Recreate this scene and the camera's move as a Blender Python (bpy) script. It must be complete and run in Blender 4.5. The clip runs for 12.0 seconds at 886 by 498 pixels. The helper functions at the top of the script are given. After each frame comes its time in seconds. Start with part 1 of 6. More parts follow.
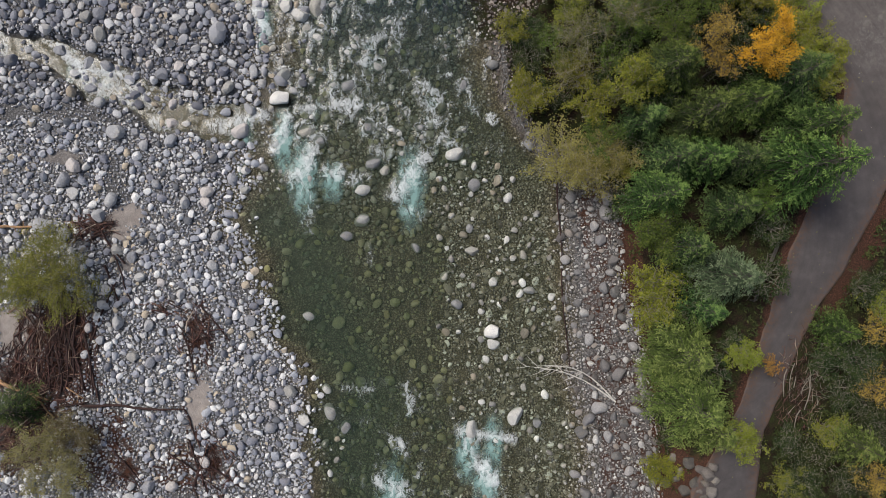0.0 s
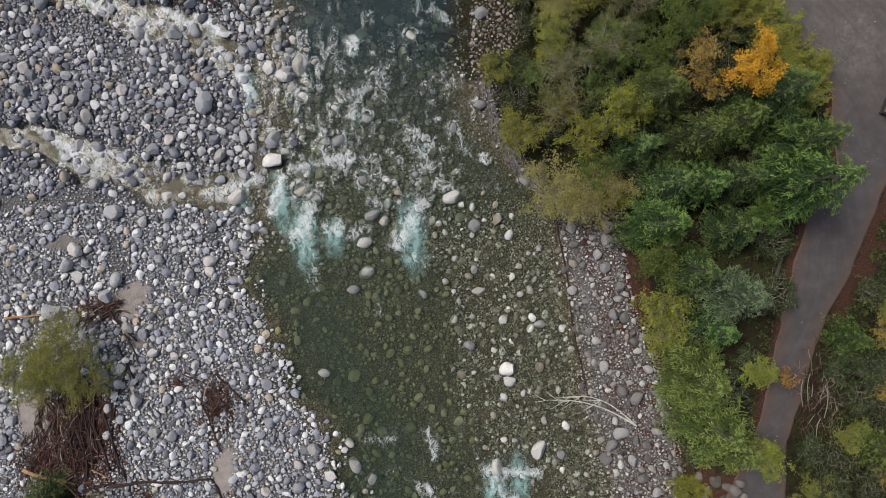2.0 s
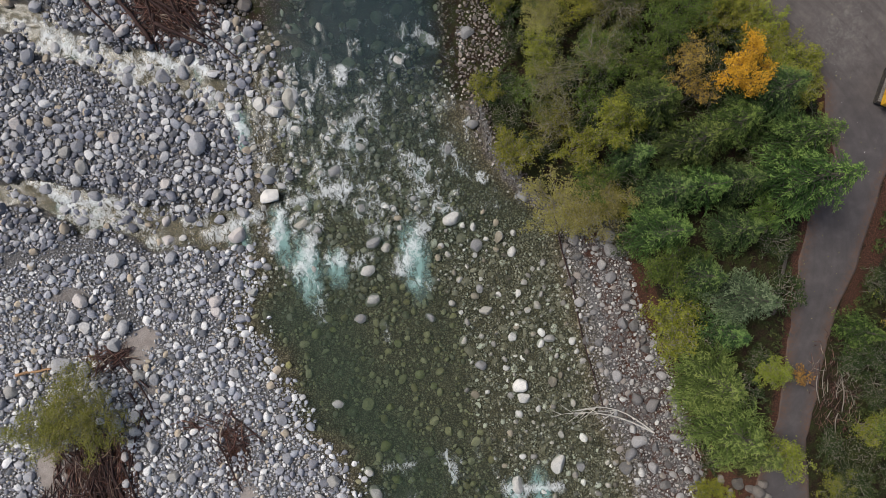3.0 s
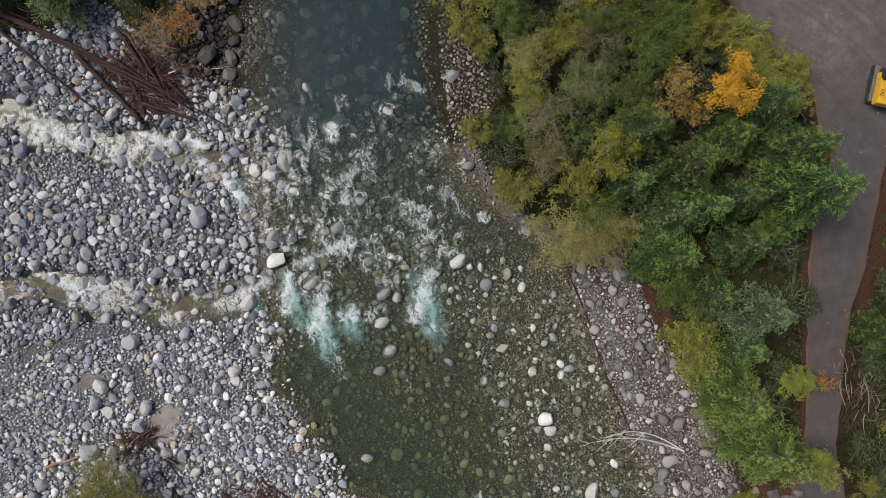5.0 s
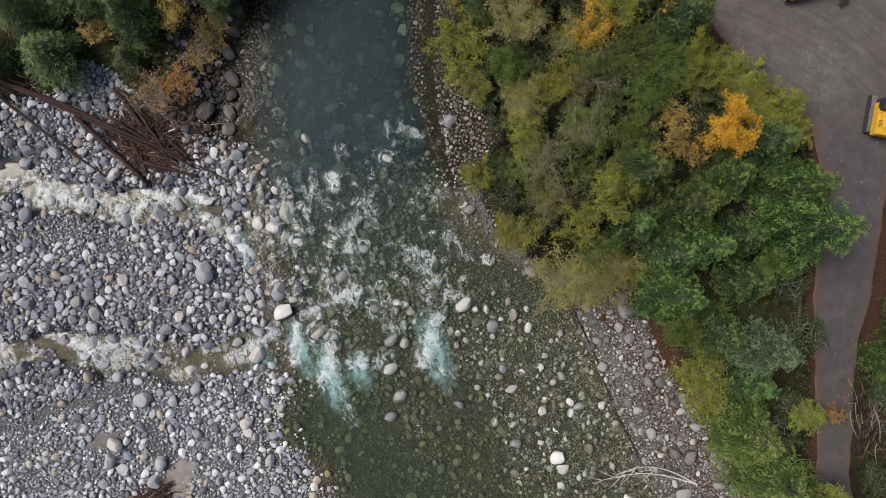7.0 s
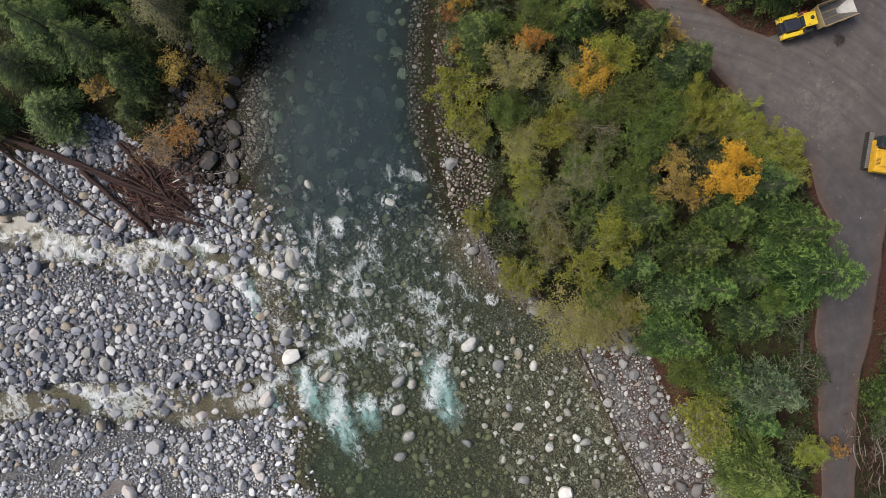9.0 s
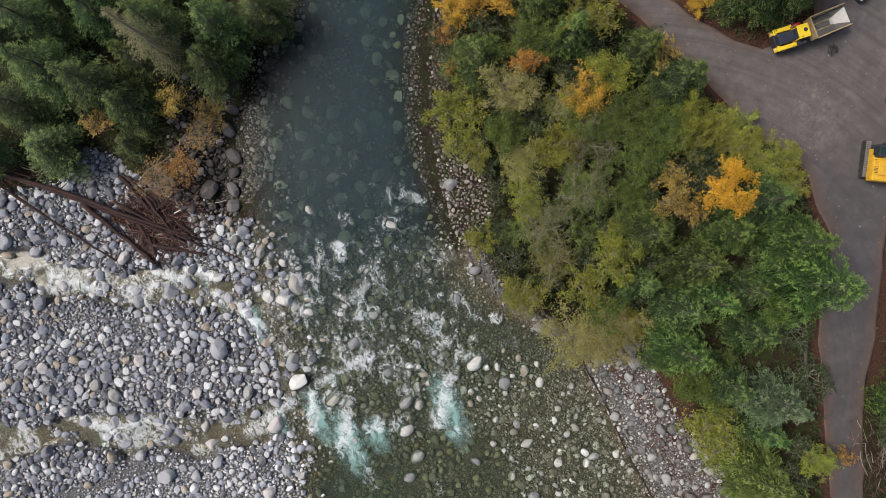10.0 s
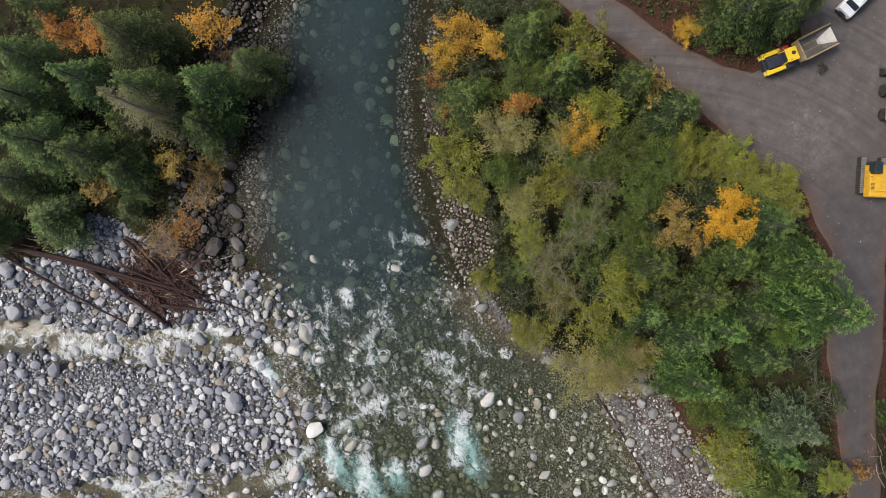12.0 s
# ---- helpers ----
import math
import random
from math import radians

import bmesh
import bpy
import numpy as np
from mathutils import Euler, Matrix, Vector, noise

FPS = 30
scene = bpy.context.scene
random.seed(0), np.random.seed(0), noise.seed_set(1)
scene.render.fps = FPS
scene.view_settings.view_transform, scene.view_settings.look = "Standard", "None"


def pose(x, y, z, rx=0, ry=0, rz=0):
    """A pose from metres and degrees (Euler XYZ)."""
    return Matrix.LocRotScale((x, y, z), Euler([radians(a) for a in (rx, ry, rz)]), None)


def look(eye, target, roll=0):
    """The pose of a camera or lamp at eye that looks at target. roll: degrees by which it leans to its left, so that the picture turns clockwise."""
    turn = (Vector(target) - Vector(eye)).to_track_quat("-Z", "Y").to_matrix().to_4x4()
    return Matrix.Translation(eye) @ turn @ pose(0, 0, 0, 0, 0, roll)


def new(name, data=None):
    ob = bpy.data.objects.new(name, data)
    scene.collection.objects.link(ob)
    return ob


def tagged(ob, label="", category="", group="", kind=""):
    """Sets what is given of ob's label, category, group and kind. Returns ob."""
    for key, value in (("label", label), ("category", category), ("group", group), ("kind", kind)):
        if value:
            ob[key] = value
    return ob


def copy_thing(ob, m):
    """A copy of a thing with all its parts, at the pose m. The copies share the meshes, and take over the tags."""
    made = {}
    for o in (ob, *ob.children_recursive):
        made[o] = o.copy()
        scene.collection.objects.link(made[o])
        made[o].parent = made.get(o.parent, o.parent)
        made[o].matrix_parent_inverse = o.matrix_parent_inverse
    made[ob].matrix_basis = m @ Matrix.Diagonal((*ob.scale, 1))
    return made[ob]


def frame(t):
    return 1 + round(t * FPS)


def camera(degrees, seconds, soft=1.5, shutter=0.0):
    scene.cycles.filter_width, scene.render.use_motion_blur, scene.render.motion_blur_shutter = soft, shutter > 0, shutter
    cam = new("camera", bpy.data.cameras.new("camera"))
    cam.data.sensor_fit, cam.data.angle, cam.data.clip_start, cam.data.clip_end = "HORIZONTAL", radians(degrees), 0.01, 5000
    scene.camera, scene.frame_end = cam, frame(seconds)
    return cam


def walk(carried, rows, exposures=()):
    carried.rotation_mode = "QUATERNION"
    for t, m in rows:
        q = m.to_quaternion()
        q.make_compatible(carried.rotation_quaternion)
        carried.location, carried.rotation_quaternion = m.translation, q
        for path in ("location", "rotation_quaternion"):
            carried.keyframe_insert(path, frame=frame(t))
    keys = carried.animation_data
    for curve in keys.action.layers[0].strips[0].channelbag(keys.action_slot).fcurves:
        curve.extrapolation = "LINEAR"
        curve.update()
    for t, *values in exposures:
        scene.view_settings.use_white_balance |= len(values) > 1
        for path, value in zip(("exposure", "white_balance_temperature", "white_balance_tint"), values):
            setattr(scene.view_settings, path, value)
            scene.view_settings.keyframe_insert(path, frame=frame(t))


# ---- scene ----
# ---------------------------------------------------------------- camera
cam = camera(70.0, 12.0, soft=0.6)
PATH = [
    (0, -3.264, 2.209, 82.089, -0.352, -0.708, 0.576),
    (0.5, -3.444, 3.502, 82.149, -0.273, -0.779, -0.005),
    (1, -3.521, 5.149, 82.273, -0.398, -0.754, -1.855),
    (1.5, -3.610, 6.810, 82.323, -0.527, -0.772, -3.486),
    (2, -3.740, 8.450, 82.359, -0.628, -0.842, -5.446),
    (2.5, -3.785, 9.900, 82.316, -0.584, -0.892, -7.795),
    (3, -3.525, 11.256, 82.212, -0.520, -0.720, -9.923),
    (5, -3.169, 16.844, 82.416, -0.283, -0.688, -16.495),
    (5.5, -2.894, 18.294, 82.416, -0.291, -0.649, -18.307),
    (6, -2.493, 19.769, 82.446, -0.349, -0.600, -18.784),
    (6.5, -1.843, 21.148, 82.554, -0.384, -0.399, -18.880),
    (7, -1.396, 22.448, 82.766, -0.341, -0.334, -18.982),
    (9, 0.441, 28.584, 83.561, -0.964, -0.224, -20.441),
    (9.5, 0.770, 30.107, 83.759, -1.079, -0.313, -21.442),
    (10, 1.274, 31.474, 83.898, -1.134, -0.255, -22.431),
    (10.5, 1.656, 32.968, 84.022, -1.259, -0.345, -23.345),
    (11, 2.164, 34.314, 84.197, -1.337, -0.323, -24.045),
    (11.5, 2.709, 35.514, 84.361, -1.337, -0.244, -24.986),
    (12, 3.177, 36.740, 84.445, -1.279, -0.228, -26.356),
]
walk(cam, [(t, pose(*p)) for t, *p in PATH], [(0.0, -0.23), (7.0, -0.13), (12.0, 0.07)])

# ---------------------------------------------------------------- daylight, overcast
world = bpy.data.worlds.new("overcast_sky")
scene.world = world
world.use_nodes = True
wn = world.node_tree
for n in list(wn.nodes):
    wn.nodes.remove(n)
sky = wn.nodes.new("ShaderNodeTexSky")
sky.sky_type = "NISHITA"
sky.sun_disc = False
sky.sun_elevation = radians(54)
sky.sun_rotation = radians(304)
sky.air_density, sky.dust_density, sky.ozone_density = 1.0, 4.0, 1.0
bg = wn.nodes.new("ShaderNodeBackground")
bg.inputs["Strength"].default_value = 0.108
wo = wn.nodes.new("ShaderNodeOutputWorld")
wn.links.new(sky.outputs[0], bg.inputs[0])
wn.links.new(bg.outputs[0], wo.inputs[0])
sun_data = bpy.data.lights.new("sun", "SUN")
sun_data.energy = 2.8
sun_data.angle = radians(20)
sun_data.color = (1.0, 0.965, 0.915)
sun = new("sun", sun_data)
sun.matrix_world = look((-36, 34, 60), (0, 10, 0))

# ---------------------------------------------------------------- materials


def mat(name):
    m = bpy.data.materials.new(name)
    m.use_nodes = True
    nt = m.node_tree
    return m, nt, nt.nodes["Principled BSDF"]


def node(nt, kind, **ins):
    n = nt.nodes.new(kind)
    for k, v in ins.items():
        n.inputs[k.replace("_", " ")].default_value = v
    return n


def noise_tex(nt, scale, detail=4.0, rough=0.6, coords=None, distortion=0.0):
    n = node(nt, "ShaderNodeTexNoise", Scale=scale, Detail=detail, Roughness=rough, Distortion=distortion)
    if coords is None:
        coords = nt.nodes.new("ShaderNodeNewGeometry").outputs["Position"]
    nt.links.new(coords, n.inputs["Vector"])
    return n.outputs["Fac"]


def ramp(nt, fac, *stops):
    r = nt.nodes.new("ShaderNodeValToRGB")
    els = r.color_ramp.elements
    while len(els) < len(stops):
        els.new(0.5)
    for e, (p, c) in zip(els, stops):
        e.position, e.color = p, (*c, 1.0)
    nt.links.new(fac, r.inputs[0])
    return r.outputs["Color"]


def mix(nt, fac, a, b, mode="MIX"):
    m = nt.nodes.new("ShaderNodeMix")
    m.data_type, m.blend_type = "RGBA", mode
    for sock, val in ((m.inputs[0], fac), (m.inputs[6], a), (m.inputs[7], b)):
        if isinstance(val, (int, float)):
            sock.default_value = val
        elif isinstance(val, tuple):
            sock.default_value = (*val, 1.0)
        else:
            nt.links.new(val, sock)
    return m.outputs[2]


def maths(nt, op, a, b=0.0, clamp=False):
    m = nt.nodes.new("ShaderNodeMath")
    m.operation, m.use_clamp = op, clamp
    for sock, val in ((m.inputs[0], a), (m.inputs[1], b)):
        if isinstance(val, (int, float)):
            sock.default_value = val
        else:
            nt.links.new(val, sock)
    return m.outputs[0]


def bump(nt, b, height, strength=0.4, distance=0.05):
    n = node(nt, "ShaderNodeBump", Strength=strength, Distance=distance)
    nt.links.new(height, n.inputs["Height"])
    nt.links.new(n.outputs[0], b.inputs["Normal"])


def attr(nt, name):
    a = nt.nodes.new("ShaderNodeAttribute")
    a.attribute_name = name
    return a.outputs["Fac"]


def stone_mat(name, per_object, tones, rough=0.85, spec=0.3, stain=(0.30, 0.25, 0.17)):
    """Water-worn river rock: a tone for each stone, speckle, faint veins and dust."""
    m, nt, b = mat(name)
    if per_object:
        rnd = nt.nodes.new("ShaderNodeObjectInfo").outputs["Random"]
    else:
        rnd = nt.nodes.new("ShaderNodeNewGeometry").outputs["Random Per Island"]
    base = ramp(nt, rnd, *[(i / len(tones), c) for i, c in enumerate(tones)])
    base.node.color_ramp.interpolation = "CONSTANT"
    grain = noise_tex(nt, 9.0, 6.0, 0.7)
    col = mix(nt, 0.55, base, ramp(nt, grain, (0.30, (0.30, 0.30, 0.31)), (0.68, (1.35, 1.34, 1.32))), "MULTIPLY")
    blotch = noise_tex(nt, 1.3, 3.0, 0.6)
    col = mix(nt, ramp(nt, blotch, (0.55, (0, 0, 0)), (0.75, (0.35, 0.35, 0.35))), col, stain)
    nt.links.new(col, b.inputs["Base Color"])
    b.inputs["Roughness"].default_value = rough
    b.inputs["Specular IOR Level"].default_value = spec
    bump(nt, b, noise_tex(nt, 5.0, 6.0, 0.7), 0.5, 0.08)
    return m


DRY = [(0.229, 0.234, 0.269), (0.527, 0.527, 0.544), (0.310, 0.320, 0.360), (0.687, 0.687, 0.692), (0.412, 0.424, 0.463), (0.148, 0.155, 0.172), (0.740, 0.740, 0.732),
       (0.332, 0.343, 0.395), (0.572, 0.561, 0.544), (0.252, 0.258, 0.298), (0.740, 0.740, 0.740), (0.377, 0.395, 0.441), (0.481, 0.412, 0.320), (0.515, 0.515, 0.538), (0.183, 0.189, 0.217)]
BIGDRY = [(0.31, 0.315, 0.34), (0.50, 0.495, 0.49), (0.39, 0.395, 0.42), (0.57, 0.53, 0.51), (0.38, 0.37, 0.35), (0.43, 0.43, 0.44)]
WET = [(0.132, 0.132, 0.110), (0.282, 0.264, 0.185), (0.194, 0.185, 0.150), (0.290, 0.273, 0.207), (0.150, 0.150, 0.132), (0.308, 0.299, 0.246), (0.229, 0.202, 0.132), (0.352, 0.334, 0.273), (0.167, 0.163, 0.145), (0.264, 0.255, 0.185)]
SHALLOW = [(0.100, 0.091, 0.070), (0.251, 0.226, 0.176), (0.718, 0.718, 0.653), (0.151, 0.134, 0.100), (0.368, 0.335, 0.277), (0.117, 0.104, 0.081), (0.268, 0.243, 0.198), (0.185, 0.159, 0.111), (0.718, 0.718, 0.670), (0.134, 0.121, 0.094), (0.217, 0.192, 0.142), (0.168, 0.147, 0.111), (0.319, 0.293, 0.243)]
GRIT = [(0.12, 0.105, 0.082), (0.27, 0.24, 0.18), (0.17, 0.152, 0.115), (0.40, 0.36, 0.28), (0.13, 0.118, 0.096), (0.29, 0.26, 0.20), (0.50, 0.47, 0.40)]
RAPID = [(0.188, 0.180, 0.152), (0.303, 0.289, 0.238), (0.238, 0.231, 0.202), (0.397, 0.382, 0.332), (0.216, 0.195, 0.137), (0.332, 0.317, 0.274), (0.274, 0.253, 0.180)]
MIXED = [(0.132, 0.122, 0.117), (0.359, 0.347, 0.335), (0.230, 0.225, 0.225), (0.591, 0.579, 0.552), (0.168, 0.163, 0.163), (0.314, 0.279, 0.250), (0.120, 0.110, 0.106), (0.453, 0.441, 0.428)]
# brown bank stones, tones lowered for the trees' shade over them
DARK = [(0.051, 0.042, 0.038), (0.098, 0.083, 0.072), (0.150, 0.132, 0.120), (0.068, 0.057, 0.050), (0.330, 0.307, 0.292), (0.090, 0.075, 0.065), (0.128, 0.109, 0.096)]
m_dry = stone_mat("dry_cobble", False, [(1.09 * a, 1.09 * b, 1.09 * c) for a, b, c in DRY])
m_dry_big = stone_mat("dry_boulder", True, BIGDRY)
m_wet = stone_mat("river_bed_cobble", False, [(1.15 * a, 1.15 * b, 0.95 * c) for a, b, c in WET], 0.6, 0.4, (0.14, 0.13, 0.05))
m_damp_big = stone_mat("damp_boulder", True, [(0.27, 0.275, 0.30), (0.42, 0.42, 0.43), (0.34, 0.345, 0.37), (0.22, 0.225, 0.25), (0.36, 0.34, 0.31), (0.48, 0.48, 0.49)])
m_river_big = stone_mat("river_boulder", True, [(0.34, 0.34, 0.32), (0.52, 0.51, 0.48), (0.26, 0.26, 0.26), (0.58, 0.57, 0.54), (0.40, 0.385, 0.34)], 0.55, 0.45)
m_white_rock = stone_mat("white_boulder", True, [(0.78, 0.76, 0.72)], 0.7, 0.4, (0.62, 0.55, 0.48))
m_bed_big = stone_mat("sunken_boulder", True, [(0.29, 0.28, 0.12), (0.36, 0.35, 0.18), (0.26, 0.27, 0.15), (0.38, 0.36, 0.22)], 0.5, 0.4, (0.34, 0.33, 0.08))
m_shallow = stone_mat("shallow_water_cobble", False, SHALLOW, 0.5, 0.4, (0.22, 0.20, 0.10))
m_grit = stone_mat("river_grit", False, GRIT, 0.5, 0.4, (0.10, 0.09, 0.05))
m_pool = stone_mat("pool_bed_cobble", False, [(0.10, 0.10, 0.078), (0.15, 0.148, 0.11), (0.075, 0.075, 0.062), (0.20, 0.198, 0.15), (0.12, 0.12, 0.10)], 0.6, 0.4, (0.12, 0.12, 0.06))
m_pool_pale = stone_mat("pool_bed_block", False, [(0.34, 0.38, 0.28), (0.22, 0.25, 0.19), (0.44, 0.47, 0.38), (0.28, 0.30, 0.22)], 0.6, 0.4, (0.25, 0.27, 0.14))
m_rinsed = stone_mat("rinsed_cobble", False, [(0.38, 0.37, 0.34), (0.28, 0.27, 0.25), (0.50, 0.49, 0.46), (0.22, 0.21, 0.19), (0.42, 0.40, 0.35), (0.33, 0.29, 0.22), (0.60, 0.59, 0.56)], 0.6, 0.4, (0.34, 0.31, 0.22))
m_rapid = stone_mat("rapids_cobble", False, RAPID, 0.5, 0.45, (0.30, 0.27, 0.12))
m_pebble = stone_mat("dry_pebble", False, [(0.90 * a, 0.90 * b, 0.90 * c) for a, b, c in DRY])
m_damp = stone_mat("damp_blue_cobble", False, [(0.84 * a, 0.84 * b, 0.85 * c) for a, b, c in DRY])
m_mixed = stone_mat("bank_cobble", False, MIXED)
m_beach = stone_mat("brown_beach_cobble", False, [(0.75 * a, 0.68 * b, 0.64 * c) for a, b, c in MIXED])
m_sunken = stone_mat("sunken_brown_cobble", False, [(1.35 * a, 1.3 * b, 1.25 * c) for a, b, c in DARK], 0.6)
m_mixed_big = stone_mat("bank_boulder", True, [(0.17, 0.165, 0.16), (0.30, 0.29, 0.285), (0.23, 0.225, 0.23), (0.36, 0.35, 0.345), (0.20, 0.19, 0.185)])
m_riprap = stone_mat("road_rock", True, [(0.17, 0.15, 0.135), (0.11, 0.10, 0.09), (0.22, 0.20, 0.18)], 0.8)
m_dark_rock = stone_mat("dark_bank_boulder", True, [(0.13, 0.115, 0.105), (0.085, 0.075, 0.07), (0.17, 0.155, 0.145)], 0.7)
m_dark = stone_mat("damp_shaded_bank_cobble", False, DARK, 0.7)


def ground_mat():
    """Gravel, sand, fallen leaves darkened as tree shade, and river bed in one sheet, by the zones of the land."""
    m, nt, b = mat("ground")
    fine = noise_tex(nt, 6.0, 8.0, 0.75)
    mid = noise_tex(nt, 0.9, 5.0, 0.6)
    wide = noise_tex(nt, 0.12, 4.0, 0.6)
    pos = nt.nodes.new("ShaderNodeNewGeometry").outputs["Position"]
    vor = node(nt, "ShaderNodeTexVoronoi", Scale=4.6, Randomness=1.0)
    nt.links.new(pos, vor.inputs["Vector"])
    peb = ramp(nt, vor.outputs["Distance"], (0.08, (1.6, 1.6, 1.6)), (0.6, (0.25, 0.25, 0.25)))
    gravel = mix(nt, 0.6, ramp(nt, fine, (0.32, (0.035, 0.034, 0.034)), (0.53, (0.20, 0.196, 0.196)), (0.70, (0.44, 0.435, 0.435))), peb, "MULTIPLY")
    sand = ramp(nt, mid, (0.3, (0.27, 0.235, 0.215)), (0.7, (0.38, 0.34, 0.31)))
    # fallen leaves and moss, with the shade under the trees put into their tones
    shaded_litter = ramp(nt, fine, (0.28, (0.008, 0.006, 0.005)), (0.50, (0.022, 0.015, 0.011)), (0.64, (0.06, 0.034, 0.023)), (0.76, (0.20, 0.12, 0.07)))
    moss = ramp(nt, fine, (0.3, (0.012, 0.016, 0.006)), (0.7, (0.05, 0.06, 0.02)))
    shaded_litter = mix(nt, ramp(nt, mid, (0.40, (0, 0, 0)), (0.60, (0.85, 0.85, 0.85))), shaded_litter, moss)
    bed = mix(nt, 0.8, ramp(nt, mid, (0.3, (0.10, 0.088, 0.064)), (0.7, (0.23, 0.20, 0.145))), peb, "MULTIPLY")
    col = mix(nt, attr(nt, "sand"), gravel, sand)
    col = mix(nt, attr(nt, "bed"), col, bed)
    edge = maths(nt, "ADD", attr(nt, "shaded_litter"), maths(nt, "MULTIPLY", maths(nt, "SUBTRACT", mid, 0.5), 0.9))
    col = mix(nt, ramp(nt, edge, (0.42, (0, 0, 0)), (0.58, (1, 1, 1))), col, shaded_litter)
    earth = ramp(nt, fine, (0.30, (0.014, 0.008, 0.006)), (0.48, (0.055, 0.029, 0.021)), (0.60, (0.12, 0.055, 0.036)), (0.74, (0.28, 0.15, 0.085)))
    rim = maths(nt, "ADD", attr(nt, "earth"), maths(nt, "MULTIPLY", maths(nt, "SUBTRACT", mid, 0.5), 0.9))
    col = mix(nt, ramp(nt, rim, (0.42, (0, 0, 0)), (0.62, (1, 1, 1))), col, earth)
    col = mix(nt, 0.4, col, ramp(nt, wide, (0.3, (0.75, 0.75, 0.75)), (0.7, (1.15, 1.13, 1.1))), "MULTIPLY")
    nt.links.new(col, b.inputs["Base Color"])
    b.inputs["Roughness"].default_value = 0.95
    b.inputs["Specular IOR Level"].default_value = 0.125
    bump(nt, b, fine, 0.8, 0.12)
    return m


def water_mat():
    """Clear mountain water: what it swallows grows with its depth, foam lies on it where it breaks."""
    m, nt, b = mat("river_water")
    nt.nodes.remove(b)
    outn = nt.nodes["Material Output"]
    pos = nt.nodes.new("ShaderNodeNewGeometry").outputs["Position"]
    # the current runs down the river: long ripples
    mp = nt.nodes.new("ShaderNodeMapping")
    mp.inputs["Scale"].default_value = (1.0, 0.72, 1.0)
    nt.links.new(pos, mp.inputs["Vector"])
    rip = noise_tex(nt, 1.1, 5.0, 0.55, mp.outputs[0], 0.6)
    bm_n = node(nt, "ShaderNodeBump", Strength=0.3, Distance=0.2)
    nt.links.new(rip, bm_n.inputs["Height"])
    depth = attr(nt, "depth")
    cold = attr(nt, "pool")
    murk = maths(nt, "SUBTRACT", 1.0, maths(nt, "POWER", 2.718, maths(nt, "MULTIPLY", depth, maths(nt, "SUBTRACT", maths(nt, "MULTIPLY", cold, -0.36), 0.42))))
    side = attr(nt, "side")
    murk = maths(nt, "MAXIMUM", murk, maths(nt, "MULTIPLY", side, 0.38))
    clear = nt.nodes.new("ShaderNodeBsdfTransparent")
    nt.links.new(mix(nt, murk, (0.93, 0.95, 0.90), (0.55, 0.72, 0.60)), clear.inputs["Color"])
    body = nt.nodes.new("ShaderNodeBsdfDiffuse")
    nt.links.new(mix(nt, side, mix(nt, cold, (0.048, 0.072, 0.046), (0.032, 0.054, 0.059)), (0.19, 0.16, 0.10)), body.inputs["Color"])
    s1 = nt.nodes.new("ShaderNodeMixShader")
    nt.links.new(murk, s1.inputs[0])
    nt.links.new(clear.outputs[0], s1.inputs[1])
    nt.links.new(body.outputs[0], s1.inputs[2])
    gl = node(nt, "ShaderNodeBsdfGlossy", Roughness=0.2)
    nt.links.new(bm_n.outputs[0], gl.inputs["Normal"])
    fr = node(nt, "ShaderNodeFresnel", IOR=1.33)
    nt.links.new(bm_n.outputs[0], fr.inputs["Normal"])
    s2 = nt.nodes.new("ShaderNodeMixShader")
    nt.links.new(fr.outputs[0], s2.inputs[0])
    nt.links.new(s1.outputs[0], s2.inputs[1])
    nt.links.new(gl.outputs[0], s2.inputs[2])
    # the water is drawn out and curled as it runs: warped, lengthened coordinates
    wn1 = node(nt, "ShaderNodeTexNoise", Scale=0.9, Detail=3.0, Roughness=0.6)
    nt.links.new(pos, wn1.inputs["Vector"])
    off = nt.nodes.new("ShaderNodeVectorMath")
    off.operation = "MULTIPLY_ADD"
    nt.links.new(wn1.outputs["Color"], off.inputs[0])
    off.inputs[1].default_value = (2.2, 2.2, 0.0)
    nt.links.new(pos, off.inputs[2])
    curl = nt.nodes.new("ShaderNodeMapping")
    curl.inputs["Scale"].default_value = (1.15, 0.55, 0.0)
    curl.inputs["Rotation"].default_value = (0, 0, radians(10))
    nt.links.new(off.outputs[0], curl.inputs["Vector"])

    def ridge(scale, detail, width):
        n = noise_tex(nt, scale, detail, 0.6, curl.outputs[0], 0.5)
        return maths(nt, "SUBTRACT", 1.0, maths(nt, "MULTIPLY", maths(nt, "ABSOLUTE", maths(nt, "SUBTRACT", n, 0.5)), width), True)

    lace = noise_tex(nt, 1.3, 4.0, 0.56, curl.outputs[0], 0.3)
    threads = maths(nt, "MAXIMUM", ridge(0.85, 2.0, 10.0), maths(nt, "MULTIPLY", ridge(1.8, 1.5, 10.0), 0.75))
    # bubbles under the surface: milky turquoise
    bub = nt.nodes.new("ShaderNodeBsdfDiffuse")
    bub.inputs["Color"].default_value = (0.27, 0.43, 0.40, 1)
    froth = attr(nt, "froth")
    mb = maths(nt, "MULTIPLY", froth, maths(nt, "ADD", 1.0, maths(nt, "MULTIPLY", maths(nt, "SUBTRACT", lace, 0.5), 3.6)))
    s3 = nt.nodes.new("ShaderNodeMixShader")
    nt.links.new(ramp(nt, mb, (0.18, (0, 0, 0)), (1.0, (0.82, 0.82, 0.82))), s3.inputs[0])
    nt.links.new(s2.outputs[0], s3.inputs[1])
    nt.links.new(bub.outputs[0], s3.inputs[2])
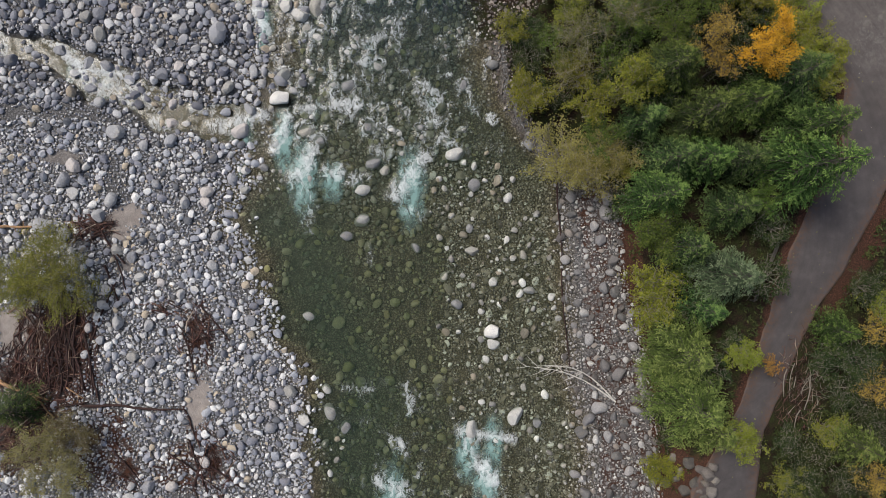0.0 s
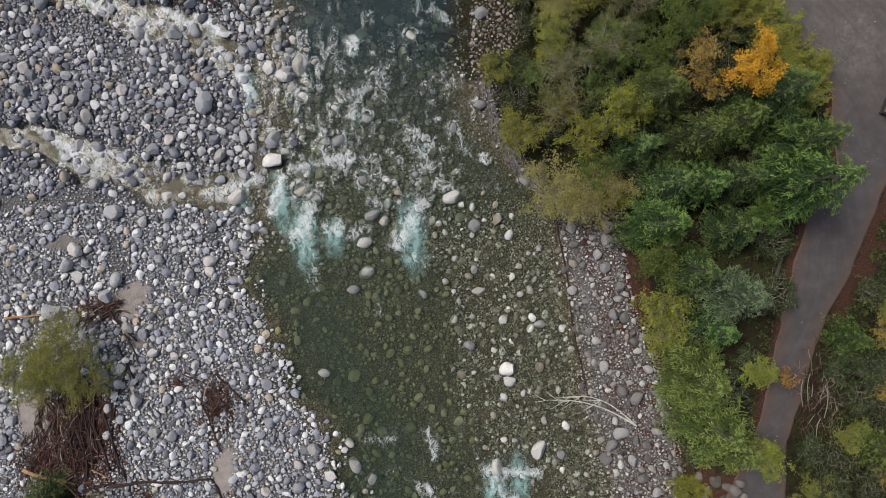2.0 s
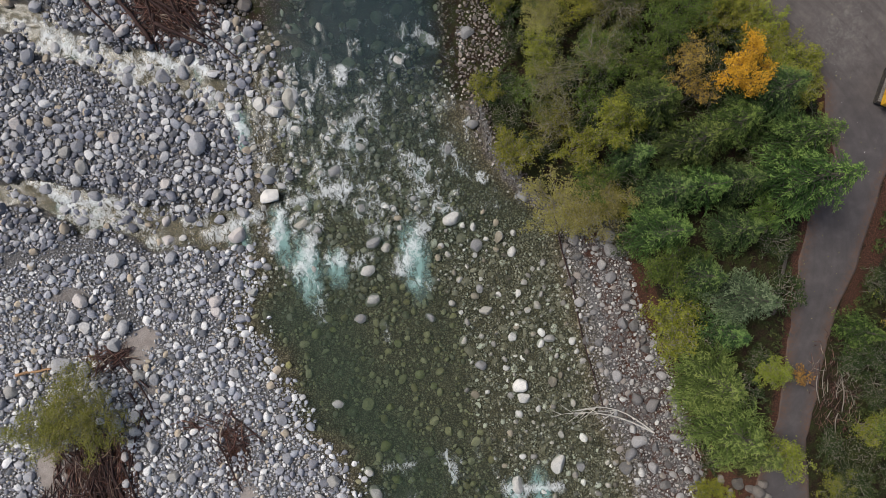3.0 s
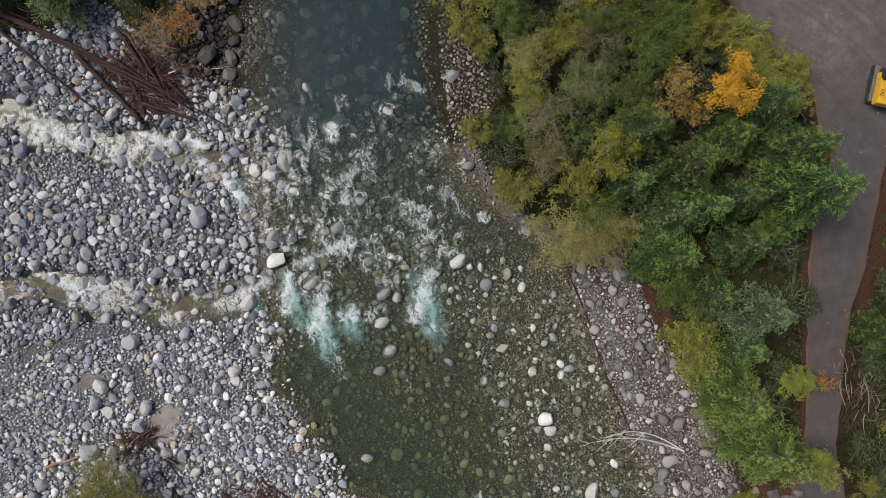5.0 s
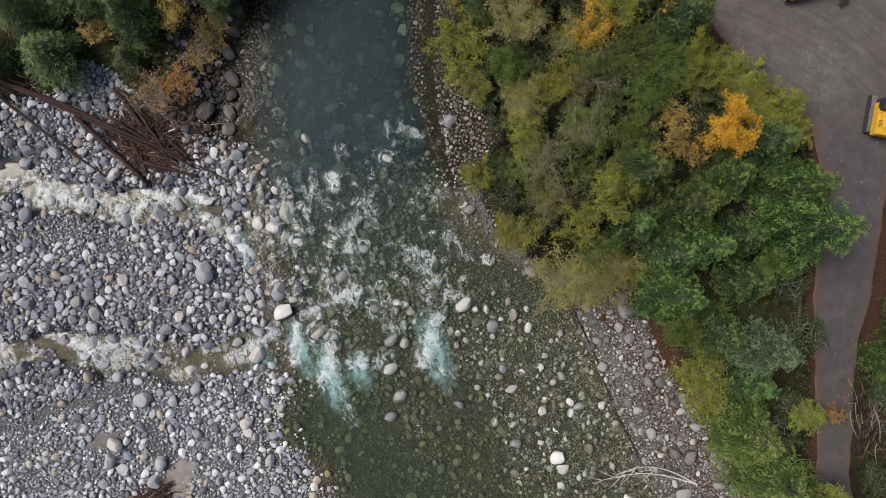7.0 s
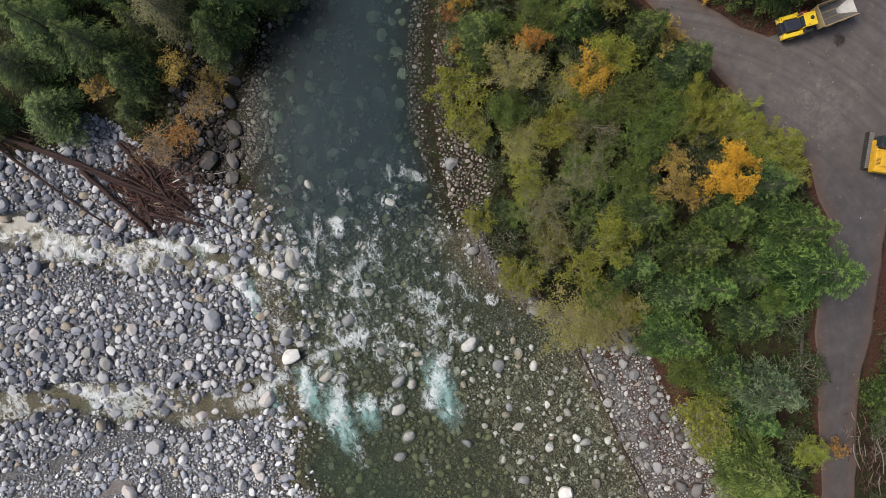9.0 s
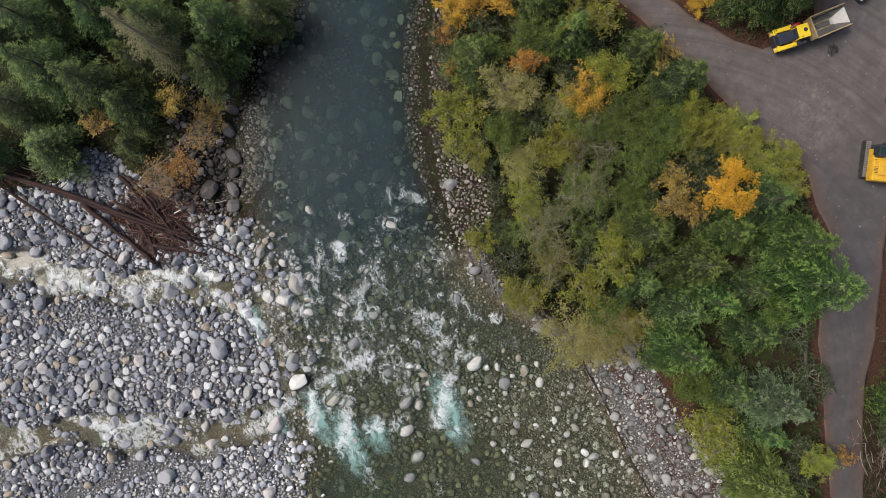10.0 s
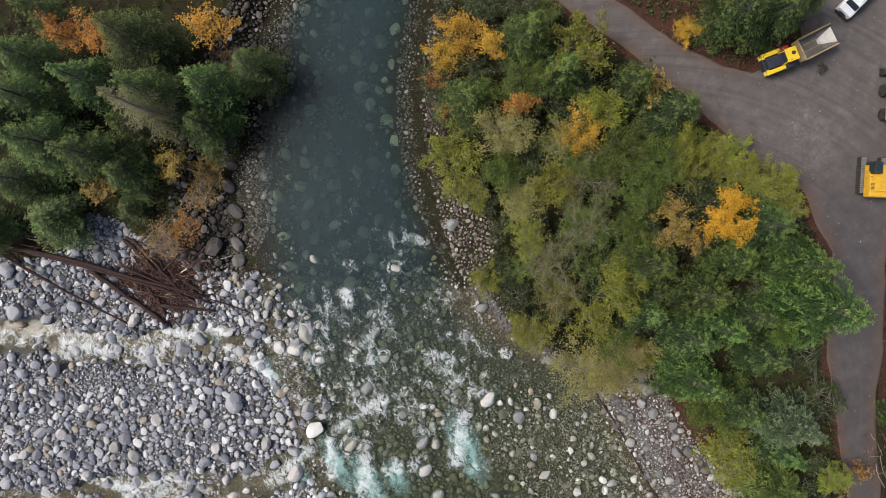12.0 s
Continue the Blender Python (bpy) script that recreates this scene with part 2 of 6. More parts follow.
    # foam: curled threads where it is thin, torn white sheets where it is thick
    foam = attr(nt, "foam")
    grain = maths(nt, "ADD", maths(nt, "MULTIPLY", threads, 0.55), maths(nt, "MULTIPLY", lace, 0.75))
    fo = maths(nt, "MULTIPLY", maths(nt, "ADD", maths(nt, "MULTIPLY", foam, 0.72), maths(nt, "SUBTRACT", grain, 0.96)), maths(nt, "MULTIPLY", foam, 5.0, True))
    solid = ramp(nt, fo, (0.06, (0, 0, 0)), (0.34, (0.42, 0.42, 0.42)), (0.75, (0.92, 0.92, 0.92)))
    fine_thread = maths(nt, "MULTIPLY", ridge(2.0, 3.0, 20.0), attr(nt, "riffle"))
    patch = ramp(nt, noise_tex(nt, 0.55, 4.0, 0.6), (0.50, (0, 0, 0)), (0.64, (1, 1, 1)))
    thread = maths(nt, "MULTIPLY", fine_thread, maths(nt, "MULTIPLY", patch, ramp(nt, lace, (0.46, (0, 0, 0)), (0.62, (0.8, 0.8, 0.8)))))
    white = nt.nodes.new("ShaderNodeBsdfDiffuse")
    white.inputs["Color"].default_value = (0.74, 0.77, 0.77, 1)
    s4 = nt.nodes.new("ShaderNodeMixShader")
    nt.links.new(maths(nt, "MAXIMUM", solid, thread), s4.inputs[0])
    nt.links.new(s3.outputs[0], s4.inputs[1])
    nt.links.new(white.outputs[0], s4.inputs[2])
    nt.links.new(s4.outputs[0], outn.inputs["Surface"])
    return m


def leaf_mat(name, c0, c1, c2, gloss=0.5, tips=False, vary=1.0):
    """Leaves or needles: a tone for each tree, and one for each spray of leaves."""
    m, nt, b = mat(name)
    nt.nodes.remove(b)
    outn = nt.nodes["Material Output"]
    tree = nt.nodes.new("ShaderNodeObjectInfo").outputs["Random"]
    isl = nt.nodes.new("ShaderNodeNewGeometry").outputs["Random Per Island"]
    clump = noise_tex(nt, 0.8, 3.0, 0.6)
    f = maths(nt, "ADD", maths(nt, "MULTIPLY", isl, 0.26), maths(nt, "MULTIPLY", clump, 0.74))
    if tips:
        # new growth plus painted light: tops and outer needles paler, inner ones darker
        f = maths(nt, "ADD", maths(nt, "MULTIPLY", f, 0.50), maths(nt, "MULTIPLY", attr(nt, "young_lit"), 0.62))
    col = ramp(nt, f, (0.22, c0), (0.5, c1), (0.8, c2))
    hsv = node(nt, "ShaderNodeHueSaturation", Fac=1.0)
    hue = maths(nt, "ADD", 0.5 - 0.02 * vary, maths(nt, "MULTIPLY", tree, 0.04 * vary))
    nt.links.new(hue, hsv.inputs["Hue"])
    val = maths(nt, "ADD", 1.0 - 0.25 * vary, maths(nt, "MULTIPLY", tree, 0.5 * vary))
    nt.links.new(val, hsv.inputs["Value"])
    nt.links.new(col, hsv.inputs["Color"])
    d = nt.nodes.new("ShaderNodeBsdfPrincipled")
    d.inputs["Roughness"].default_value = gloss
    d.inputs["Specular IOR Level"].default_value = 0.14
    t = nt.nodes.new("ShaderNodeBsdfTranslucent")
    nt.links.new(hsv.outputs[0], d.inputs["Base Color"])
    nt.links.new(hsv.outputs[0], t.inputs["Color"])
    s = nt.nodes.new("ShaderNodeMixShader")
    s.inputs[0].default_value = 0.22
    nt.links.new(d.outputs[0], s.inputs[1])
    nt.links.new(t.outputs[0], s.inputs[2])
    nt.links.new(s.outputs[0], outn.inputs["Surface"])
    return m


def wood_mat(name, dark, light, rough=0.85):
    m, nt, b = mat(name)
    tc = nt.nodes.new("ShaderNodeTexCoord").outputs["Object"]
    mp = nt.nodes.new("ShaderNodeMapping")
    mp.inputs["Scale"].default_value = (7.0, 7.0, 0.8)
    nt.links.new(tc, mp.inputs["Vector"])
    n = noise_tex(nt, 2.0, 6.0, 0.7, mp.outputs[0])
    big = noise_tex(nt, 0.8, 3.0, 0.6)
    col = mix(nt, 0.5, ramp(nt, n, (0.3, dark), (0.7, light)), ramp(nt, big, (0.3, (0.6, 0.6, 0.6)), (0.7, (1.2, 1.2, 1.2))), "MULTIPLY")
    nt.links.new(col, b.inputs["Base Color"])
    b.inputs["Roughness"].default_value = rough
    bump(nt, b, n, 0.6, 0.04)
    return m


def paint_mat(name, col, rough=0.45, metal=0.0, dirt=0.35, dirt_col=(0.16, 0.13, 0.10)):
    m, nt, b = mat(name)
    d = noise_tex(nt, 2.2, 6.0, 0.7)
    nt.links.new(mix(nt, maths(nt, "MULTIPLY", ramp(nt, d, (0.45, (0, 0, 0)), (0.7, (1, 1, 1))), dirt), col, dirt_col), b.inputs["Base Color"])
    nt.links.new(maths(nt, "ADD", rough, maths(nt, "MULTIPLY", d, 0.3)), b.inputs["Roughness"])
    b.inputs["Metallic"].default_value = metal
    return m


def road_mat():
    m, nt, b = mat("worn_road")
    fine = noise_tex(nt, 14.0, 6.0, 0.75)
    mid = noise_tex(nt, 0.55, 6.0, 0.65)
    pos = nt.nodes.new("ShaderNodeNewGeometry").outputs["Position"]
    mp = nt.nodes.new("ShaderNodeMapping")
    mp.inputs["Rotation"].default_value = (0, 0, radians(-24))
    mp.inputs["Scale"].default_value = (1.1, 0.10, 1.0)
    nt.links.new(pos, mp.inputs["Vector"])
    tracks = noise_tex(nt, 1.0, 5.0, 0.65, mp.outputs[0], 0.4)
    off = nt.nodes.new("ShaderNodeVectorMath")
    off.operation = "DISTANCE"
    nt.links.new(pos, off.inputs[0])
    off.inputs[1].default_value = (18.0, 6.0, 7.0)
    comb = nt.nodes.new("ShaderNodeCombineXYZ")
    nt.links.new(off.outputs["Value"], comb.inputs["X"])
    nt.links.new(maths(nt, "MULTIPLY", mid, 0.6), comb.inputs["Y"])
    arcs = noise_tex(nt, 1.9, 5.0, 0.7, comb.outputs[0])
    col = ramp(nt, mid, (0.3, (0.062, 0.054, 0.054)), (0.55, (0.081, 0.071, 0.070)), (0.75, (0.108, 0.096, 0.092)))
    col = mix(nt, 0.10, col, ramp(nt, tracks, (0.32, (0.68, 0.67, 0.66)), (0.62, (1.18, 1.17, 1.15))), "MULTIPLY")
    col = mix(nt, maths(nt, "ADD", 0.2, maths(nt, "MULTIPLY", attr(nt, "dusty"), 0.4)), col, ramp(nt, arcs, (0.36, (0.60, 0.58, 0.58)), (0.5, (0.92, 0.92, 0.92)), (0.64, (1.16, 1.14, 1.12))), "MULTIPLY")
    col = mix(nt, 0.45, col, ramp(nt, fine, (0.3, (0.72, 0.72, 0.72)), (0.7, (1.22, 1.22, 1.22))), "MULTIPLY")
    col = mix(nt, attr(nt, "dusty"), col, mix(nt, 1.0, col, (1.42, 1.40, 1.33), "MULTIPLY"))
    # pale crushed stone where the yard has been scraped
    col = mix(nt, maths(nt, "MULTIPLY", attr(nt, "scrape"), ramp(nt, noise_tex(nt, 1.6, 8.0, 0.8, None, 0.8), (0.48, (0, 0, 0)), (0.66, (0.7, 0.7, 0.7)))), col, (0.22, 0.205, 0.19))
    col = mix(nt, maths(nt, "MULTIPLY", attr(nt, "verge"), ramp(nt, noise_tex(nt, 2.5, 6.0, 0.8), (0.4, (0, 0, 0)), (0.6, (0.9, 0.9, 0.9)))), col, (0.12, 0.065, 0.04))
    nt.links.new(col, b.inputs["Base Color"])
    b.inputs["Roughness"].default_value = 0.82
    bump(nt, b, fine, 0.35, 0.03)
    return m


m_ground = ground_mat()
m_water = water_mat()
m_road = road_mat()
# the darkest conifer tones stand in for shade inside the crowns
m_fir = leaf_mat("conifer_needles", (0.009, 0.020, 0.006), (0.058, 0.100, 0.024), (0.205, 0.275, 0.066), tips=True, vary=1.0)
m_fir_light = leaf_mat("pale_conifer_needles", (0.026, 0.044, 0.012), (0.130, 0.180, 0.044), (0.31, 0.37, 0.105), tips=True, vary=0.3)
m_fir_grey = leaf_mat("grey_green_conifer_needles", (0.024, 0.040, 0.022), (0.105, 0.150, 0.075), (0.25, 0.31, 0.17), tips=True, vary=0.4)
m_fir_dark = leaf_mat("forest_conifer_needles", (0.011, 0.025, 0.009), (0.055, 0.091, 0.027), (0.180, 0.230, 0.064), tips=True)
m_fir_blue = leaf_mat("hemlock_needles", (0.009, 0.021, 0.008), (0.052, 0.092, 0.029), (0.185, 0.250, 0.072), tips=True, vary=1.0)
m_dec = leaf_mat("green_leaves", (0.028, 0.048, 0.010), (0.092, 0.135, 0.026), (0.215, 0.262, 0.056))
# a lowered green, so that gaps between the crowns look deeply shaded
m_bush = leaf_mat("roadside_shade_leaves", (0.010, 0.019, 0.008), (0.036, 0.056, 0.017), (0.120, 0.140, 0.042))
m_oli = leaf_mat("olive_leaves", (0.050, 0.052, 0.014), (0.132, 0.130, 0.036), (0.270, 0.254, 0.075))
m_lime = leaf_mat("yellow_green_leaves", (0.075, 0.090, 0.011), (0.205, 0.220, 0.030), (0.400, 0.405, 0.062))
m_yel = leaf_mat("yellow_leaves", (0.25, 0.14, 0.018), (0.62, 0.33, 0.028), (0.92, 0.53, 0.055), vary=0.3)
m_amber = leaf_mat("amber_leaves", (0.20, 0.12, 0.02), (0.54, 0.31, 0.035), (0.82, 0.51, 0.07), vary=0.5)
m_rust = leaf_mat("rust_leaves", (0.15, 0.07, 0.02), (0.44, 0.19, 0.04), (0.68, 0.34, 0.07), vary=0.5)
m_gold = leaf_mat("dull_gold_leaves", (0.15, 0.11, 0.03), (0.38, 0.26, 0.055), (0.60, 0.42, 0.10), vary=0.6)
m_ora = leaf_mat("orange_leaves", (0.13, 0.075, 0.025), (0.36, 0.18, 0.05), (0.56, 0.33, 0.09))
m_pine = leaf_mat("olive_pine_needles", (0.072, 0.076, 0.015), (0.16, 0.155, 0.032), (0.30, 0.27, 0.065))
m_dead = leaf_mat("dry_tan_needles", (0.075, 0.075, 0.03), (0.19, 0.18, 0.085), (0.36, 0.33, 0.18))
m_heath = leaf_mat("fading_willow_leaves", (0.085, 0.075, 0.03), (0.19, 0.165, 0.07), (0.33, 0.285, 0.14))
m_tanleaf = leaf_mat("tan_alder_leaves", (0.120, 0.114, 0.034), (0.295, 0.278, 0.080), (0.48, 0.452, 0.145))
m_fern = leaf_mat("undergrowth_leaves", (0.016, 0.024, 0.009), (0.050, 0.064, 0.020), (0.14, 0.135, 0.045))
m_bark = wood_mat("bark", (0.05, 0.042, 0.035), (0.15, 0.13, 0.11))
m_twig = wood_mat("grey_twigs", (0.18, 0.16, 0.13), (0.38, 0.34, 0.28))
m_log = wood_mat("wet_red_driftwood", (0.012, 0.006, 0.005), (0.070, 0.031, 0.025))
m_stick, snt, sb = mat("broken_sticks")
snt.links.new(ramp(snt, snt.nodes.new("ShaderNodeNewGeometry").outputs["Random Per Island"], (0.0, (0.025, 0.013, 0.011)), (0.45, (0.07, 0.032, 0.025)),
                   (0.8, (0.13, 0.058, 0.045)), (0.9, (0.24, 0.14, 0.10)), (1.0, (0.40, 0.33, 0.26))), sb.inputs["Base Color"])
sb.inputs["Roughness"].default_value = 0.8
m_tan = wood_mat("fresh_peeled_log", (0.28, 0.15, 0.07), (0.50, 0.32, 0.18))
m_pale = wood_mat("bleached_wood", (0.50, 0.47, 0.42), (0.78, 0.75, 0.69))

# ---------------------------------------------------------------- helpers for meshes
rng = np.random.default_rng(7)


def smooth(a, lo, hi):
    t = np.clip((a - lo) / (hi - lo), 0, 1)
    return t * t * (3 - 2 * t)


def lattice(seed):
    return np.random.default_rng(seed).random((256, 256))


LAT = [lattice(s) for s in range(6)]


def vnoise(x, y, size, k=0):
    """Smooth value noise, 0 to 1, with cells of that size in metres."""
    x, y = np.asarray(x) / size + 100.0, np.asarray(y) / size + 100.0
    i, j = np.floor(x).astype(int), np.floor(y).astype(int)
    u, v = smooth(x - i, 0, 1), smooth(y - j, 0, 1)
    g = LAT[k % 6]
    a, b2 = g[i % 256, j % 256], g[(i + 1) % 256, j % 256]
    c, d = g[i % 256, (j + 1) % 256], g[(i + 1) % 256, (j + 1) % 256]
    return (a * (1 - u) + b2 * u) * (1 - v) + (c * (1 - u) + d * u) * v


def fbm(x, y, size, k=0):
    return sum(vnoise(x, y, size / 2 ** o, k + o) / 2 ** o for o in range(4)) / 1.875


def mesh_of(name, verts, faces, material=None, smooth_shade=True):
    """A mesh from arrays: verts n x 3, faces n x 3 or n x 4."""
    verts, faces = np.asarray(verts, np.float32), np.asarray(faces, np.int32)
    me = bpy.data.meshes.new(name)
    k = faces.shape[1]
    me.vertices.add(len(verts))
    me.vertices.foreach_set("co", verts.ravel())
    me.loops.add(faces.size)
    me.loops.foreach_set("vertex_index", faces.ravel())
    me.polygons.add(len(faces))
    me.polygons.foreach_set("loop_start", np.arange(0, faces.size, k, dtype=np.int32))
    me.polygons.foreach_set("loop_total", np.full(len(faces), k, np.int32))
    me.polygons.foreach_set("use_smooth", np.full(len(faces), smooth_shade))
    me.update(calc_edges=True)
    if material:
        me.materials.append(material)
    return me


def add_attr(me, name, values):
    a = me.attributes.new(name, "FLOAT", "POINT")
    a.data.foreach_set("value", np.asarray(values, np.float32).ravel())


def part(name, bm, material, parent=None, label="", smooth_shade=False):
    """One bmesh as one mesh object, under a thing or a part."""
    me = bpy.data.meshes.new(name)
    bm.to_mesh(me)
    bm.free()
    me.materials.append(material)
    if smooth_shade:
        me.polygons.foreach_set("use_smooth", np.full(len(me.polygons), True))
    ob = new(name, me)
    ob.parent = parent
    return tagged(ob, label)


def part_mesh(name, me, parent, label=""):
    ob = new(name, me)
    ob.parent = parent
    return tagged(ob, label)


def tube(points, radii, sides=5):
    """Verts and quads of a tube along points."""
    pts = np.asarray(points, float)
    n = len(pts)
    tang = np.gradient(pts, axis=0)
    tang /= np.linalg.norm(tang, axis=1)[:, None] + 1e-9
    ref = np.where(np.abs(tang[:, 2:3]) > 0.9, np.array([[1.0, 0, 0]]), np.array([[0, 0, 1.0]]))
    a = np.cross(tang, ref)
    a /= np.linalg.norm(a, axis=1)[:, None] + 1e-9
    b2 = np.cross(tang, a)
    ang = np.arange(sides) * 2 * np.pi / sides
    ring = np.cos(ang)[None, :, None] * a[:, None, :] + np.sin(ang)[None, :, None] * b2[:, None, :]
    v = (pts[:, None, :] + ring * np.asarray(radii, float)[:, None, None]).reshape(-1, 3)
    i, j = np.meshgrid(np.arange(n - 1), np.arange(sides), indexing="ij")
    q = np.stack([i * sides + j, i * sides + (j + 1) % sides, (i + 1) * sides + (j + 1) % sides, (i + 1) * sides + j], -1).reshape(-1, 4)
    return v, q


def merge(pieces):
    vs, fs, off = [], [], 0
    for v, f in pieces:
        vs.append(v)
        fs.append(f + off)
        off += len(v)
    return np.concatenate(vs), np.concatenate(fs)


# ---------------------------------------------------------------- the lie of the land
YL = [-60, -31, -27, -21.8, -16.7, -13, -9.4, -5, 0, 4.4, 9.6, 13.9, 19, 30, 44.8, 49.8, 57, 64, 71, 74, 90, 140]
XL = [-19, -19.1, -19.5, -20.6, -19.6, -21.4, -24.4, -25.1, -27.4, -28.5, -28.2, -27.5, -26.4, -25, -22.6, -21.6, -19.6, -14.0, -7.2, -3.0, 13, 60]
YR = [-60, -30.6, -24.5, -18.7, -13.5, -9.8, -2.5, 4.9, 11.5, 15.8, 22.4, 26.8, 34, 42.9, 52.2, 58.9, 64.9, 74, 90, 140]
XR = [16, 15.5, 16.9, 15.3, 13.8, 14.1, 13.7, 12.9, 12.4, 8.3, 4.6, 3.9, 3.4, 5.4, 8.4, 11.7, 16.3, 24, 38, 84]
YB = [-60, -28, -18, -9.5, -0.9, 10, 12, 16, 22, 30, 33.5, 38, 43, 52, 59, 65, 74, 90, 140]
XB = [26, 25.3, 24.4, 22.9, 20.2, 20, 14, 10, 6, 5.5, 9.6, 8.6, 7, 10, 13.5, 18, 26, 40, 86]
YE = [-60, -27, -22, -15.4, -7.9, 2, 9, 13.4, 17.5, 21.6, 25.5, 28.9, 32.6, 38.9, 45.5, 50.4, 56.1, 65, 74, 90, 140]
XE = [26, 27.8, 30.2, 33.6, 36, 38.9, 42.2, 45.0, 45.0, 45.2, 43.6, 40.4, 39.5, 37.4, 34.0, 31.4, 28.5, 22, 15.6, 4, -30]
ROAD_Z = 7.0
YQ = [-60, -27.7, -19.4, -14, -8.6, -4.5, -1.1, 5, 9.8, 15, 22, 30, 37.0]
XQ = [34.5, 35.4, 36.4, 38.8, 40.8, 42.8, 45.4, 48.5, 51.0, 54.5, 60.0, 76.0, 90.0]
STREAMS = [[(-75, 60), (-51.6, 49.5), (-45.2, 44.2), (-37.4, 40.1), (-31, 38.0), (-26, 33), (-20, 30)],
           [(-85, 34), (-59, 28.0), (-52, 26.1), (-45.5, 22.8), (-36.5, 18.5), (-29, 18.5), (-22, 15)]]


def stream_distance(x, y):
    x, y = x + 4.0 * (fbm(x, y, 5, 3) - 0.5), y + 5.0 * (fbm(x, y, 4, 4) - 0.5)
    best = np.full(np.shape(x), 1e9)
    for line in STREAMS:
        for (ax, ay), (bx, by) in zip(line, line[1:]):
            dx, dy = bx - ax, by - ay
            t = np.clip(((x - ax) * dx + (y - ay) * dy) / (dx * dx + dy * dy), 0, 1)
            best = np.minimum(best, np.hypot(x - ax - t * dx, y - ay - t * dy))
    return best


def forest_left(x, y):
    """0 on the gravel bar, 1 under the trees of the far left bank."""
    return smooth(y - (58.0 - 0.55 * (x + 50.0) + 7.5 * np.exp(-((x + 35.5) / 5.5) ** 2)) + 5 * (fbm(x, y, 9, 2) - 0.5), -1.5, 3.0)


def shore_left(x, y):
    return np.interp(y, YL, XL) + 5.0 * (fbm(x, y, 5.0, 0) - 0.5)


def shore_right(x, y):
    return np.interp(y, YR, XR) + 2.4 * (fbm(x, y, 4.0, 2) - 0.5)


def river_depth(x, y):
    u, v = x - shore_left(x, y), shore_right(x, y) - x
    shore = smooth(np.minimum(u, v * 1.3), 0.0, 4.2 + 3.6 * smooth(y, 12, 30) + 2.5 * smooth(y, 34, 44) + 4.5 * smooth(y, 46, 54))
    deep = 0.68 + 1.0 * smooth(y, 27, 48)
    channel = 0.75 * smooth(u, 1, 7) * smooth(-u, -15, -9) * smooth(-y, -13, -4)
    shallow = smooth(-v, -19, -13) * smooth(-y, -14, -6)
    shore = shore ** (0.9 + 0.4 * smooth(y, 12, 24))
    d = (deep + channel) * (1 - 0.45 * shallow)
    return d * shore * (0.8 + 0.4 * fbm(x, y, 5, 3)) - 0.02


def land(x, y):
    """Height of the ground in metres over the river's surface."""
    x, y = np.asarray(x, float), np.asarray(y, float)
    xl, xr, xb, xe = shore_left(x, y), shore_right(x, y), np.interp(y, YB, XB), np.interp(y, YE, XE)
    n1, n2 = fbm(x, y, 7, 0), fbm(x, y, 2.2, 1)
    bar = 0.75 * smooth(xl - x, 0, 9) + 0.4 * smooth(xl - x, 8, 30) + 0.5 * (n1 - 0.5) + 0.18 * (n2 - 0.5) + 0.05
    sd = stream_distance(x, y)
    bar = bar + (np.minimum(bar, -0.28 + 0.35 * (n2 - 0.5)) - bar) * smooth(-sd + 1.5 * (n1 - 0.5), -3.6, -1.6)
    bar = bar + 1.6 * forest_left(x, y) * smooth(xl - x, 0.5, 8)
    strip = 0.05 + 1.2 * smooth(x, xr, np.maximum(xb, xr + 2.5)) + 0.25 * (n2 - 0.5) * smooth(x - xr, 0, 2)
    s = smooth(x, xb, np.maximum(xe - 0.5, xb + 4))
    bank = strip + (ROAD_Z - 1.25) * s + 0.8 * (n1 - 0.5) * s * (1 - s) * 4
    z = np.where(x < xl, bar, np.where(x > xr, bank, -np.maximum(river_depth(x, y), 0.0) + 0.03))
    far = smooth(np.hypot(x, y - 25), 140, 600)
    return z + far * 6 * fbm(x, y, 160, 4)


def spread(lo, hi, step, reach):
    core = np.arange(lo, hi + step / 2, step)
    out = [step]
    while sum(out) < reach:
        out.append(out[-1] * 1.35)
    tail = np.cumsum(out)
    return np.concatenate([lo - tail[::-1], core, hi + tail])


def build_ground():
    xs, ys = spread(-80, 85, 0.75, 2000), spread(-50, 110, 0.75, 2000)
    X, Y = np.meshgrid(xs, ys)
    Z = land(X, Y)
    nx, ny = len(xs), len(ys)
    i = np.arange(nx * ny).reshape(ny, nx)
    f = np.stack([i[:-1, :-1], i[:-1, 1:], i[1:, 1:], i[1:, :-1]], -1).reshape(-1, 4)
    me = mesh_of("ground", np.stack([X, Y, Z], -1).reshape(-1, 3), f, m_ground)
    xl, xr, xb = shore_left(X, Y), shore_right(X, Y), np.interp(Y, YB, XB)
    # 1 under the trees, where the floor's colour carries their shade
    shaded_litter = np.maximum(smooth(X - xb, -1.5, 1.5), forest_left(X, Y))
    mat_earth = np.zeros_like(X)
    for mx, my, rx, ry, count, _ in DEBRIS:
        rx, ry = (rx, ry) if count > 300 else (0.6 * rx, 0.6 * ry)
        mat_earth = np.maximum(mat_earth, 0.62 * smooth(-np.hypot((X - mx) / rx, (Y - my) / ry) + 1.1 * (fbm(X, Y, 3.0, 5) - 0.5), -1.1, -0.55))
    for mx, my, rx, ry in SOIL:
        mat_earth = np.maximum(mat_earth, 0.58 * smooth(-np.hypot((X - mx) / rx, (Y - my) / ry) + 1.0 * (fbm(X, Y, 4.0, 3) - 0.5), -1.1, -0.6))
    bed = np.where((X > xl) & (X < xr), 1.0, 0.0)
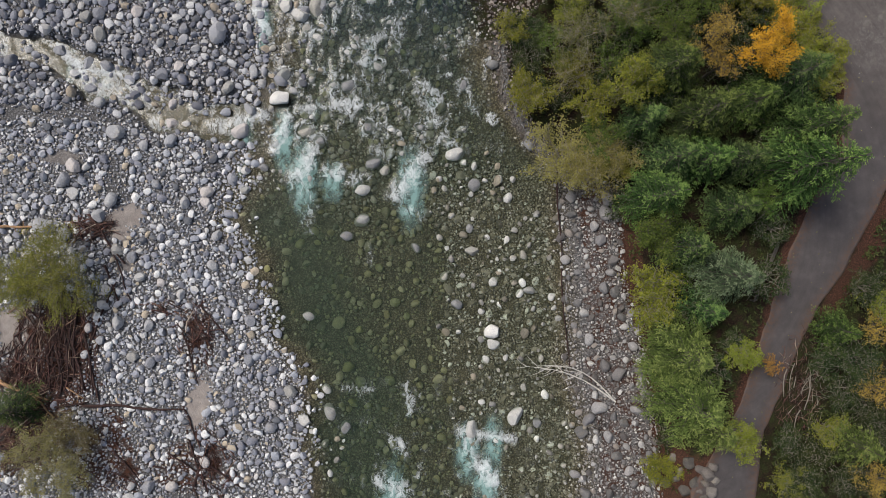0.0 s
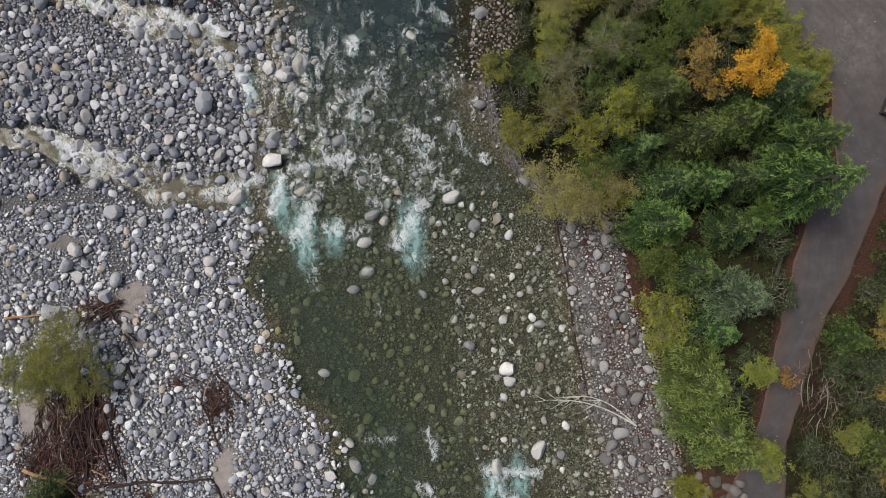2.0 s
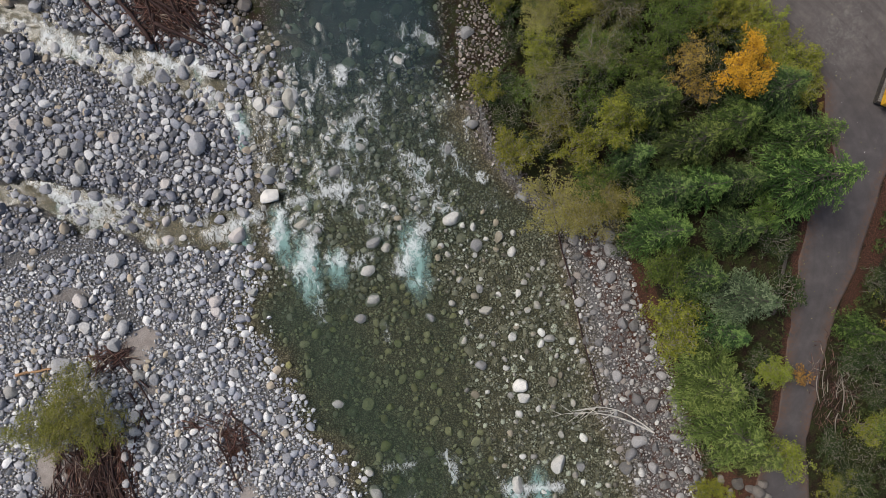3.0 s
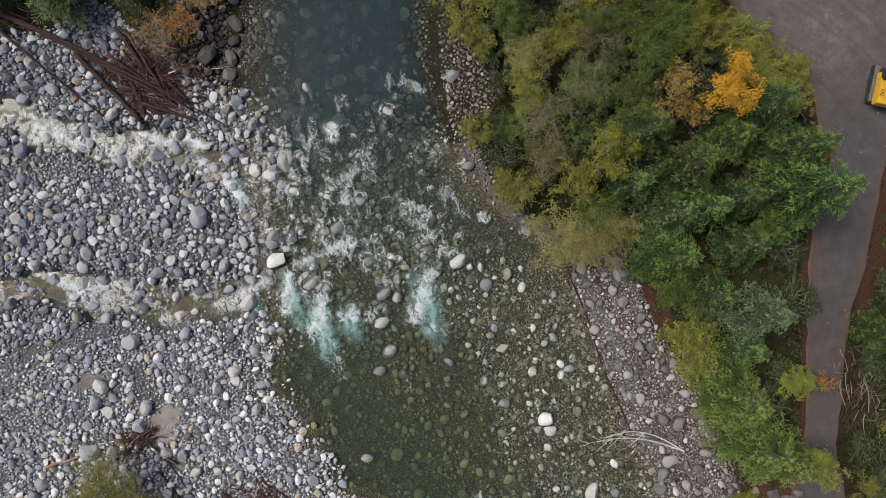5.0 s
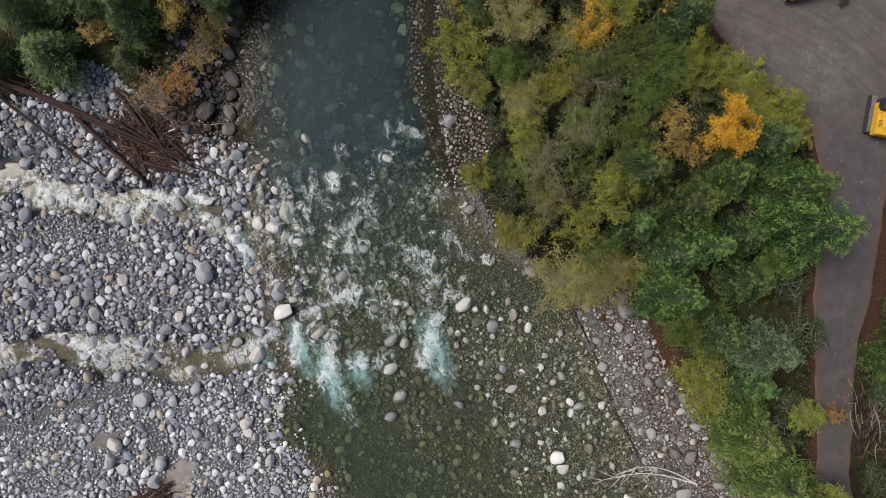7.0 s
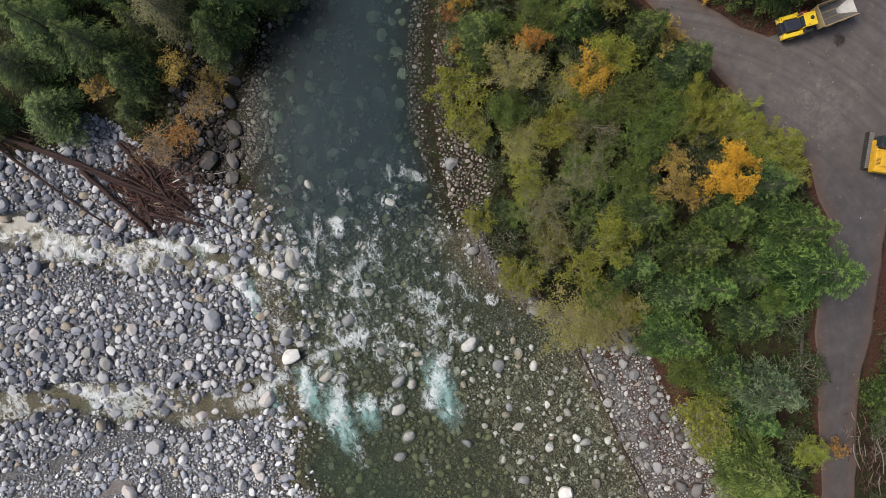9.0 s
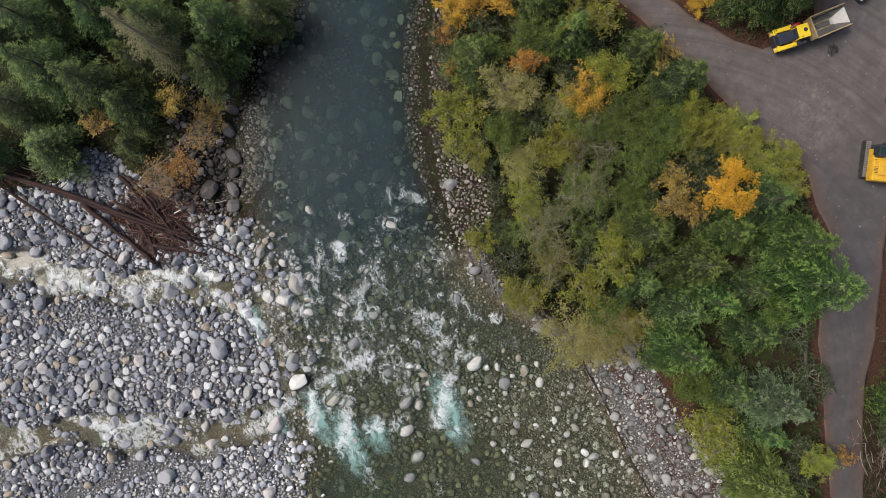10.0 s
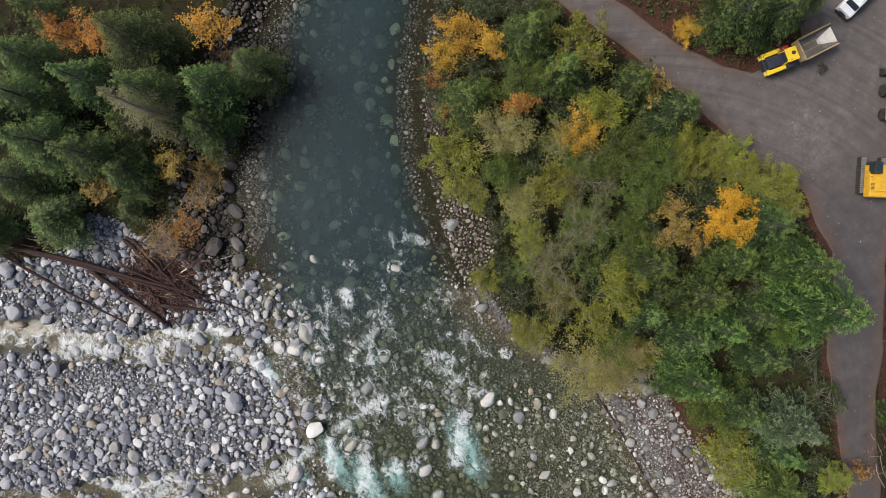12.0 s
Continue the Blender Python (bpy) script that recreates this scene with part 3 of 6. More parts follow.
    bed = np.maximum(bed, smooth(-Z, -0.25, 0.0))
    sand = np.zeros_like(X)
    for px, py, rx, ry, k in SAND:
        sand = np.maximum(sand, k * smooth(-np.hypot((X - px) / rx, (Y - py) / ry) + 1.2 * (fbm(X, Y, 2.5, 2) - 0.5), -1.1, -0.75))
    xe, xq = np.interp(Y, YE, XE), np.interp(Y, YQ, XQ)
    earth = np.maximum(np.exp(-((X - xb - 1.6) / 1.8) ** 2) * smooth(-Y, -14, -6), 0.8 * np.exp(-((X - xe - 0.2) / 1.5) ** 2))
    earth = np.maximum(earth, 0.95 * np.exp(-((X - xq - 1.5) / 1.9) ** 2) * smooth(Y, -12, -2))
    earth = np.maximum(np.maximum(earth, mat_earth), 0.62 * smooth(Y, 36, 38) * smooth(X - xe, 1, 3))
    earth = np.maximum(earth, 0.52 * smooth(X - xr, 0.5, 2.5) * smooth(xb - X, -1, 1) * smooth(-Y, -14, -10))
    for nm, a in (("shaded_litter", shaded_litter), ("bed", bed), ("sand", sand), ("earth", earth)):
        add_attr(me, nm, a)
    tagged(new("ground", me), "river gravel, sand and leaf-covered earth banks", "ground", kind="structure")


# patches of bare silt on the bar: x, y, half width, half length
SAND = [(-42.3, 5.4, 2.5, 1.9, 0.9), (-33.5, -18.8, 1.6, 4.0, 1.0), (-56.5, -9.6, 2.9, 4.4, 1.0), (-43.3, 3.5, 1.5, 1.6, 0.9), (-50.9, 12.8, 2.9, 1.0, 0.4), (-42.6, -0.8, 1.0, 1.0, 0.5)]
# dark soil washed in round the driftwood: x, y, half width, half length
SOIL = [(-44.5, -25.0, 7.0, 6.0), (-36.0, -26.5, 3.8, 5.0), (-50.0, -12.0, 5.5, 9.0), (-33.6, -10.0, 2.6, 4.2), (-54.0, -22.0, 5.0, 5.0)]
# mats of broken driftwood: x, y, half width, half length, sticks, their lie in degrees
DEBRIS = [(-31.8, 46.9, 4.8, 4.2, 340.0, -40.0), (-55.0, -22.5, 4.5, 4.5, 310.0, 40.0), (-51.1, -10.2, 4.5, 7.0, 420.0, 80.0), (-46.9, 3.9, 2.5, 1.3, 110.0, 20.0), (-33.9, -9.7, 2.2, 4.2, 80.0, 120.0), (-37.9, -6.2, 1.9, 0.9, 30.0, -20.0), (-31.6, -26.0, 2.9, 4.5, 130.0, 120.0), (-42.2, -26.5, 2.5, 2.5, 36.0, 130.0), (-54.3, -16.8, 4.4, 2.9, 160.0, 150.0), (-34.0, 49.8, 7.3, 2.3, 130.0, -51.0), (-31.4, 49.4, 3.4, 2.2, 80.0, -76.0), (-45.7, 58.9, 5.1, 1.0, 30.0, -51.0), (-53.6, -20.7, 4.4, 2.9, 160.0, 30.0), (-56.5, -14.3, 2.9, 2.9, 120.0, 60.0), (-30.4, 44.7, 3.4, 1.8, 70.0, -56.0)]
build_ground()

# ---------------------------------------------------------------- the river
FOAM = [(-22.1, 19.1, -24.0, 14.3, 1.0, 1.0), (-21.3, 19.5, -15.9, 19.6, 0.7, 0.8), (-19.1, 14.4, -21.6, 10.4, 1.4, 1.0), (-20.2, 10.4, -19.7, 4.5, 1.6, 0.5), (-17.3, 11.9, -15.8, 11.5, 1.1, 0.9), (-4.9, 13.8, -8.1, 8.7, 1.4, 1.0), (-3.4, 14.6, -2.7, 16.4, 0.6, 0.8), (-14.3, 10.4, -12.1, 10.8, 1.0, 0.8), (-11.4, 14.1, -9.2, 13.8, 1.0, 0.6), (-6.7, 11.3, -9.2, 8.3, 0.8, 0.7), (-12.7, 28.4, -11.2, 29.1, 1.0, 0.7), (-12.9, 17.8, -12.2, 16.3, 1.1, 0.6), (-4.9, 23.0, -3.1, 21.2, 1.1, 0.8), (-1.2, 15.7, -2.0, 17.2, 0.8, 0.6)] \
    + [(-8.7, 31.7, -7.6, 28.1, 0.6, 0.6), (1.3, 20.9, 2.0, 19.4, 0.8, 0.6), (-13.0, 24.3, -11.5, 20.3, 1.0, 0.5), (-16.7, 32.3, -16.0, 29.4, 0.6, 0.6), (-6.3, 6.9, -5.5, 5.8, 1.1, 0.5), (-12.1, 1.7, -11.7, -0.1, 1.1, 0.5), (-6.8, -15.9, -6.1, -19.5, 0.7, 0.6), (-8.9, -23.2, -6.7, -24.7, 1.1, 0.6), (-10.3, -28.4, -6.6, -29.8, 1.4, 0.7), (0.6, -21.7, 1.8, -24.6, 1.3, 0.7), (2.1, -22.1, 6.9, -22.8, 1.0, 0.7), (2.9, -26.1, 4.4, -28.3, 1.3, 0.9), (-14.8, -16.7, -11.2, -16.6, 1.1, 0.4), (5.1, -29.8, 5.9, -30.7, 1.3, 0.5)]
FOAM += [(-3.2, 39.1, -2.8, 38.1, 1.1, 0.5), (-1.0, 38.5, 0.9, 37.1, 1.3, 0.6), (-8.4, 43.8, -4.5, 44.8, 0.8, 0.3), (-10.8, 29.0, -13.1, 25.9, 0.9, 0.8), (-9.1, 30.7, -7.7, 24.9, 0.6, 0.5), (-5.7, 22.2, -3.6, 19.5, 1.0, 0.7), (-7.0, 29.7, -9.1, 27.3, 0.6, 0.5), (1.1, 22.2, 1.1, 20.5, 0.7, 0.6), (-7.4, 62.6, -6.2, 61.6, 0.6, 0.3), (-13.8, 33.0, -12.8, 31.7, 1.0, 0.5), (-14.1, 34.9, -16.0, 32.0, 0.6, 0.6)]
FOAM += [(*q, 1.15 * k) for *q, k in [(-54.7, 50.8, -53.2, 48.7, 1.0, 0.8), (-47.8, 46.1, -43.1, 42.0, 1.3, 0.9), (-39.5, 40.7, -37.5, 36.3, 1.4, 0.9), (-35.1, 41.0, -32.1, 39.5, 1.1, 1.0), (-31.2, 40.4, -28.9, 38.4, 1.0, 1.0), (-25.3, 42.1, -23.3, 41.9, 0.9, 0.9), (-29.4, 35.7, -28.0, 33.3, 1.1, 0.8), (-26.7, 32.6, -25.8, 30.1, 1.2, 1.0), (-32.6, 32.6, -31.1, 30.6, 1.0, 0.6), (-51.7, 48.4, -47.9, 47.4, 1.0, 0.6), (-35.8, 36.3, -32.8, 35.7, 1.0, 0.7), (-45.8, 40.0, -44.5, 39.3, 0.8, 0.8)]]
FOAM += [(*q, 1.15 * k) for *q, k in [(-62.9, 33.2, -59.8, 30.8, 1.0, 0.8), (-51.7, 26.8, -48.8, 24.0, 1.3, 1.0), (-47.8, 24.4, -44.1, 23.4, 1.3, 0.9), (-45.1, 24.7, -42.3, 26.8, 0.8, 0.6), (-34.9, 19.7, -31.8, 19.0, 0.8, 0.5), (-31.9, 17.3, -26.1, 18.7, 1.4, 0.8), (-42.4, 21.7, -39.3, 19.3, 1.0, 0.6)]]


# the lowest rapids break harder
FOAM = [(*q, 1.25 * k) if q[1] < -14 else (*q, k) for *q, k in FOAM]


def build_water(breakers):
    step = 0.25
    xs, ys = np.arange(-80, 66, step), np.arange(-48, 108, step)
    X, Y = np.meshgrid(xs, ys)
    Z = land(X, Y)
    nx, ny = len(xs), len(ys)
    i = np.arange(nx * ny).reshape(ny, nx)
    f = np.stack([i[:-1, :-1], i[:-1, 1:], i[1:, 1:], i[1:, :-1]], -1).reshape(-1, 4)
    wet = (Z < 0.12).ravel()
    f = f[wet[f].any(axis=1)]
    used, inv = np.unique(f, return_inverse=True)
    x, y, z = X.ravel()[used], Y.ravel()[used], Z.ravel()[used]
    foam, froth = np.zeros_like(x), np.zeros_like(x)
    wob_x, wob_y = 1.6 * (fbm(x, y, 2.5, 1) - 0.5), 1.6 * (fbm(x, y, 2.5, 4) - 0.5)
    for ax, ay, bx, by, wd, k in FOAM:
        dx, dy = bx - ax, by - ay
        t = np.clip(((x + wob_x - ax) * dx + (y + wob_y - ay) * dy) / (dx * dx + dy * dy + 1e-6), 0, 1)
        d = np.hypot(x + wob_x - ax - t * dx, y + wob_y - ay - t * dy)
        foam = np.maximum(foam, k * np.exp(-(d / (0.95 * wd)) ** 2))
        # bubbles drift on below the break, downstream
        d2 = np.hypot((x - 0.5 * (ax + bx)) / (wd * 1.5), (y - 0.5 * (ay + by) + wd * 1.2) / (wd * 2.0 + 0.5 * np.hypot(dx, dy)))
        froth = np.maximum(froth, (k if k > 0.85 else 0.35 * k) * np.exp(-d2 ** 2 * 1.4))
    # little broken crests all over the rapids and the riffle
    riffle = np.maximum(smooth(y, 12, 18) * smooth(-y, -44, -34), (0.25 + 0.5 * smooth(x, -16, -10) * smooth(-x, -4, 2)) * smooth(-y, 12, 18)) + 0.04 * smooth(x, -12, -4)
    riffle = np.clip(riffle, 0.0, 1.0) * smooth(-y, -54, -46)
    crest = smooth(vnoise(x, y * 0.7, 1.3, 3) * vnoise(x, y, 5, 2), 0.34, 0.66)
    foam = np.maximum(foam, crest * riffle * 0.9)
    for bx, by, bd in breakers:
        near = np.flatnonzero((np.abs(x - bx) < 2.5 * bd) & (np.abs(y - by) < 3 * bd))
        dx, dy = (x[near] - bx) / bd, (y[near] - by) / bd
        ring = np.exp(-((np.hypot(dx, dy) - 0.62) / 0.22) ** 2) * (0.45 + 0.55 * smooth(dy, -0.6, 0.5))
        tail = 0.75 * np.exp(-((np.abs(dx) - 0.35 + 0.12 * dy) / 0.28) ** 2) * smooth(-dy, 0.0, 0.5) * smooth(dy, -2.4, -0.8)
        foam[near] = np.maximum(foam[near], 0.82 * np.maximum(ring, tail) * np.clip(riffle[near] * 1.3, 0, 1))
    sd = stream_distance(x, y)
    side = smooth(-sd, -3.9, -1.4) * smooth(np.interp(y, YL, XL) - x, -2, 3)
    foam = np.maximum(foam, 0.72 * side * smooth(fbm(x, y, 4, 5), 0.38, 0.58))
    zz = 0.03 + 0.20 * foam * (0.4 + vnoise(x, y, 0.7, 2)) + 0.05 * (fbm(x, y, 1.6, 0) - 0.5)
    me = mesh_of("water", np.stack([x, y, zz], -1), inv.reshape(f.shape), m_water)
    add_attr(me, "foam", foam)
    add_attr(me, "side", side)
    add_attr(me, "riffle", np.maximum(riffle, 0.7 * side))
    add_attr(me, "froth", np.where(x < np.interp(y, YL, XL) - 1.0, 0.3 * froth, froth))
    add_attr(me, "depth", np.maximum(-z, 0.0))
    add_attr(me, "pool", smooth(y, 12, 36))
    tagged(new("water", me), "clear green mountain river breaking white over boulders", "river", kind="structure")


# ---------------------------------------------------------------- the road and the yard
YU = [37.5, 39.6, 43.4, 48.3, 52.9, 62.0, 74.0, 90.0]
XU = [46.3, 43.6, 40.3, 37.3, 35.0, 30.5, 24.5, 14.0]
YV = [37.5, 44.0, 50.0, 70.0]
XV = [52.5, 55.5, 58.0, 66.0]


def road_strip(y0, y1, left, right, cols):
    ys = np.arange(y0, y1 + 0.01, 0.75)
    lx = left(ys) + 0.7 * (fbm(ys * 0 + 3, ys, 3.0, 1) - 0.5)
    rx = right(ys) + 0.7 * (fbm(ys * 0 + 9, ys, 3.0, 2) - 0.5)
    span = rx - lx
    inner = 0.12 / span[:, None] + (1 - 0.24 / span[:, None]) * np.linspace(0, 1, cols)
    t = np.concatenate([0 * span[:, None], inner, 0 * span[:, None] + 1], 1)
    cols += 2
    X = lx[:, None] * (1 - t) + rx[:, None] * t
    Y = np.repeat(ys[:, None], cols, 1)
    side = np.minimum(t, 1 - t) * span[:, None]
    Z = ROAD_Z + 0.10 + 0.06 * (fbm(X, Y, 3.0, 3) - 0.5) - 0.3 * (side < 0.02)
    n, k = X.shape
    i = np.arange(n * k).reshape(n, k)
    f = np.stack([i[:-1, :-1], i[:-1, 1:], i[1:, 1:], i[1:, :-1]], -1).reshape(-1, 4)
    return np.stack([X, Y, Z], -1).reshape(-1, 3), f, 1 - smooth(side.ravel(), 0.1, 2.0)


def build_road():
    edge = lambda y: np.interp(y, YE, XE)
    strips = [road_strip(-60, 37.5, edge, lambda y: np.interp(y, YQ, XQ), 26),
              road_strip(37.5, 89.25, edge, lambda y: np.interp(y, YU, XU), 16),
              road_strip(37.5, 69.75, lambda y: np.interp(y, YV, XV), lambda y: 0 * y + 90.0, 16)]
    v, f = merge([(a, b2) for a, b2, _ in strips])
    me = mesh_of("road", v, f, m_road)
    add_attr(me, "verge", np.concatenate([c for _, _, c in strips]))
    add_attr(me, "dusty", smooth(v[:, 1], 16, 28))
    add_attr(me, "scrape", 0.9 * np.exp(-((v[:, 0] - 49) / 4.0) ** 2 - ((v[:, 1] - 28) / 4.5) ** 2))
    tagged(new("road", me), "worn grey-brown road opening into a muddy works yard", "road", kind="structure")


build_road()

# ---------------------------------------------------------------- stones


def rock_shapes(count, level, seed, soft=0.0):
    """Rounded, slightly flat-sided stones of unit width."""
    shapes = []
    r = np.random.default_rng(seed)
    for _ in range(count):
        bm = bmesh.new()
        bmesh.ops.create_icosphere(bm, subdivisions=level, radius=0.5)
        v = np.array([q.co[:] for q in bm.verts])
        f = np.array([[q.index for q in p.verts] for p in bm.faces])
        bm.free()
        n = v / np.linalg.norm(v, axis=1)[:, None]
        rad = np.ones(len(v))
        for _ in range(9):
            d = r.normal(size=3)
            d /= np.linalg.norm(d)
            cut = r.uniform(0.52 + soft, 0.9 + 0.3 * soft)
            p = n @ d
            rad = np.minimum(rad, np.where(p > 0.15, cut / np.maximum(p, 0.15), 9.0))
        rad = rad * (1 + 0.018 * r.normal(size=len(v)))
        v = n * 0.5 * rad[:, None] * np.array([1.25, r.uniform(0.8, 1.15), r.uniform(0.65, 0.95)])
        shapes.append((v, f))
    return shapes


ROCK_MID = rock_shapes(14, 2, 3, 0.06)
ROCK_SMALL = rock_shapes(10, 1, 5)


def scatter(area, sizes, tries, keep, packing=0.92, seed=1, thin=(9.0, 1.0)):
    """Throws stones of falling size into a box until they touch. area: x0, x1, y0, y1. keep(x, y, d) says which stay."""
    r = np.random.default_rng(seed)
    x0, x1, y0, y1 = area
    cell = 1.0
    grid, done = {}, []
    ds = np.sort(sizes(r, tries))[::-1]
    xs, ys = r.uniform(x0, x1, tries), r.uniform(y0, y1, tries)
    ok = keep(xs, ys, ds) & (r.random(tries) < (thin[0] / ds) ** thin[1])
    for x, y, d in zip(xs[ok], ys[ok], ds[ok]):
        i, j = int(x // cell), int(y // cell)
        free = True
        for a in range(i - 2, i + 3):
            for b2 in range(j - 2, j + 3):
                for qx, qy, qd in grid.get((a, b2), ()):
                    if (qx - x) ** 2 + (qy - y) ** 2 < (0.5 * packing * (qd + d)) ** 2:
                        free = False
                        break
                if not free:
                    break
            if not free:
                break
        if free:
            grid.setdefault((i, j), []).append((x, y, d))
            done.append((x, y, d))
    return np.array(done)


def stone_field(name, spots, shapes, material, label, lift=0.18, seed=2, top=None, proud=0.1, floor=-9.0):
    r = np.random.default_rng(seed)
    z = np.maximum(land(spots[:, 0], spots[:, 1]), floor)
    pieces, off, fs = [], 0, []
    kinds = r.integers(len(shapes), size=len(spots))
    if shapes is ROCK_MID:
        # the small ones need fewer faces
        shapes = ROCK_MID + ROCK_SMALL
        kinds = np.where(spots[:, 2] < 0.7, len(ROCK_MID) + r.integers(len(ROCK_SMALL), size=len(spots)), kinds)
    turn, tilt = r.uniform(0, 2 * np.pi, len(spots)), r.normal(0, 0.25, len(spots))
    for k, (v, f) in enumerate(shapes):
        ids = np.flatnonzero(kinds == k)
        if not len(ids):
            continue
        c, s, ct, st = np.cos(turn[ids]), np.sin(turn[ids]), np.cos(tilt[ids]), np.sin(tilt[ids])
        d = spots[ids, 2]
        vx, vy, vz = (v[None, :, a] * d[:, None] for a in range(3))
        vy, vz = vy * ct[:, None] - vz * st[:, None], vy * st[:, None] + vz * ct[:, None]
        X = vx * c[:, None] - vy * s[:, None] + spots[ids, 0][:, None]
        Y = vx * s[:, None] + vy * c[:, None] + spots[ids, 1][:, None]
        zc = z[ids] + lift * d
        if top is not None:
            zc = np.where(r.random(len(ids)) < proud, zc, np.minimum(zc, top - 0.38 * d))
        Z = vz + zc[:, None]
        pieces.append(np.stack([X, Y, Z], -1).reshape(-1, 3))
        fs.append((f[None] + (np.arange(len(ids)) * len(v))[:, None, None]).reshape(-1, 3) + off)
        off += len(ids) * len(v)
    me = mesh_of(name, np.concatenate(pieces), np.concatenate(fs), material)
    me.set_sharp_from_angle(angle=radians(32))
    return tagged(new(name, me), label, "stones", kind="stuff")


BIG_BAR = [(-31.1, 28.9, 2.8), (-23.4, 23.1, 1.8), (-43.9, 16.1, 2.3), (-44.4, 7.5, 2.0), (-49.1, 11.8, 2.2), (-50.5, 10.0, 1.9), (-45.6, 24.8, 1.8), (-47.8, 30.7, 1.8), (-46.0, 28.5, 1.8), (-41.3, 31.5, 1.6), (-37.2, 20.0, 1.6), (-39.0, 9.6, 1.5), (-31.3, 3.1, 1.5), (-37.0, 15.1, 1.8), (-46.0, 19.9, 1.5), (-49.0, 28.7, 1.3), (-30.0, 22.1, 1.8), (-28.5, 16.7, 2.3), (-41.5, 16.2, 1.3), (-35.5, 29.4, 1.5), (-34.0, 26.9, 1.2), (-36.0, 24.7, 1.5), (-39.8, 24.8, 1.3), (-38.4, 27.7, 1.3), (-49.4, 57.8, 2.3), (-48.6, 49.9, 1.9), (-51.3, 52.5, 2.2), (-44.1, 49.7, 1.8), (-37.9, 44.6, 1.8)] \
    + [(-20.5, 32.3, 1.6), (-18.3, 33.3, 2.3), (-34.3, 38.4, 2.2), (-31.7, 38.5, 1.8), (-53.3, 35.4, 1.6), (-31.4, 35.7, 1.5), (-50.2, 43.5, 2.2), (-38.8, 38.7, 1.9), (-19.3, 36.2, 1.3), (-62.9, 32.8, 1.9), (-47.2, 44.4, 1.6), (-35.9, 37.3, 1.3), (-52.8, 4.2, 2.5), (-50.1, 3.1, 2.0), (-46.0, 5.5, 1.9), (-39.6, -8.4, 1.5), (-41.8, 0.3, 1.5), (-47.2, -4.5, 1.9), (-43.4, -8.1, 1.9), (-45.4, -5.9, 1.5), (-47.1, -8.8, 1.3), (-41.6, -12.4, 1.5), (-39.4, -13.1, 1.5), (-35.3, 7.3, 1.6), (-35.6, -4.4, 1.3), (-40.7, -2.2, 1.6), (-45.7, -10.3, 1.3), (-31.7, -0.7, 1.5), (-38.2, -2.9, 1.2), (-37.3, -15.7, 1.3)] \
    + [(-23.9, -18.5, 1.5), (-36.5, -28.8, 1.6), (-41.6, -28.8, 1.2), (-47.5, -12.1, 1.2)]
BIG_RIVER = [(-12.8, 5.3, 1.8), (-14.8, 3.3, 1.6), (-0.8, 14.1, 2.2), (-2.1, 15.7, 1.0), (-12.0, 17.6, 1.6), (-14.9, 22.7, 1.9), (-10.9, 25.3, 1.6), (-10.4, 19.7, 1.3), (-18.4, 15.5, 1.5), (-20.2, 16.8, 1.9), (-11.4, 12.8, 1.9), (-9.9, 11.9, 1.3), (-9.2, 14.0, 1.2), (-12.8, 9.3, 1.9), (-18.9, 32.8, 2.3), (-21.0, 31.6, 1.9), (-22.7, 32.7, 1.6), (-18.8, 28.9, 1.5), (4.4, -10.6, 1.5), (1.5, 1.5, 1.6), (4.3, -2.5, 1.2), (7.8, -4.0, 1.1), (9.0, -3.6, 1.3), (-0.4, -5.5, 1.3), (-2.1, -1.9, 1.2), (-19.6, -7.1, 1.5), (-16.7, -19.6, 1.9), (-14.6, -21.6, 1.5), (-19.9, -20.5, 1.5), (-17.2, -16.6, 1.3)] \
    + [(-17.3, -23.7, 1.0), (7.4, -19.9, 2.2), (10.2, -20.8, 1.2), (1.7, -21.6, 2.0), (-5.8, 1.8, 1.3), (-16.6, 22.8, 1.2), (-9.4, 30.9, 1.2), (3.8, 25.6, 1.5), (8.7, 15.2, 1.3), (0.2, 23.0, 1.3), (1.8, 10.0, 1.6), (6.1, 8.4, 1.3), (5.2, 37.3, 1.6), (-9.4, 38.4, 1.0), (-4.2, 35.4, 1.5), (-23.0, 23.9, 1.8), (-13.4, 41.3, 1.3), (-21.5, 38.6, 1.2), (-17.9, 36.6, 1.0)]
BIG_SUNK = [(-15.8, -8.1, 1.8), (-14.5, -13.8, 1.9), (-12.8, -15.9, 1.9), (-13.8, -18.6, 1.5), (-20.9, 2.2, 1.5), (-10.5, -0.9, 1.3), (-9.0, -15.6, 1.5), (-8.4, -5.3, 1.5), (-13.0, -9.0, 1.2), (-18.7, 2.4, 1.0), (-11.3, -4.6, 1.0), (-24.9, -1.0, 1.0), (-6.9, -7.1, 1.0), (-11.9, -19.0, 1.2), (-7.6, 27.1, 1.3), (-6.1, 24.6, 1.5), (1.1, 53.9, 1.4), (-8.7, 48.6, 1.2), (-5.3, 33.4, 1.8), (-3.4, 30.3, 1.3), (5.7, 57.1, 1.2), (-2.1, 63.5, 1.2), (-5.6, 46.3, 1.0), (-10.6, 41.5, 1.0)]
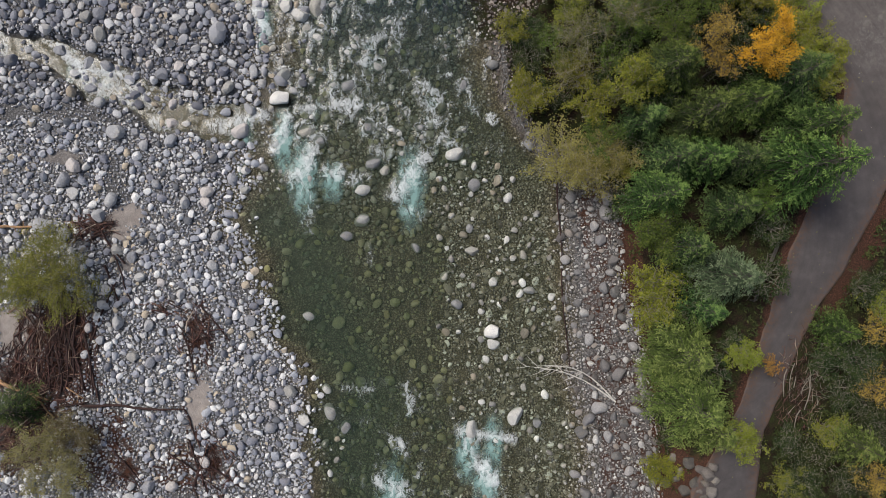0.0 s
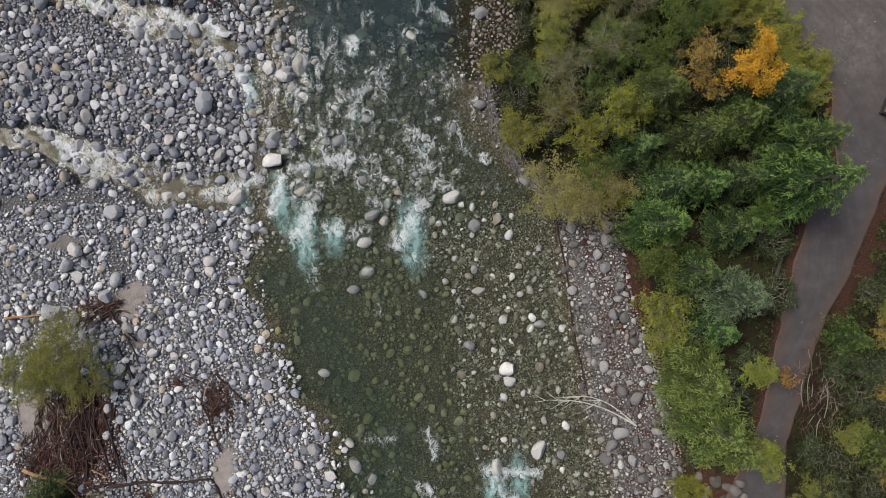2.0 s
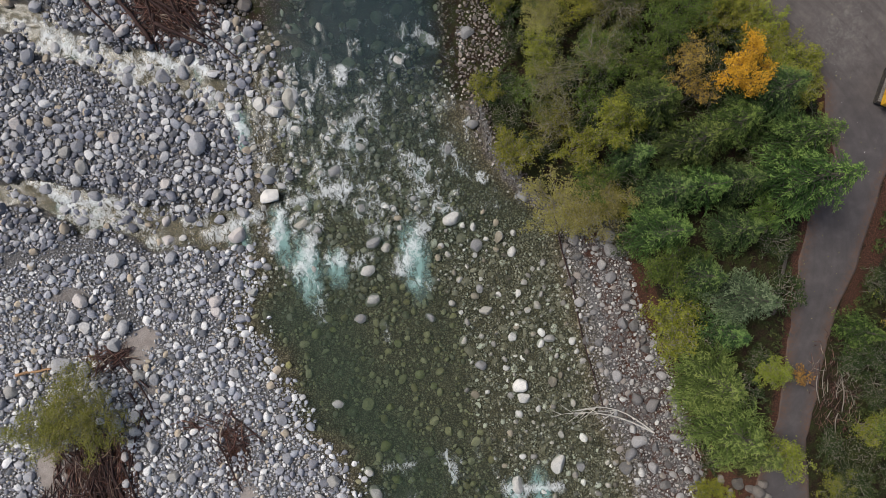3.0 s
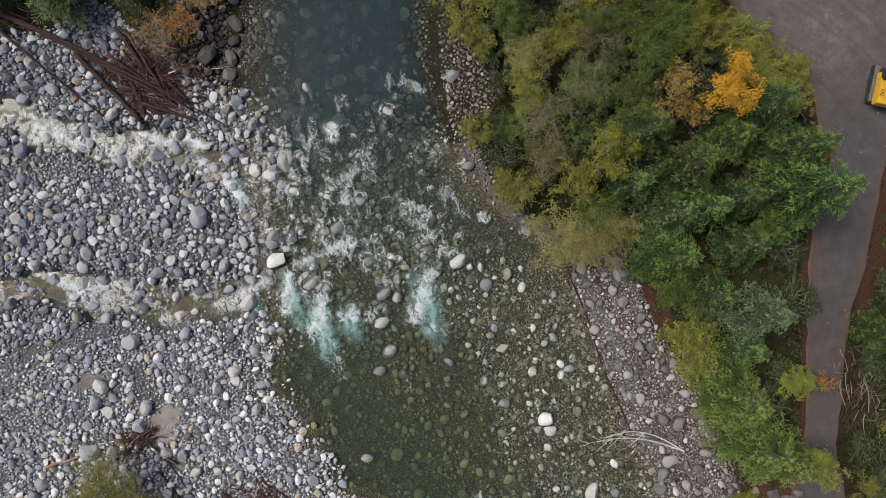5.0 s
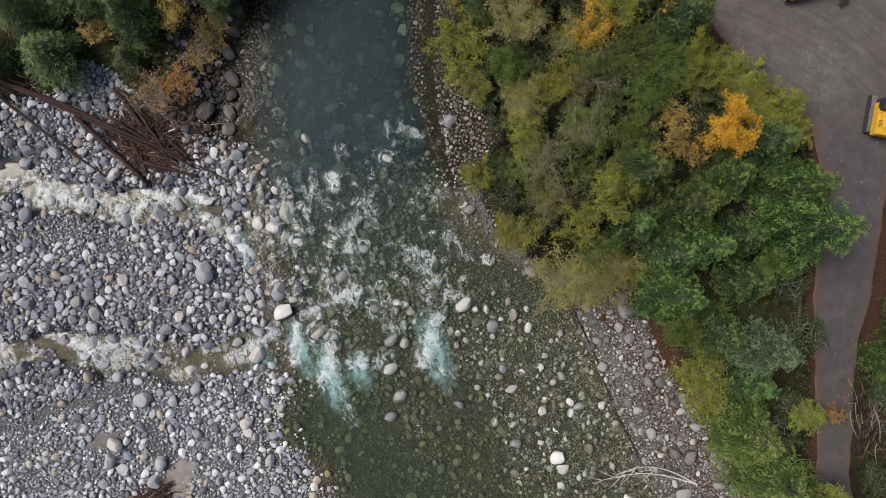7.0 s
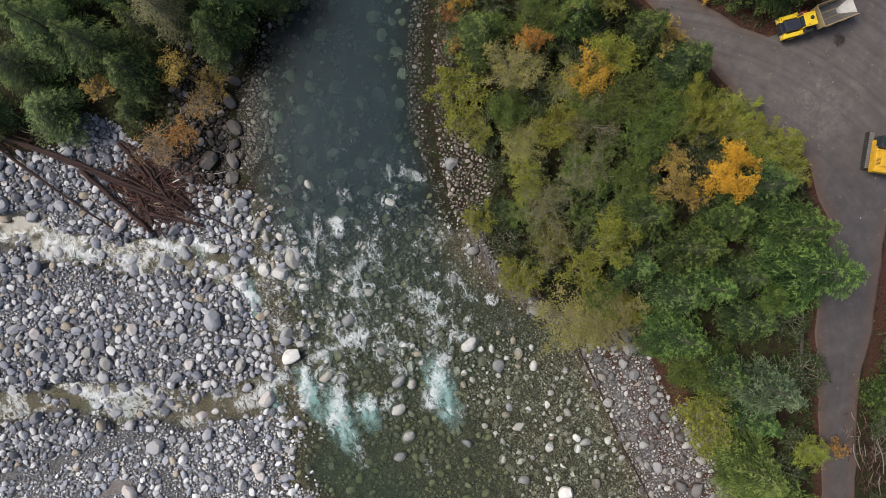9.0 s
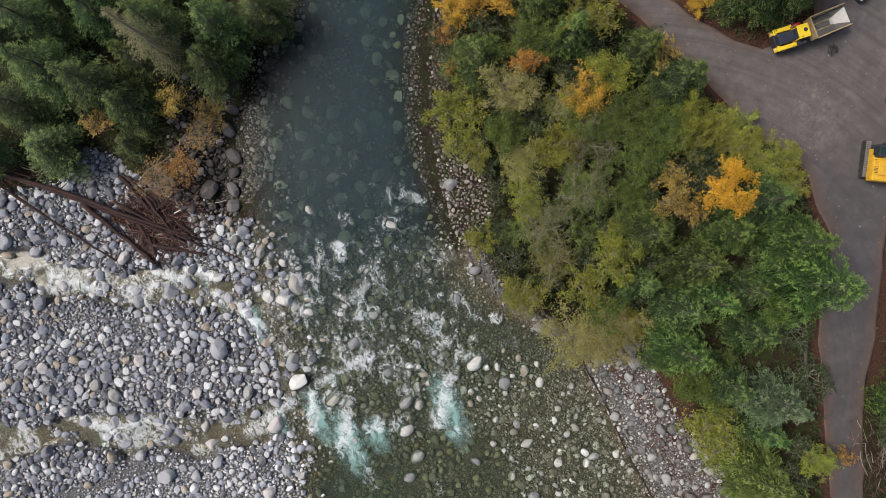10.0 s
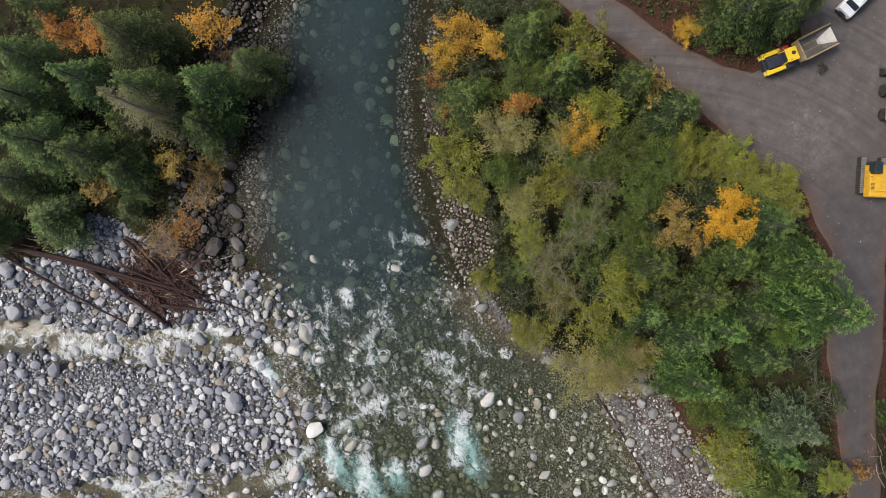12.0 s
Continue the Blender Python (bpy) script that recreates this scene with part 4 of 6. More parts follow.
BIG_BANK = [(20.5, -14.0, 2.0), (18.7, -13.1, 1.8), (18.7, 8.5, 2.0), (18.5, 6.5, 1.9), (14.2, 8.6, 1.5), (18.4, -3.1, 1.5), (18.2, -18.6, 2.0), (15.9, -21.9, 1.8), (16.8, -20.3, 1.8), (21.2, -20.4, 1.3), (22.7, -18.6, 1.5), (20.5, -24.8, 1.5), (22.0, -26.7, 1.3), (15.2, -27.4, 1.5), (16.5, -29.8, 1.5), (22.2, -10.5, 1.3), (13.6, 0.5, 1.3), (17.2, 4.9, 1.3), (16.7, -9.8, 1.5), (19.5, 0.5, 1.5), (14.3, 6.4, 1.3), (18.0, 3.1, 1.5), (20.7, -6.8, 1.3), (19.4, -22.3, 1.6), (19.7, -3.5, 1.5), (19.2, -1.1, 1.3), (-23.9, 41.4, 1.3)]
BIG_RIPRAP = [(27.7, -23.7, 1.4), (29.4, -24.8, 1.5), (28.3, -26.0, 1.4), (30.0, -26.9, 1.4), (27.7, -27.6, 1.5), (30.4, -25.5, 1.1), (29.1, -27.8, 1.3), (27.2, -25.3, 1.1), (28.6, -24.3, 1.2), (29.2, -25.9, 1.0), (27.0, -26.4, 1.2), (28.6, -26.9, 1.0), (26.6, -24.0, 1.1), (30.2, -23.9, 1.0), (26.4, -27.6, 1.2)]
BIG_WOOD = [(-24.3, 48.6, 2.7), (-19.1, 55.0, 1.7), (-16.2, 60.2, 1.5), (-15.4, 64.0, 1.4), (-19.8, 51.6, 1.9), (-21.6, 47.6, 1.8), (-20.6, 49.6, 1.5), (-17.6, 57.4, 1.6), (-22.4, 45.6, 1.6)]
BIG_WHITE = [(4.3, -8.9, 2.1), (-23.3, 20.9, 2.5)]
BIG = np.array(BIG_WHITE + BIG_WOOD + BIG_RIPRAP + BIG_BAR + BIG_RIVER + BIG_SUNK + BIG_BANK)


def clear_of_big(x, y, d):
    ok = np.ones(len(x), bool)
    for bx, by, bd in BIG:
        ok &= (x - bx) ** 2 + (y - by) ** 2 > (0.5 * (bd + d) * 0.9) ** 2
    return ok


def boulders(spots, material, name, label, group, seed, lift=0.2, rough_z=None):
    shapes = rock_shapes(12, 3, seed, 0.09)
    meshes = [mesh_of(name, v, f, material) for v, f in shapes]
    for me in meshes:
        me.set_sharp_from_angle(angle=radians(20))
    r = np.random.default_rng(seed)
    for k, (x, y, d) in enumerate(spots):
        z = float(land(x, y)) if rough_z is None else max(float(land(x, y)), rough_z - 0.2 * d)
        ob = new(name, meshes[k % len(meshes)])
        ob.matrix_world = pose(x, y, z + lift * d, r.normal(0, 8), r.normal(0, 8), r.uniform(0, 360)) @ Matrix.Diagonal((d, d, d, 1))
        tagged(ob, label, "boulder", group)


boulders([(x, y, 0.86 * d) for x, y, d in BIG_BAR], m_dry_big, "boulder", "pale grey rounded granite boulder on the gravel bar", "boulders of the gravel bar", 21)
boulders(BIG_RIVER, m_river_big, "boulder", "wet grey boulder standing in the shallow river", "boulders in the river", 22, 0.18, -0.25)
boulders(BIG_WOOD, m_dark_rock, "boulder", "dark boulder at the foot of the wooded bank", "boulders of the wooded bank", 27)
boulders(BIG_RIPRAP, m_riprap, "boulder", "grey-brown quarry rock piled below the road", "rocks below the road", 28)
boulders(BIG_WHITE, m_white_rock, "boulder", "large white boulder standing clear of the shallow water", "white boulders", 26, 0.22, -0.2)
boulders([(x, y, 0.82 * d) for x, y, d in BIG_SUNK], m_bed_big, "boulder", "yellow-green algae-covered boulder under clear water", "sunken boulders of the river", 24, 0.2, None)
boulders([(x, y, 0.9 * d) for x, y, d in BIG_BANK], m_mixed_big, "boulder", "grey boulder among cobbles at the foot of the bank", "boulders of the river bank", 23)


def sizes_mid(r, n):
    return np.clip(r.lognormal(-0.84, 0.48, n), 0.26, 1.5)


def sizes_small(r, n):
    return np.clip(r.lognormal(-1.35, 0.30, n), 0.17, 0.40)


def in_wood(x, y, k):
    hit = np.zeros(len(x), bool)
    for mx, my, rx, ry, count, _ in DEBRIS:
        rx, ry = (rx, ry) if count > 300 else (0.6 * rx, 0.6 * ry)
        hit |= np.hypot((x - mx) / rx, (y - my) / ry) - 1.1 * (fbm(x, y, 3.0, 5) - 0.5) < k
    return hit


def on_bar(x, y, d):
    xl = np.interp(y, YL, XL)
    sand = np.zeros(len(x), bool)
    for px, py, rx, ry, k in SAND:
        sand |= np.hypot((x - px) / rx, (y - py) / ry) - 1.2 * (fbm(x, y, 2.5, 2) - 0.5) < 0.85
    wood = in_wood(x, y, 0.85) & (d < 1.1)
    for mx, my, rx, ry in SOIL:
        soil = np.hypot((x - mx) / rx, (y - my) / ry) - 1.0 * (fbm(x, y, 4.0, 3) - 0.5) < 0.85
        wood |= soil & ((vnoise(x, y, 0.9, 3) < 0.52) | (d > 0.75))
    coarse = fbm(x, y, 8, 4)
    thin = (vnoise(x, y, 4, 2) > 0.10) & (d < 0.58 + 2.9 * np.clip(coarse - 0.18, 0, 1))
    shore = xl + 0.2 + 4.0 * (fbm(x, y, 3.0, 0) - 0.5)
    creek = (stream_distance(x, y) < 2.9) & (vnoise(x, y, 1.6, 4) < 0.60) & (d < 1.3)
    fines = (forest_left(x, y - 9) > 0.3) & (x > -43) & (d > 0.62)
    stray = (x < xl + 2.2 + 3.8 * smooth(y, 17, 24)) & (vnoise(x, y, 0.8, 3) > 0.66)
    return ((x < shore) | stray) & (forest_left(x, y) < 0.6) & ~sand & ~wood & ~creek & ~fines & thin & clear_of_big(x, y, d)


mid = scatter((-72, -15, -38, 20), sizes_mid, 56000, on_bar, 0.84, 1, (0.50, 1.5))
mid = mid[mid[:, 1] < 17 + 2 * vnoise(mid[:, 0], mid[:, 1], 2, 1)]
boulders(mid[:45], m_dry_big, "boulder", "pale grey rounded stone lying among the cobbles", "boulders of the gravel bar", 31)
stone_field("bar_cobbles", mid[45:], ROCK_MID, m_dry, "pale grey rounded cobbles covering the gravel bar", floor=-0.06)
damp = scatter((-72, -15, 15, 66), lambda r, n: np.clip(r.lognormal(-0.76, 0.47, n), 0.28, 1.5), 64000, on_bar, 0.82, 2, (0.52, 1.4))
damp = damp[damp[:, 1] > 18 + 2 * vnoise(damp[:, 0], damp[:, 1], 2, 1)]
boulders(damp[:40], m_damp_big, "boulder", "damp blue-grey stone between the side streams", "boulders of the gravel bar", 32)
stone_field("bar_cobbles", damp[40:], ROCK_MID, m_damp, "damp blue-grey cobbles between the side streams", 0.22, floor=-0.06)


def on_bar_small(x, y, d):
    xl = np.interp(y, YL, XL)
    sand = np.zeros(len(x), bool)
    for px, py, rx, ry, k in SAND:
        sand |= np.hypot((x - px) / rx, (y - py) / ry) - 1.2 * (fbm(x, y, 2.5, 2) - 0.5) < 0.7
    return (x < xl + 0.2 + 4.0 * (fbm(x, y, 3.0, 0) - 0.5)) & (forest_left(x, y) < 0.7) & (stream_distance(x, y) > 2.6) & ~sand & ~(in_wood(x, y, 0.8) & (vnoise(x, y, 1.5, 1) > 0.25))


small = scatter((-65, -17, -33, 60), sizes_small, 62000, on_bar_small, 1.0, 4)
stone_field("bar_pebbles", small[small[:, 1] <= 17], rock_shapes(8, 1, 9), m_pebble, "small grey pebbles between the cobbles", 0.3)
small = small[(small[:, 1] < 17) | (vnoise(small[:, 0], small[:, 1], 1.8, 2) > 0.28)]
stone_field("bar_pebbles", small[small[:, 1] > 17], rock_shapes(8, 1, 9), m_damp, "small damp pebbles between the side streams", 0.3)


def in_river(x, y, d):
    xl, xr = np.interp(y, YL, XL), np.interp(y, YR, XR)
    rapids = smooth(y, 4, 9) * smooth(-y, -36, -26) * smooth(x - xl, 3, 8)
    shallow = smooth(x, xr - 19, xr - 12) * smooth(-y, -16, -6)
    odds = np.where(y > 34, 0.40, 0.62) + 0.12 * shallow + 0.15 * rapids
    fine = (xr - x < 7) & (y > 6) & (y < 27) & (d > 0.48)
    return (x > xl - 0.5) & (x < xr + 0.3) & (vnoise(x, y, 0.9, 1) < odds) & ~fine & clear_of_big(x, y, d)


def is_shallow(x, y):
    xr = np.interp(y, YR, XR)
    return (x > xr - 17 + 3 * vnoise(x, y, 4, 3)) & (y < 13)


bed = scatter((-30, 32, -40, 84), lambda r, n: np.clip(r.lognormal(-0.62, 0.44, n), 0.26, 1.5), 80000, in_river, 0.86, 6, (0.36, 1.8))
near_top = is_shallow(bed[:, 0], bed[:, 1])
rapid = ~near_top & (bed[:, 1] > 3 + 4 * vnoise(bed[:, 0], bed[:, 1], 5, 1)) & (bed[:, 1] < 33) & (vnoise(bed[:, 0], bed[:, 1], 1.3, 5) > 0.42)
stone_field("rapids_cobbles", bed[rapid], ROCK_MID, m_rapid, "pale wet cobbles in the rapids", 0.26, top=0.0, proud=0.07)
deep = bed[:, 1] > 34 + 4 * vnoise(bed[:, 0], bed[:, 1], 4, 2)
stone_field("pool_bed_cobbles", bed[deep], ROCK_SMALL, m_pool, "dim stones on the bed of the deep pool", 0.2, top=-0.1, proud=0.0)
blocks = scatter((-24, 24, 36, 82), lambda r, n: np.clip(r.lognormal(0.05, 0.30, n), 0.6, 1.9), 5000, lambda x, y, d: (x > np.interp(y, YL, XL) + 3) & (x < np.interp(y, YR, XR) - 1) & (vnoise(x, y, 5, 3) > 0.3) & clear_of_big(x, y, d), 1.55, 16)
stone_field("pool_bed_cobbles", blocks, ROCK_MID, m_pool_pale, "pale green rounded blocks on the bed of the deep pool", 0.3, top=-0.25, proud=0.0)
stone_field("river_bed_cobbles", bed[~near_top & ~rapid & ~deep], ROCK_MID, m_wet, "brown and green cobbles on the river bed", 0.22, top=-0.06, proud=0.03)
stone_field("shallow_water_cobbles", bed[near_top], ROCK_MID, m_shallow, "wet cobbles in the shallow riffle", 0.30, top=0.0, proud=0.16)
gravel = scatter((-6, 17, -36, 16), sizes_small, 40000, lambda x, y, d: is_shallow(x, y) & in_river(x, y, d), 0.75, 8)
stone_field("river_bed_gravel", gravel, rock_shapes(6, 1, 19), m_grit, "small stones in the shallow water", 0.4, top=0.03, proud=0.1)


def rinsed_spot(x, y, d):
    xl, xr = shore_left(x, y), shore_right(x, y)
    riffle = is_shallow(x, y) & (vnoise(x, y, 1.7, 4) * (0.55 + 0.9 * vnoise(x, y, 7, 1)) > 0.40 + 0.12 * smooth(-y, 16, 26))
    rough = (y > 9) & (y < 36) & (vnoise(x, y, 1.4, 2) * (0.5 + vnoise(x, y, 6, 5)) > 0.54 + 0.2 * smooth(y, 26, 36))
    margin = (x < xl + 7) & (y > 19) & (y < 44) & (vnoise(x, y, 1.2, 5) > 0.58)
    lower = (np.hypot((x + 17.8) / 3.4, (y + 22.5) / 6.0) < 1) & (vnoise(x, y, 1.0, 4) > 0.50)
    return (x > xl - 1) & (x < xr + 0.5) & (riffle | rough | margin | lower) & ~((xr - x < 6) & (y > 7) & (y < 26)) & clear_of_big(x, y, d)


rinsed = scatter((-30, 18, -36, 44), lambda r, n: np.clip(r.lognormal(-0.95, 0.46, n), 0.20, 1.2), 19000, rinsed_spot, 1.25, 15, (0.4, 1.2))
build_water(BIG_RIVER + [tuple(q) for q in rinsed if q[2] > 0.5 and q[1] > 4])
boulders(rinsed[:16], m_river_big, "boulder", "wet grey stone breaking the surface of the riffle", "boulders in the river", 33, 0.16, -0.16)
stone_field("rinsed_cobbles", rinsed[16:], ROCK_MID, m_rinsed, "pale rinsed cobbles breaking the surface of the riffle", 0.16, floor=-0.16)


def on_strip(x, y, d):
    xr, xb = np.interp(y, YR, XR), np.interp(y, YB, XB)
    return (x > xr - 0.3 - 3.7 * smooth(y, 26, 32)) & (x < xb + 0.8) & clear_of_big(x, y, d)


strip = scatter((8, 28, -38, 14), lambda r, n: np.clip(r.lognormal(-0.95, 0.52, n), 0.2, 1.3), 70000, on_strip, 0.84, 11, (0.22, 2.2))
stone_field("bank_cobbles", strip, ROCK_MID, m_mixed, "grey cobbles along the foot of the right bank")
strip2 = scatter((2, 30, 14, 80), lambda r, n: np.clip(r.lognormal(-1.05, 0.38, n), 0.2, 1.0), 60000, on_strip, 0.80, 12, (0.3, 1.0))
sunk2 = strip2[:, 0] < np.interp(strip2[:, 1], YR, XR) - 0.3
stone_field("sunken_bank_cobbles", strip2[sunk2], ROCK_SMALL, m_sunken, "brown cobbles under the shallow edge of the pool", 0.3, top=0.05, proud=0.05)
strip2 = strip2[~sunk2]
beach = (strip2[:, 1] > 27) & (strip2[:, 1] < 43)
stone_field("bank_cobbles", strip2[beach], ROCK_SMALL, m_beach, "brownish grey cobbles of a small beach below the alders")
# the bushes' shade is part of this stone colour
stone_field("damp_bank_cobbles", strip2[~beach], ROCK_SMALL, m_dark, "damp brown cobbles below overhanging bushes, coloured darker for shade")


def left_edge(x, y, d):
    xl = np.interp(y, YL, XL)
    return (x > xl - 6.5) & (x < xl + 2.0 + 4.5 * smooth(y, 44, 50)) & (y > 42) & clear_of_big(x, y, d)


strip3 = scatter((-32, 16, 42, 82), lambda r, n: np.clip(r.lognormal(-1.0, 0.45, n), 0.2, 1.1), 100000, left_edge, 0.80, 13, (0.40, 1.4))
dry3 = strip3[:, 0] < np.interp(strip3[:, 1], YL, XL) + 0.6
# these tones already hold the shade of the wood
stone_field("damp_bank_cobbles", strip3[dry3], ROCK_MID, m_dark, "damp brown boulders and cobbles along the wooded bank, coloured darker for shade")
stone_field("sunken_bank_cobbles", strip3[~dry3], ROCK_MID, m_sunken, "dark cobbles under the water's edge of the wooded bank", 0.3, top=0.07, proud=0.06)

# ---------------------------------------------------------------- trees


def conifer(h, r, needles, seed, label, thin=1.0, bark=None):
    """A conifer: tapered trunk, whorls of drooping boughs, each a feather of twigs set with small sprays of needles."""
    g = np.random.default_rng(seed)
    root = new("conifer_tree")
    tz = np.linspace(0, h, 9)
    lean = np.cumsum(g.normal(0, 0.05, (9, 2)), 0)
    trunk = np.column_stack([lean, tz])
    tv, tf = tube(trunk, 0.018 * h * (1 - tz / h) ** 0.8 + 0.02, 7)
    part_mesh("trunk", mesh_of("trunk", tv, tf, bark or m_bark), root)
    twigs, boughs = [], []
    z = 0.16 * h
    while z < h * 0.985:
        frac = z / h
        reach = r * (1 - frac) ** 0.92 * (0.6 + 0.4 * smooth(frac, 0.1, 0.35))
        count = 6 if frac < 0.6 else 5
        for k in range(count):
            a = 2 * np.pi * k / count + g.uniform(0, 6.28) / count + 2.4 * z
            ln = max(0.4, reach * g.choice([0.62, 0.85, 1.0, 1.16]) * g.uniform(0.9, 1.1))
            n = max(4, int(ln / 0.34))
            s = np.linspace(0, 1, n)
            rise, droop = g.uniform(0.12, 0.34) * ln, g.uniform(0.28, 0.52) * ln
            az = a + 0.3 * g.normal() * s ** 2
            ox, oy = np.interp(z, tz, trunk[:, 0]), np.interp(z, tz, trunk[:, 1])
            p = np.column_stack([ox + np.cos(az) * ln * s, oy + np.sin(az) * ln * s, z + rise * np.sin(s * 2.0) - droop * s ** 2])
            if ln > 0.8:
                e = np.unique(np.linspace(0, n - 1, 4).astype(int))
                boughs.append(tube(p[e], (0.03 * (1 - s) + 0.008)[e], 3))
            for q in range(1, n):
                full = ln * 0.36 * np.sin(np.pi * (0.18 + 0.74 * s[q])) + 0.12
                for sg in (-1, 1):
                    twigs.append((*p[q], az[q] + sg * g.uniform(0.65, 0.95), full * g.uniform(0.75, 1.15), s[q], frac))
            twigs.append((*p[-1], az[-1], 0.32, 1.0, frac))
        z += max(0.036 * h, 0.42) * g.uniform(0.8, 1.2)
    T = np.array(twigs)
    number = np.maximum(2, (T[:, 4] / 0.088 * thin).astype(int))
    i = np.repeat(np.arange(len(T)), number)
    u = (np.arange(len(i)) - np.repeat(np.cumsum(number) - number, number) + 0.5) / number[i]
    m = len(i)
    along = u * T[i, 4]
    c = np.column_stack([T[i, 0] + np.cos(T[i, 3]) * along, T[i, 1] + np.sin(T[i, 3]) * along, T[i, 2] - 0.2 * along - 0.12 * along ** 2])
    c += g.normal(0, 0.035, (m, 3))
    fa = T[i, 3] + g.normal(0, 0.5, m)
    fl, fw = g.uniform(0.15, 0.28, m)[:, None], g.uniform(0.034, 0.056, m)[:, None]
    d = np.column_stack([np.cos(fa), np.sin(fa), g.normal(-0.22, 0.12, m)]) * fl
    w2 = np.column_stack([-np.sin(fa), np.cos(fa), g.normal(0, 0.16, m)]) * fw
    v = np.stack([c - w2, c + w2, c + d], 1).reshape(-1, 3)
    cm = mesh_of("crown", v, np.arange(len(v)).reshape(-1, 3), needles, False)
    # new growth pales the tips; light on tops, shade inside are painted in
    add_attr(cm, "young_lit", np.repeat(np.clip(0.85 * T[i, 5] ** 2.0 * (0.45 + 0.55 * u) + 0.30 * T[i, 6] ** 1.5 + g.normal(0, 0.06, m), 0, 1), 3))
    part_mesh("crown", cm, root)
    bv, bf = merge(boughs)
    part_mesh("branchwork", mesh_of("branchwork", bv, bf, bark or m_bark), root)
    return tagged(root, label, "tree")


def broadleaf(h, r, leaves, seed, label, leaf_count, leaf_size, name="broadleaf_tree", bark=None, stems=1):
    """A broad-leaved tree or bush: forking limbs and clusters of single leaves round the twigs."""
    g = np.random.default_rng(seed)
    root = new(name)
    bark = bark or m_bark
    limbs, ends = [], []
    top = np.array([0, 0, h * 0.35])
    trunks = []
    for k in range(stems):
        a = g.uniform(0, 6.28)
        base = np.array([np.cos(a), np.sin(a), 0]) * (0.12 * r if stems > 1 else 0)
        tip = np.array([base[0] * 2.4 + g.normal(0, 0.1), base[1] * 2.4 + g.normal(0, 0.1), h * 0.4])
        s = np.linspace(0, 1, 6)[:, None]
        path = base * (1 - s) + tip * s + np.column_stack([0.06 * h * 0.2 * np.sin(s * 5 + a), 0.01 * s, 0 * s])
        trunks.append(tube(path, np.linspace(0.02 * h + 0.02, 0.012 * h + 0.01, 6), 6))
        main = int(9 / stems) + 3
        for m2 in range(main):
            ang = m2 * 2.4 + g.uniform(-0.4, 0.4) + a
            spread_r = r * g.uniform(0.35, 0.95)
            end = np.array([np.cos(ang) * spread_r, np.sin(ang) * spread_r, h * g.uniform(0.62, 0.98) - 0.28 * h * (spread_r / r) ** 2])
            s2 = np.linspace(0, 1, 6)[:, None]
            start = tip * g.uniform(0.75, 1.0)
            p = start * (1 - s2) + end * s2 + np.array([0, 0, 1]) * (0.09 * h * np.sin(s2 * np.pi))
            limbs.append(tube(p[::2], np.linspace(0.010 * h, 0.012, 3), 4))
            for b2 in range(8 if h > 5.5 else 5):
                t = g.uniform(0.3, 1.0)
                o = start * (1 - t) + end * t + np.array([0, 0, 0.09 * h * np.sin(t * np.pi)])
                dv = g.normal(size=3) * np.array([1, 1, 0.55]) + 0.5 * (end - start) / np.linalg.norm(end - start)
                dv *= g.uniform(0.13, 0.30) * r / np.linalg.norm(dv) * 1.5
                limbs.append(tube(np.array([o, o + dv]), [0.02, 0.008], 3))
                ends.append((o, o + dv))
                for _ in range(3):
                    d2 = g.normal(size=3) * np.array([1, 1, 0.5])
                    d2 *= g.uniform(0.08, 0.18) * r / np.linalg.norm(d2) * 1.5
                    st = o + dv * g.uniform(0.4, 1.0)
                    limbs.append(tube(np.array([st, st + d2]), [0.012, 0.006], 3))
                    ends.append((st, st + d2))
    tv, tf = merge(trunks)
    part_mesh("trunk", mesh_of("trunk", tv, tf, bark), root)
    lv, lf = merge(limbs)
    part_mesh("branchwork", mesh_of("branchwork", lv, lf, bark), root)
    A, B = np.array([e[0] for e in ends]), np.array([e[1] for e in ends])
    wts = g.uniform(0.1, 1.0, len(ends)) ** 1.5
    pick = g.choice(len(ends), leaf_count, p=wts / wts.sum())
    t = g.uniform(0.2, 1.1, leaf_count)[:, None]
    c = A[pick] * (1 - t) + B[pick] * t + g.normal(0, 0.055 * r, (leaf_count, 3)) * np.array([1, 1, 0.6])
    ang = g.uniform(0, 6.28, leaf_count)
    sz = leaf_size * g.uniform(0.6, 1.3, leaf_count)
    d = np.column_stack([np.cos(ang), np.sin(ang), g.normal(-0.1, 0.30, leaf_count)]) * sz[:, None] * 0.5
    w2 = np.column_stack([-np.sin(ang), np.cos(ang), g.normal(0, 0.30, leaf_count)]) * sz[:, None] * 0.34
    v = np.stack([c - d, c + w2, c + d, c - w2], 1).reshape(-1, 3)
    part_mesh("crown", mesh_of("crown", v, np.arange(len(v)).reshape(-1, 4), leaves, False), root)
    return tagged(root, label, "tree" if h > 5.5 else "bush")


def plant(spots, make, variants, sink=0.15):
    """A few, spread over the widths that occur, are built; the rest are copies of the one nearest in width."""
    g = np.random.default_rng(len(spots))
    order = sorted(range(len(spots)), key=lambda k: spots[k][3])
    first = [order[int((k + 0.5) * len(order) / variants)] for k in range(variants)]
    made = []
    for k in first + [k for k in range(len(spots)) if k not in first]:
        x, y, h, r = spots[k]
        m = pose(x, y, float(land(x, y)) - sink, 0, 0, g.uniform(0, 360))
        if len(made) < variants:
            ob = make(h, r, len(made))
            ob.matrix_basis = m
            made.append((ob, h, r))
        else:
            near = sorted(made, key=lambda q: abs(math.log(q[2] / r)))[:2]
            ob, h0, r0 = near[min(len(near) - 1, int(g.random() < 0.4))]
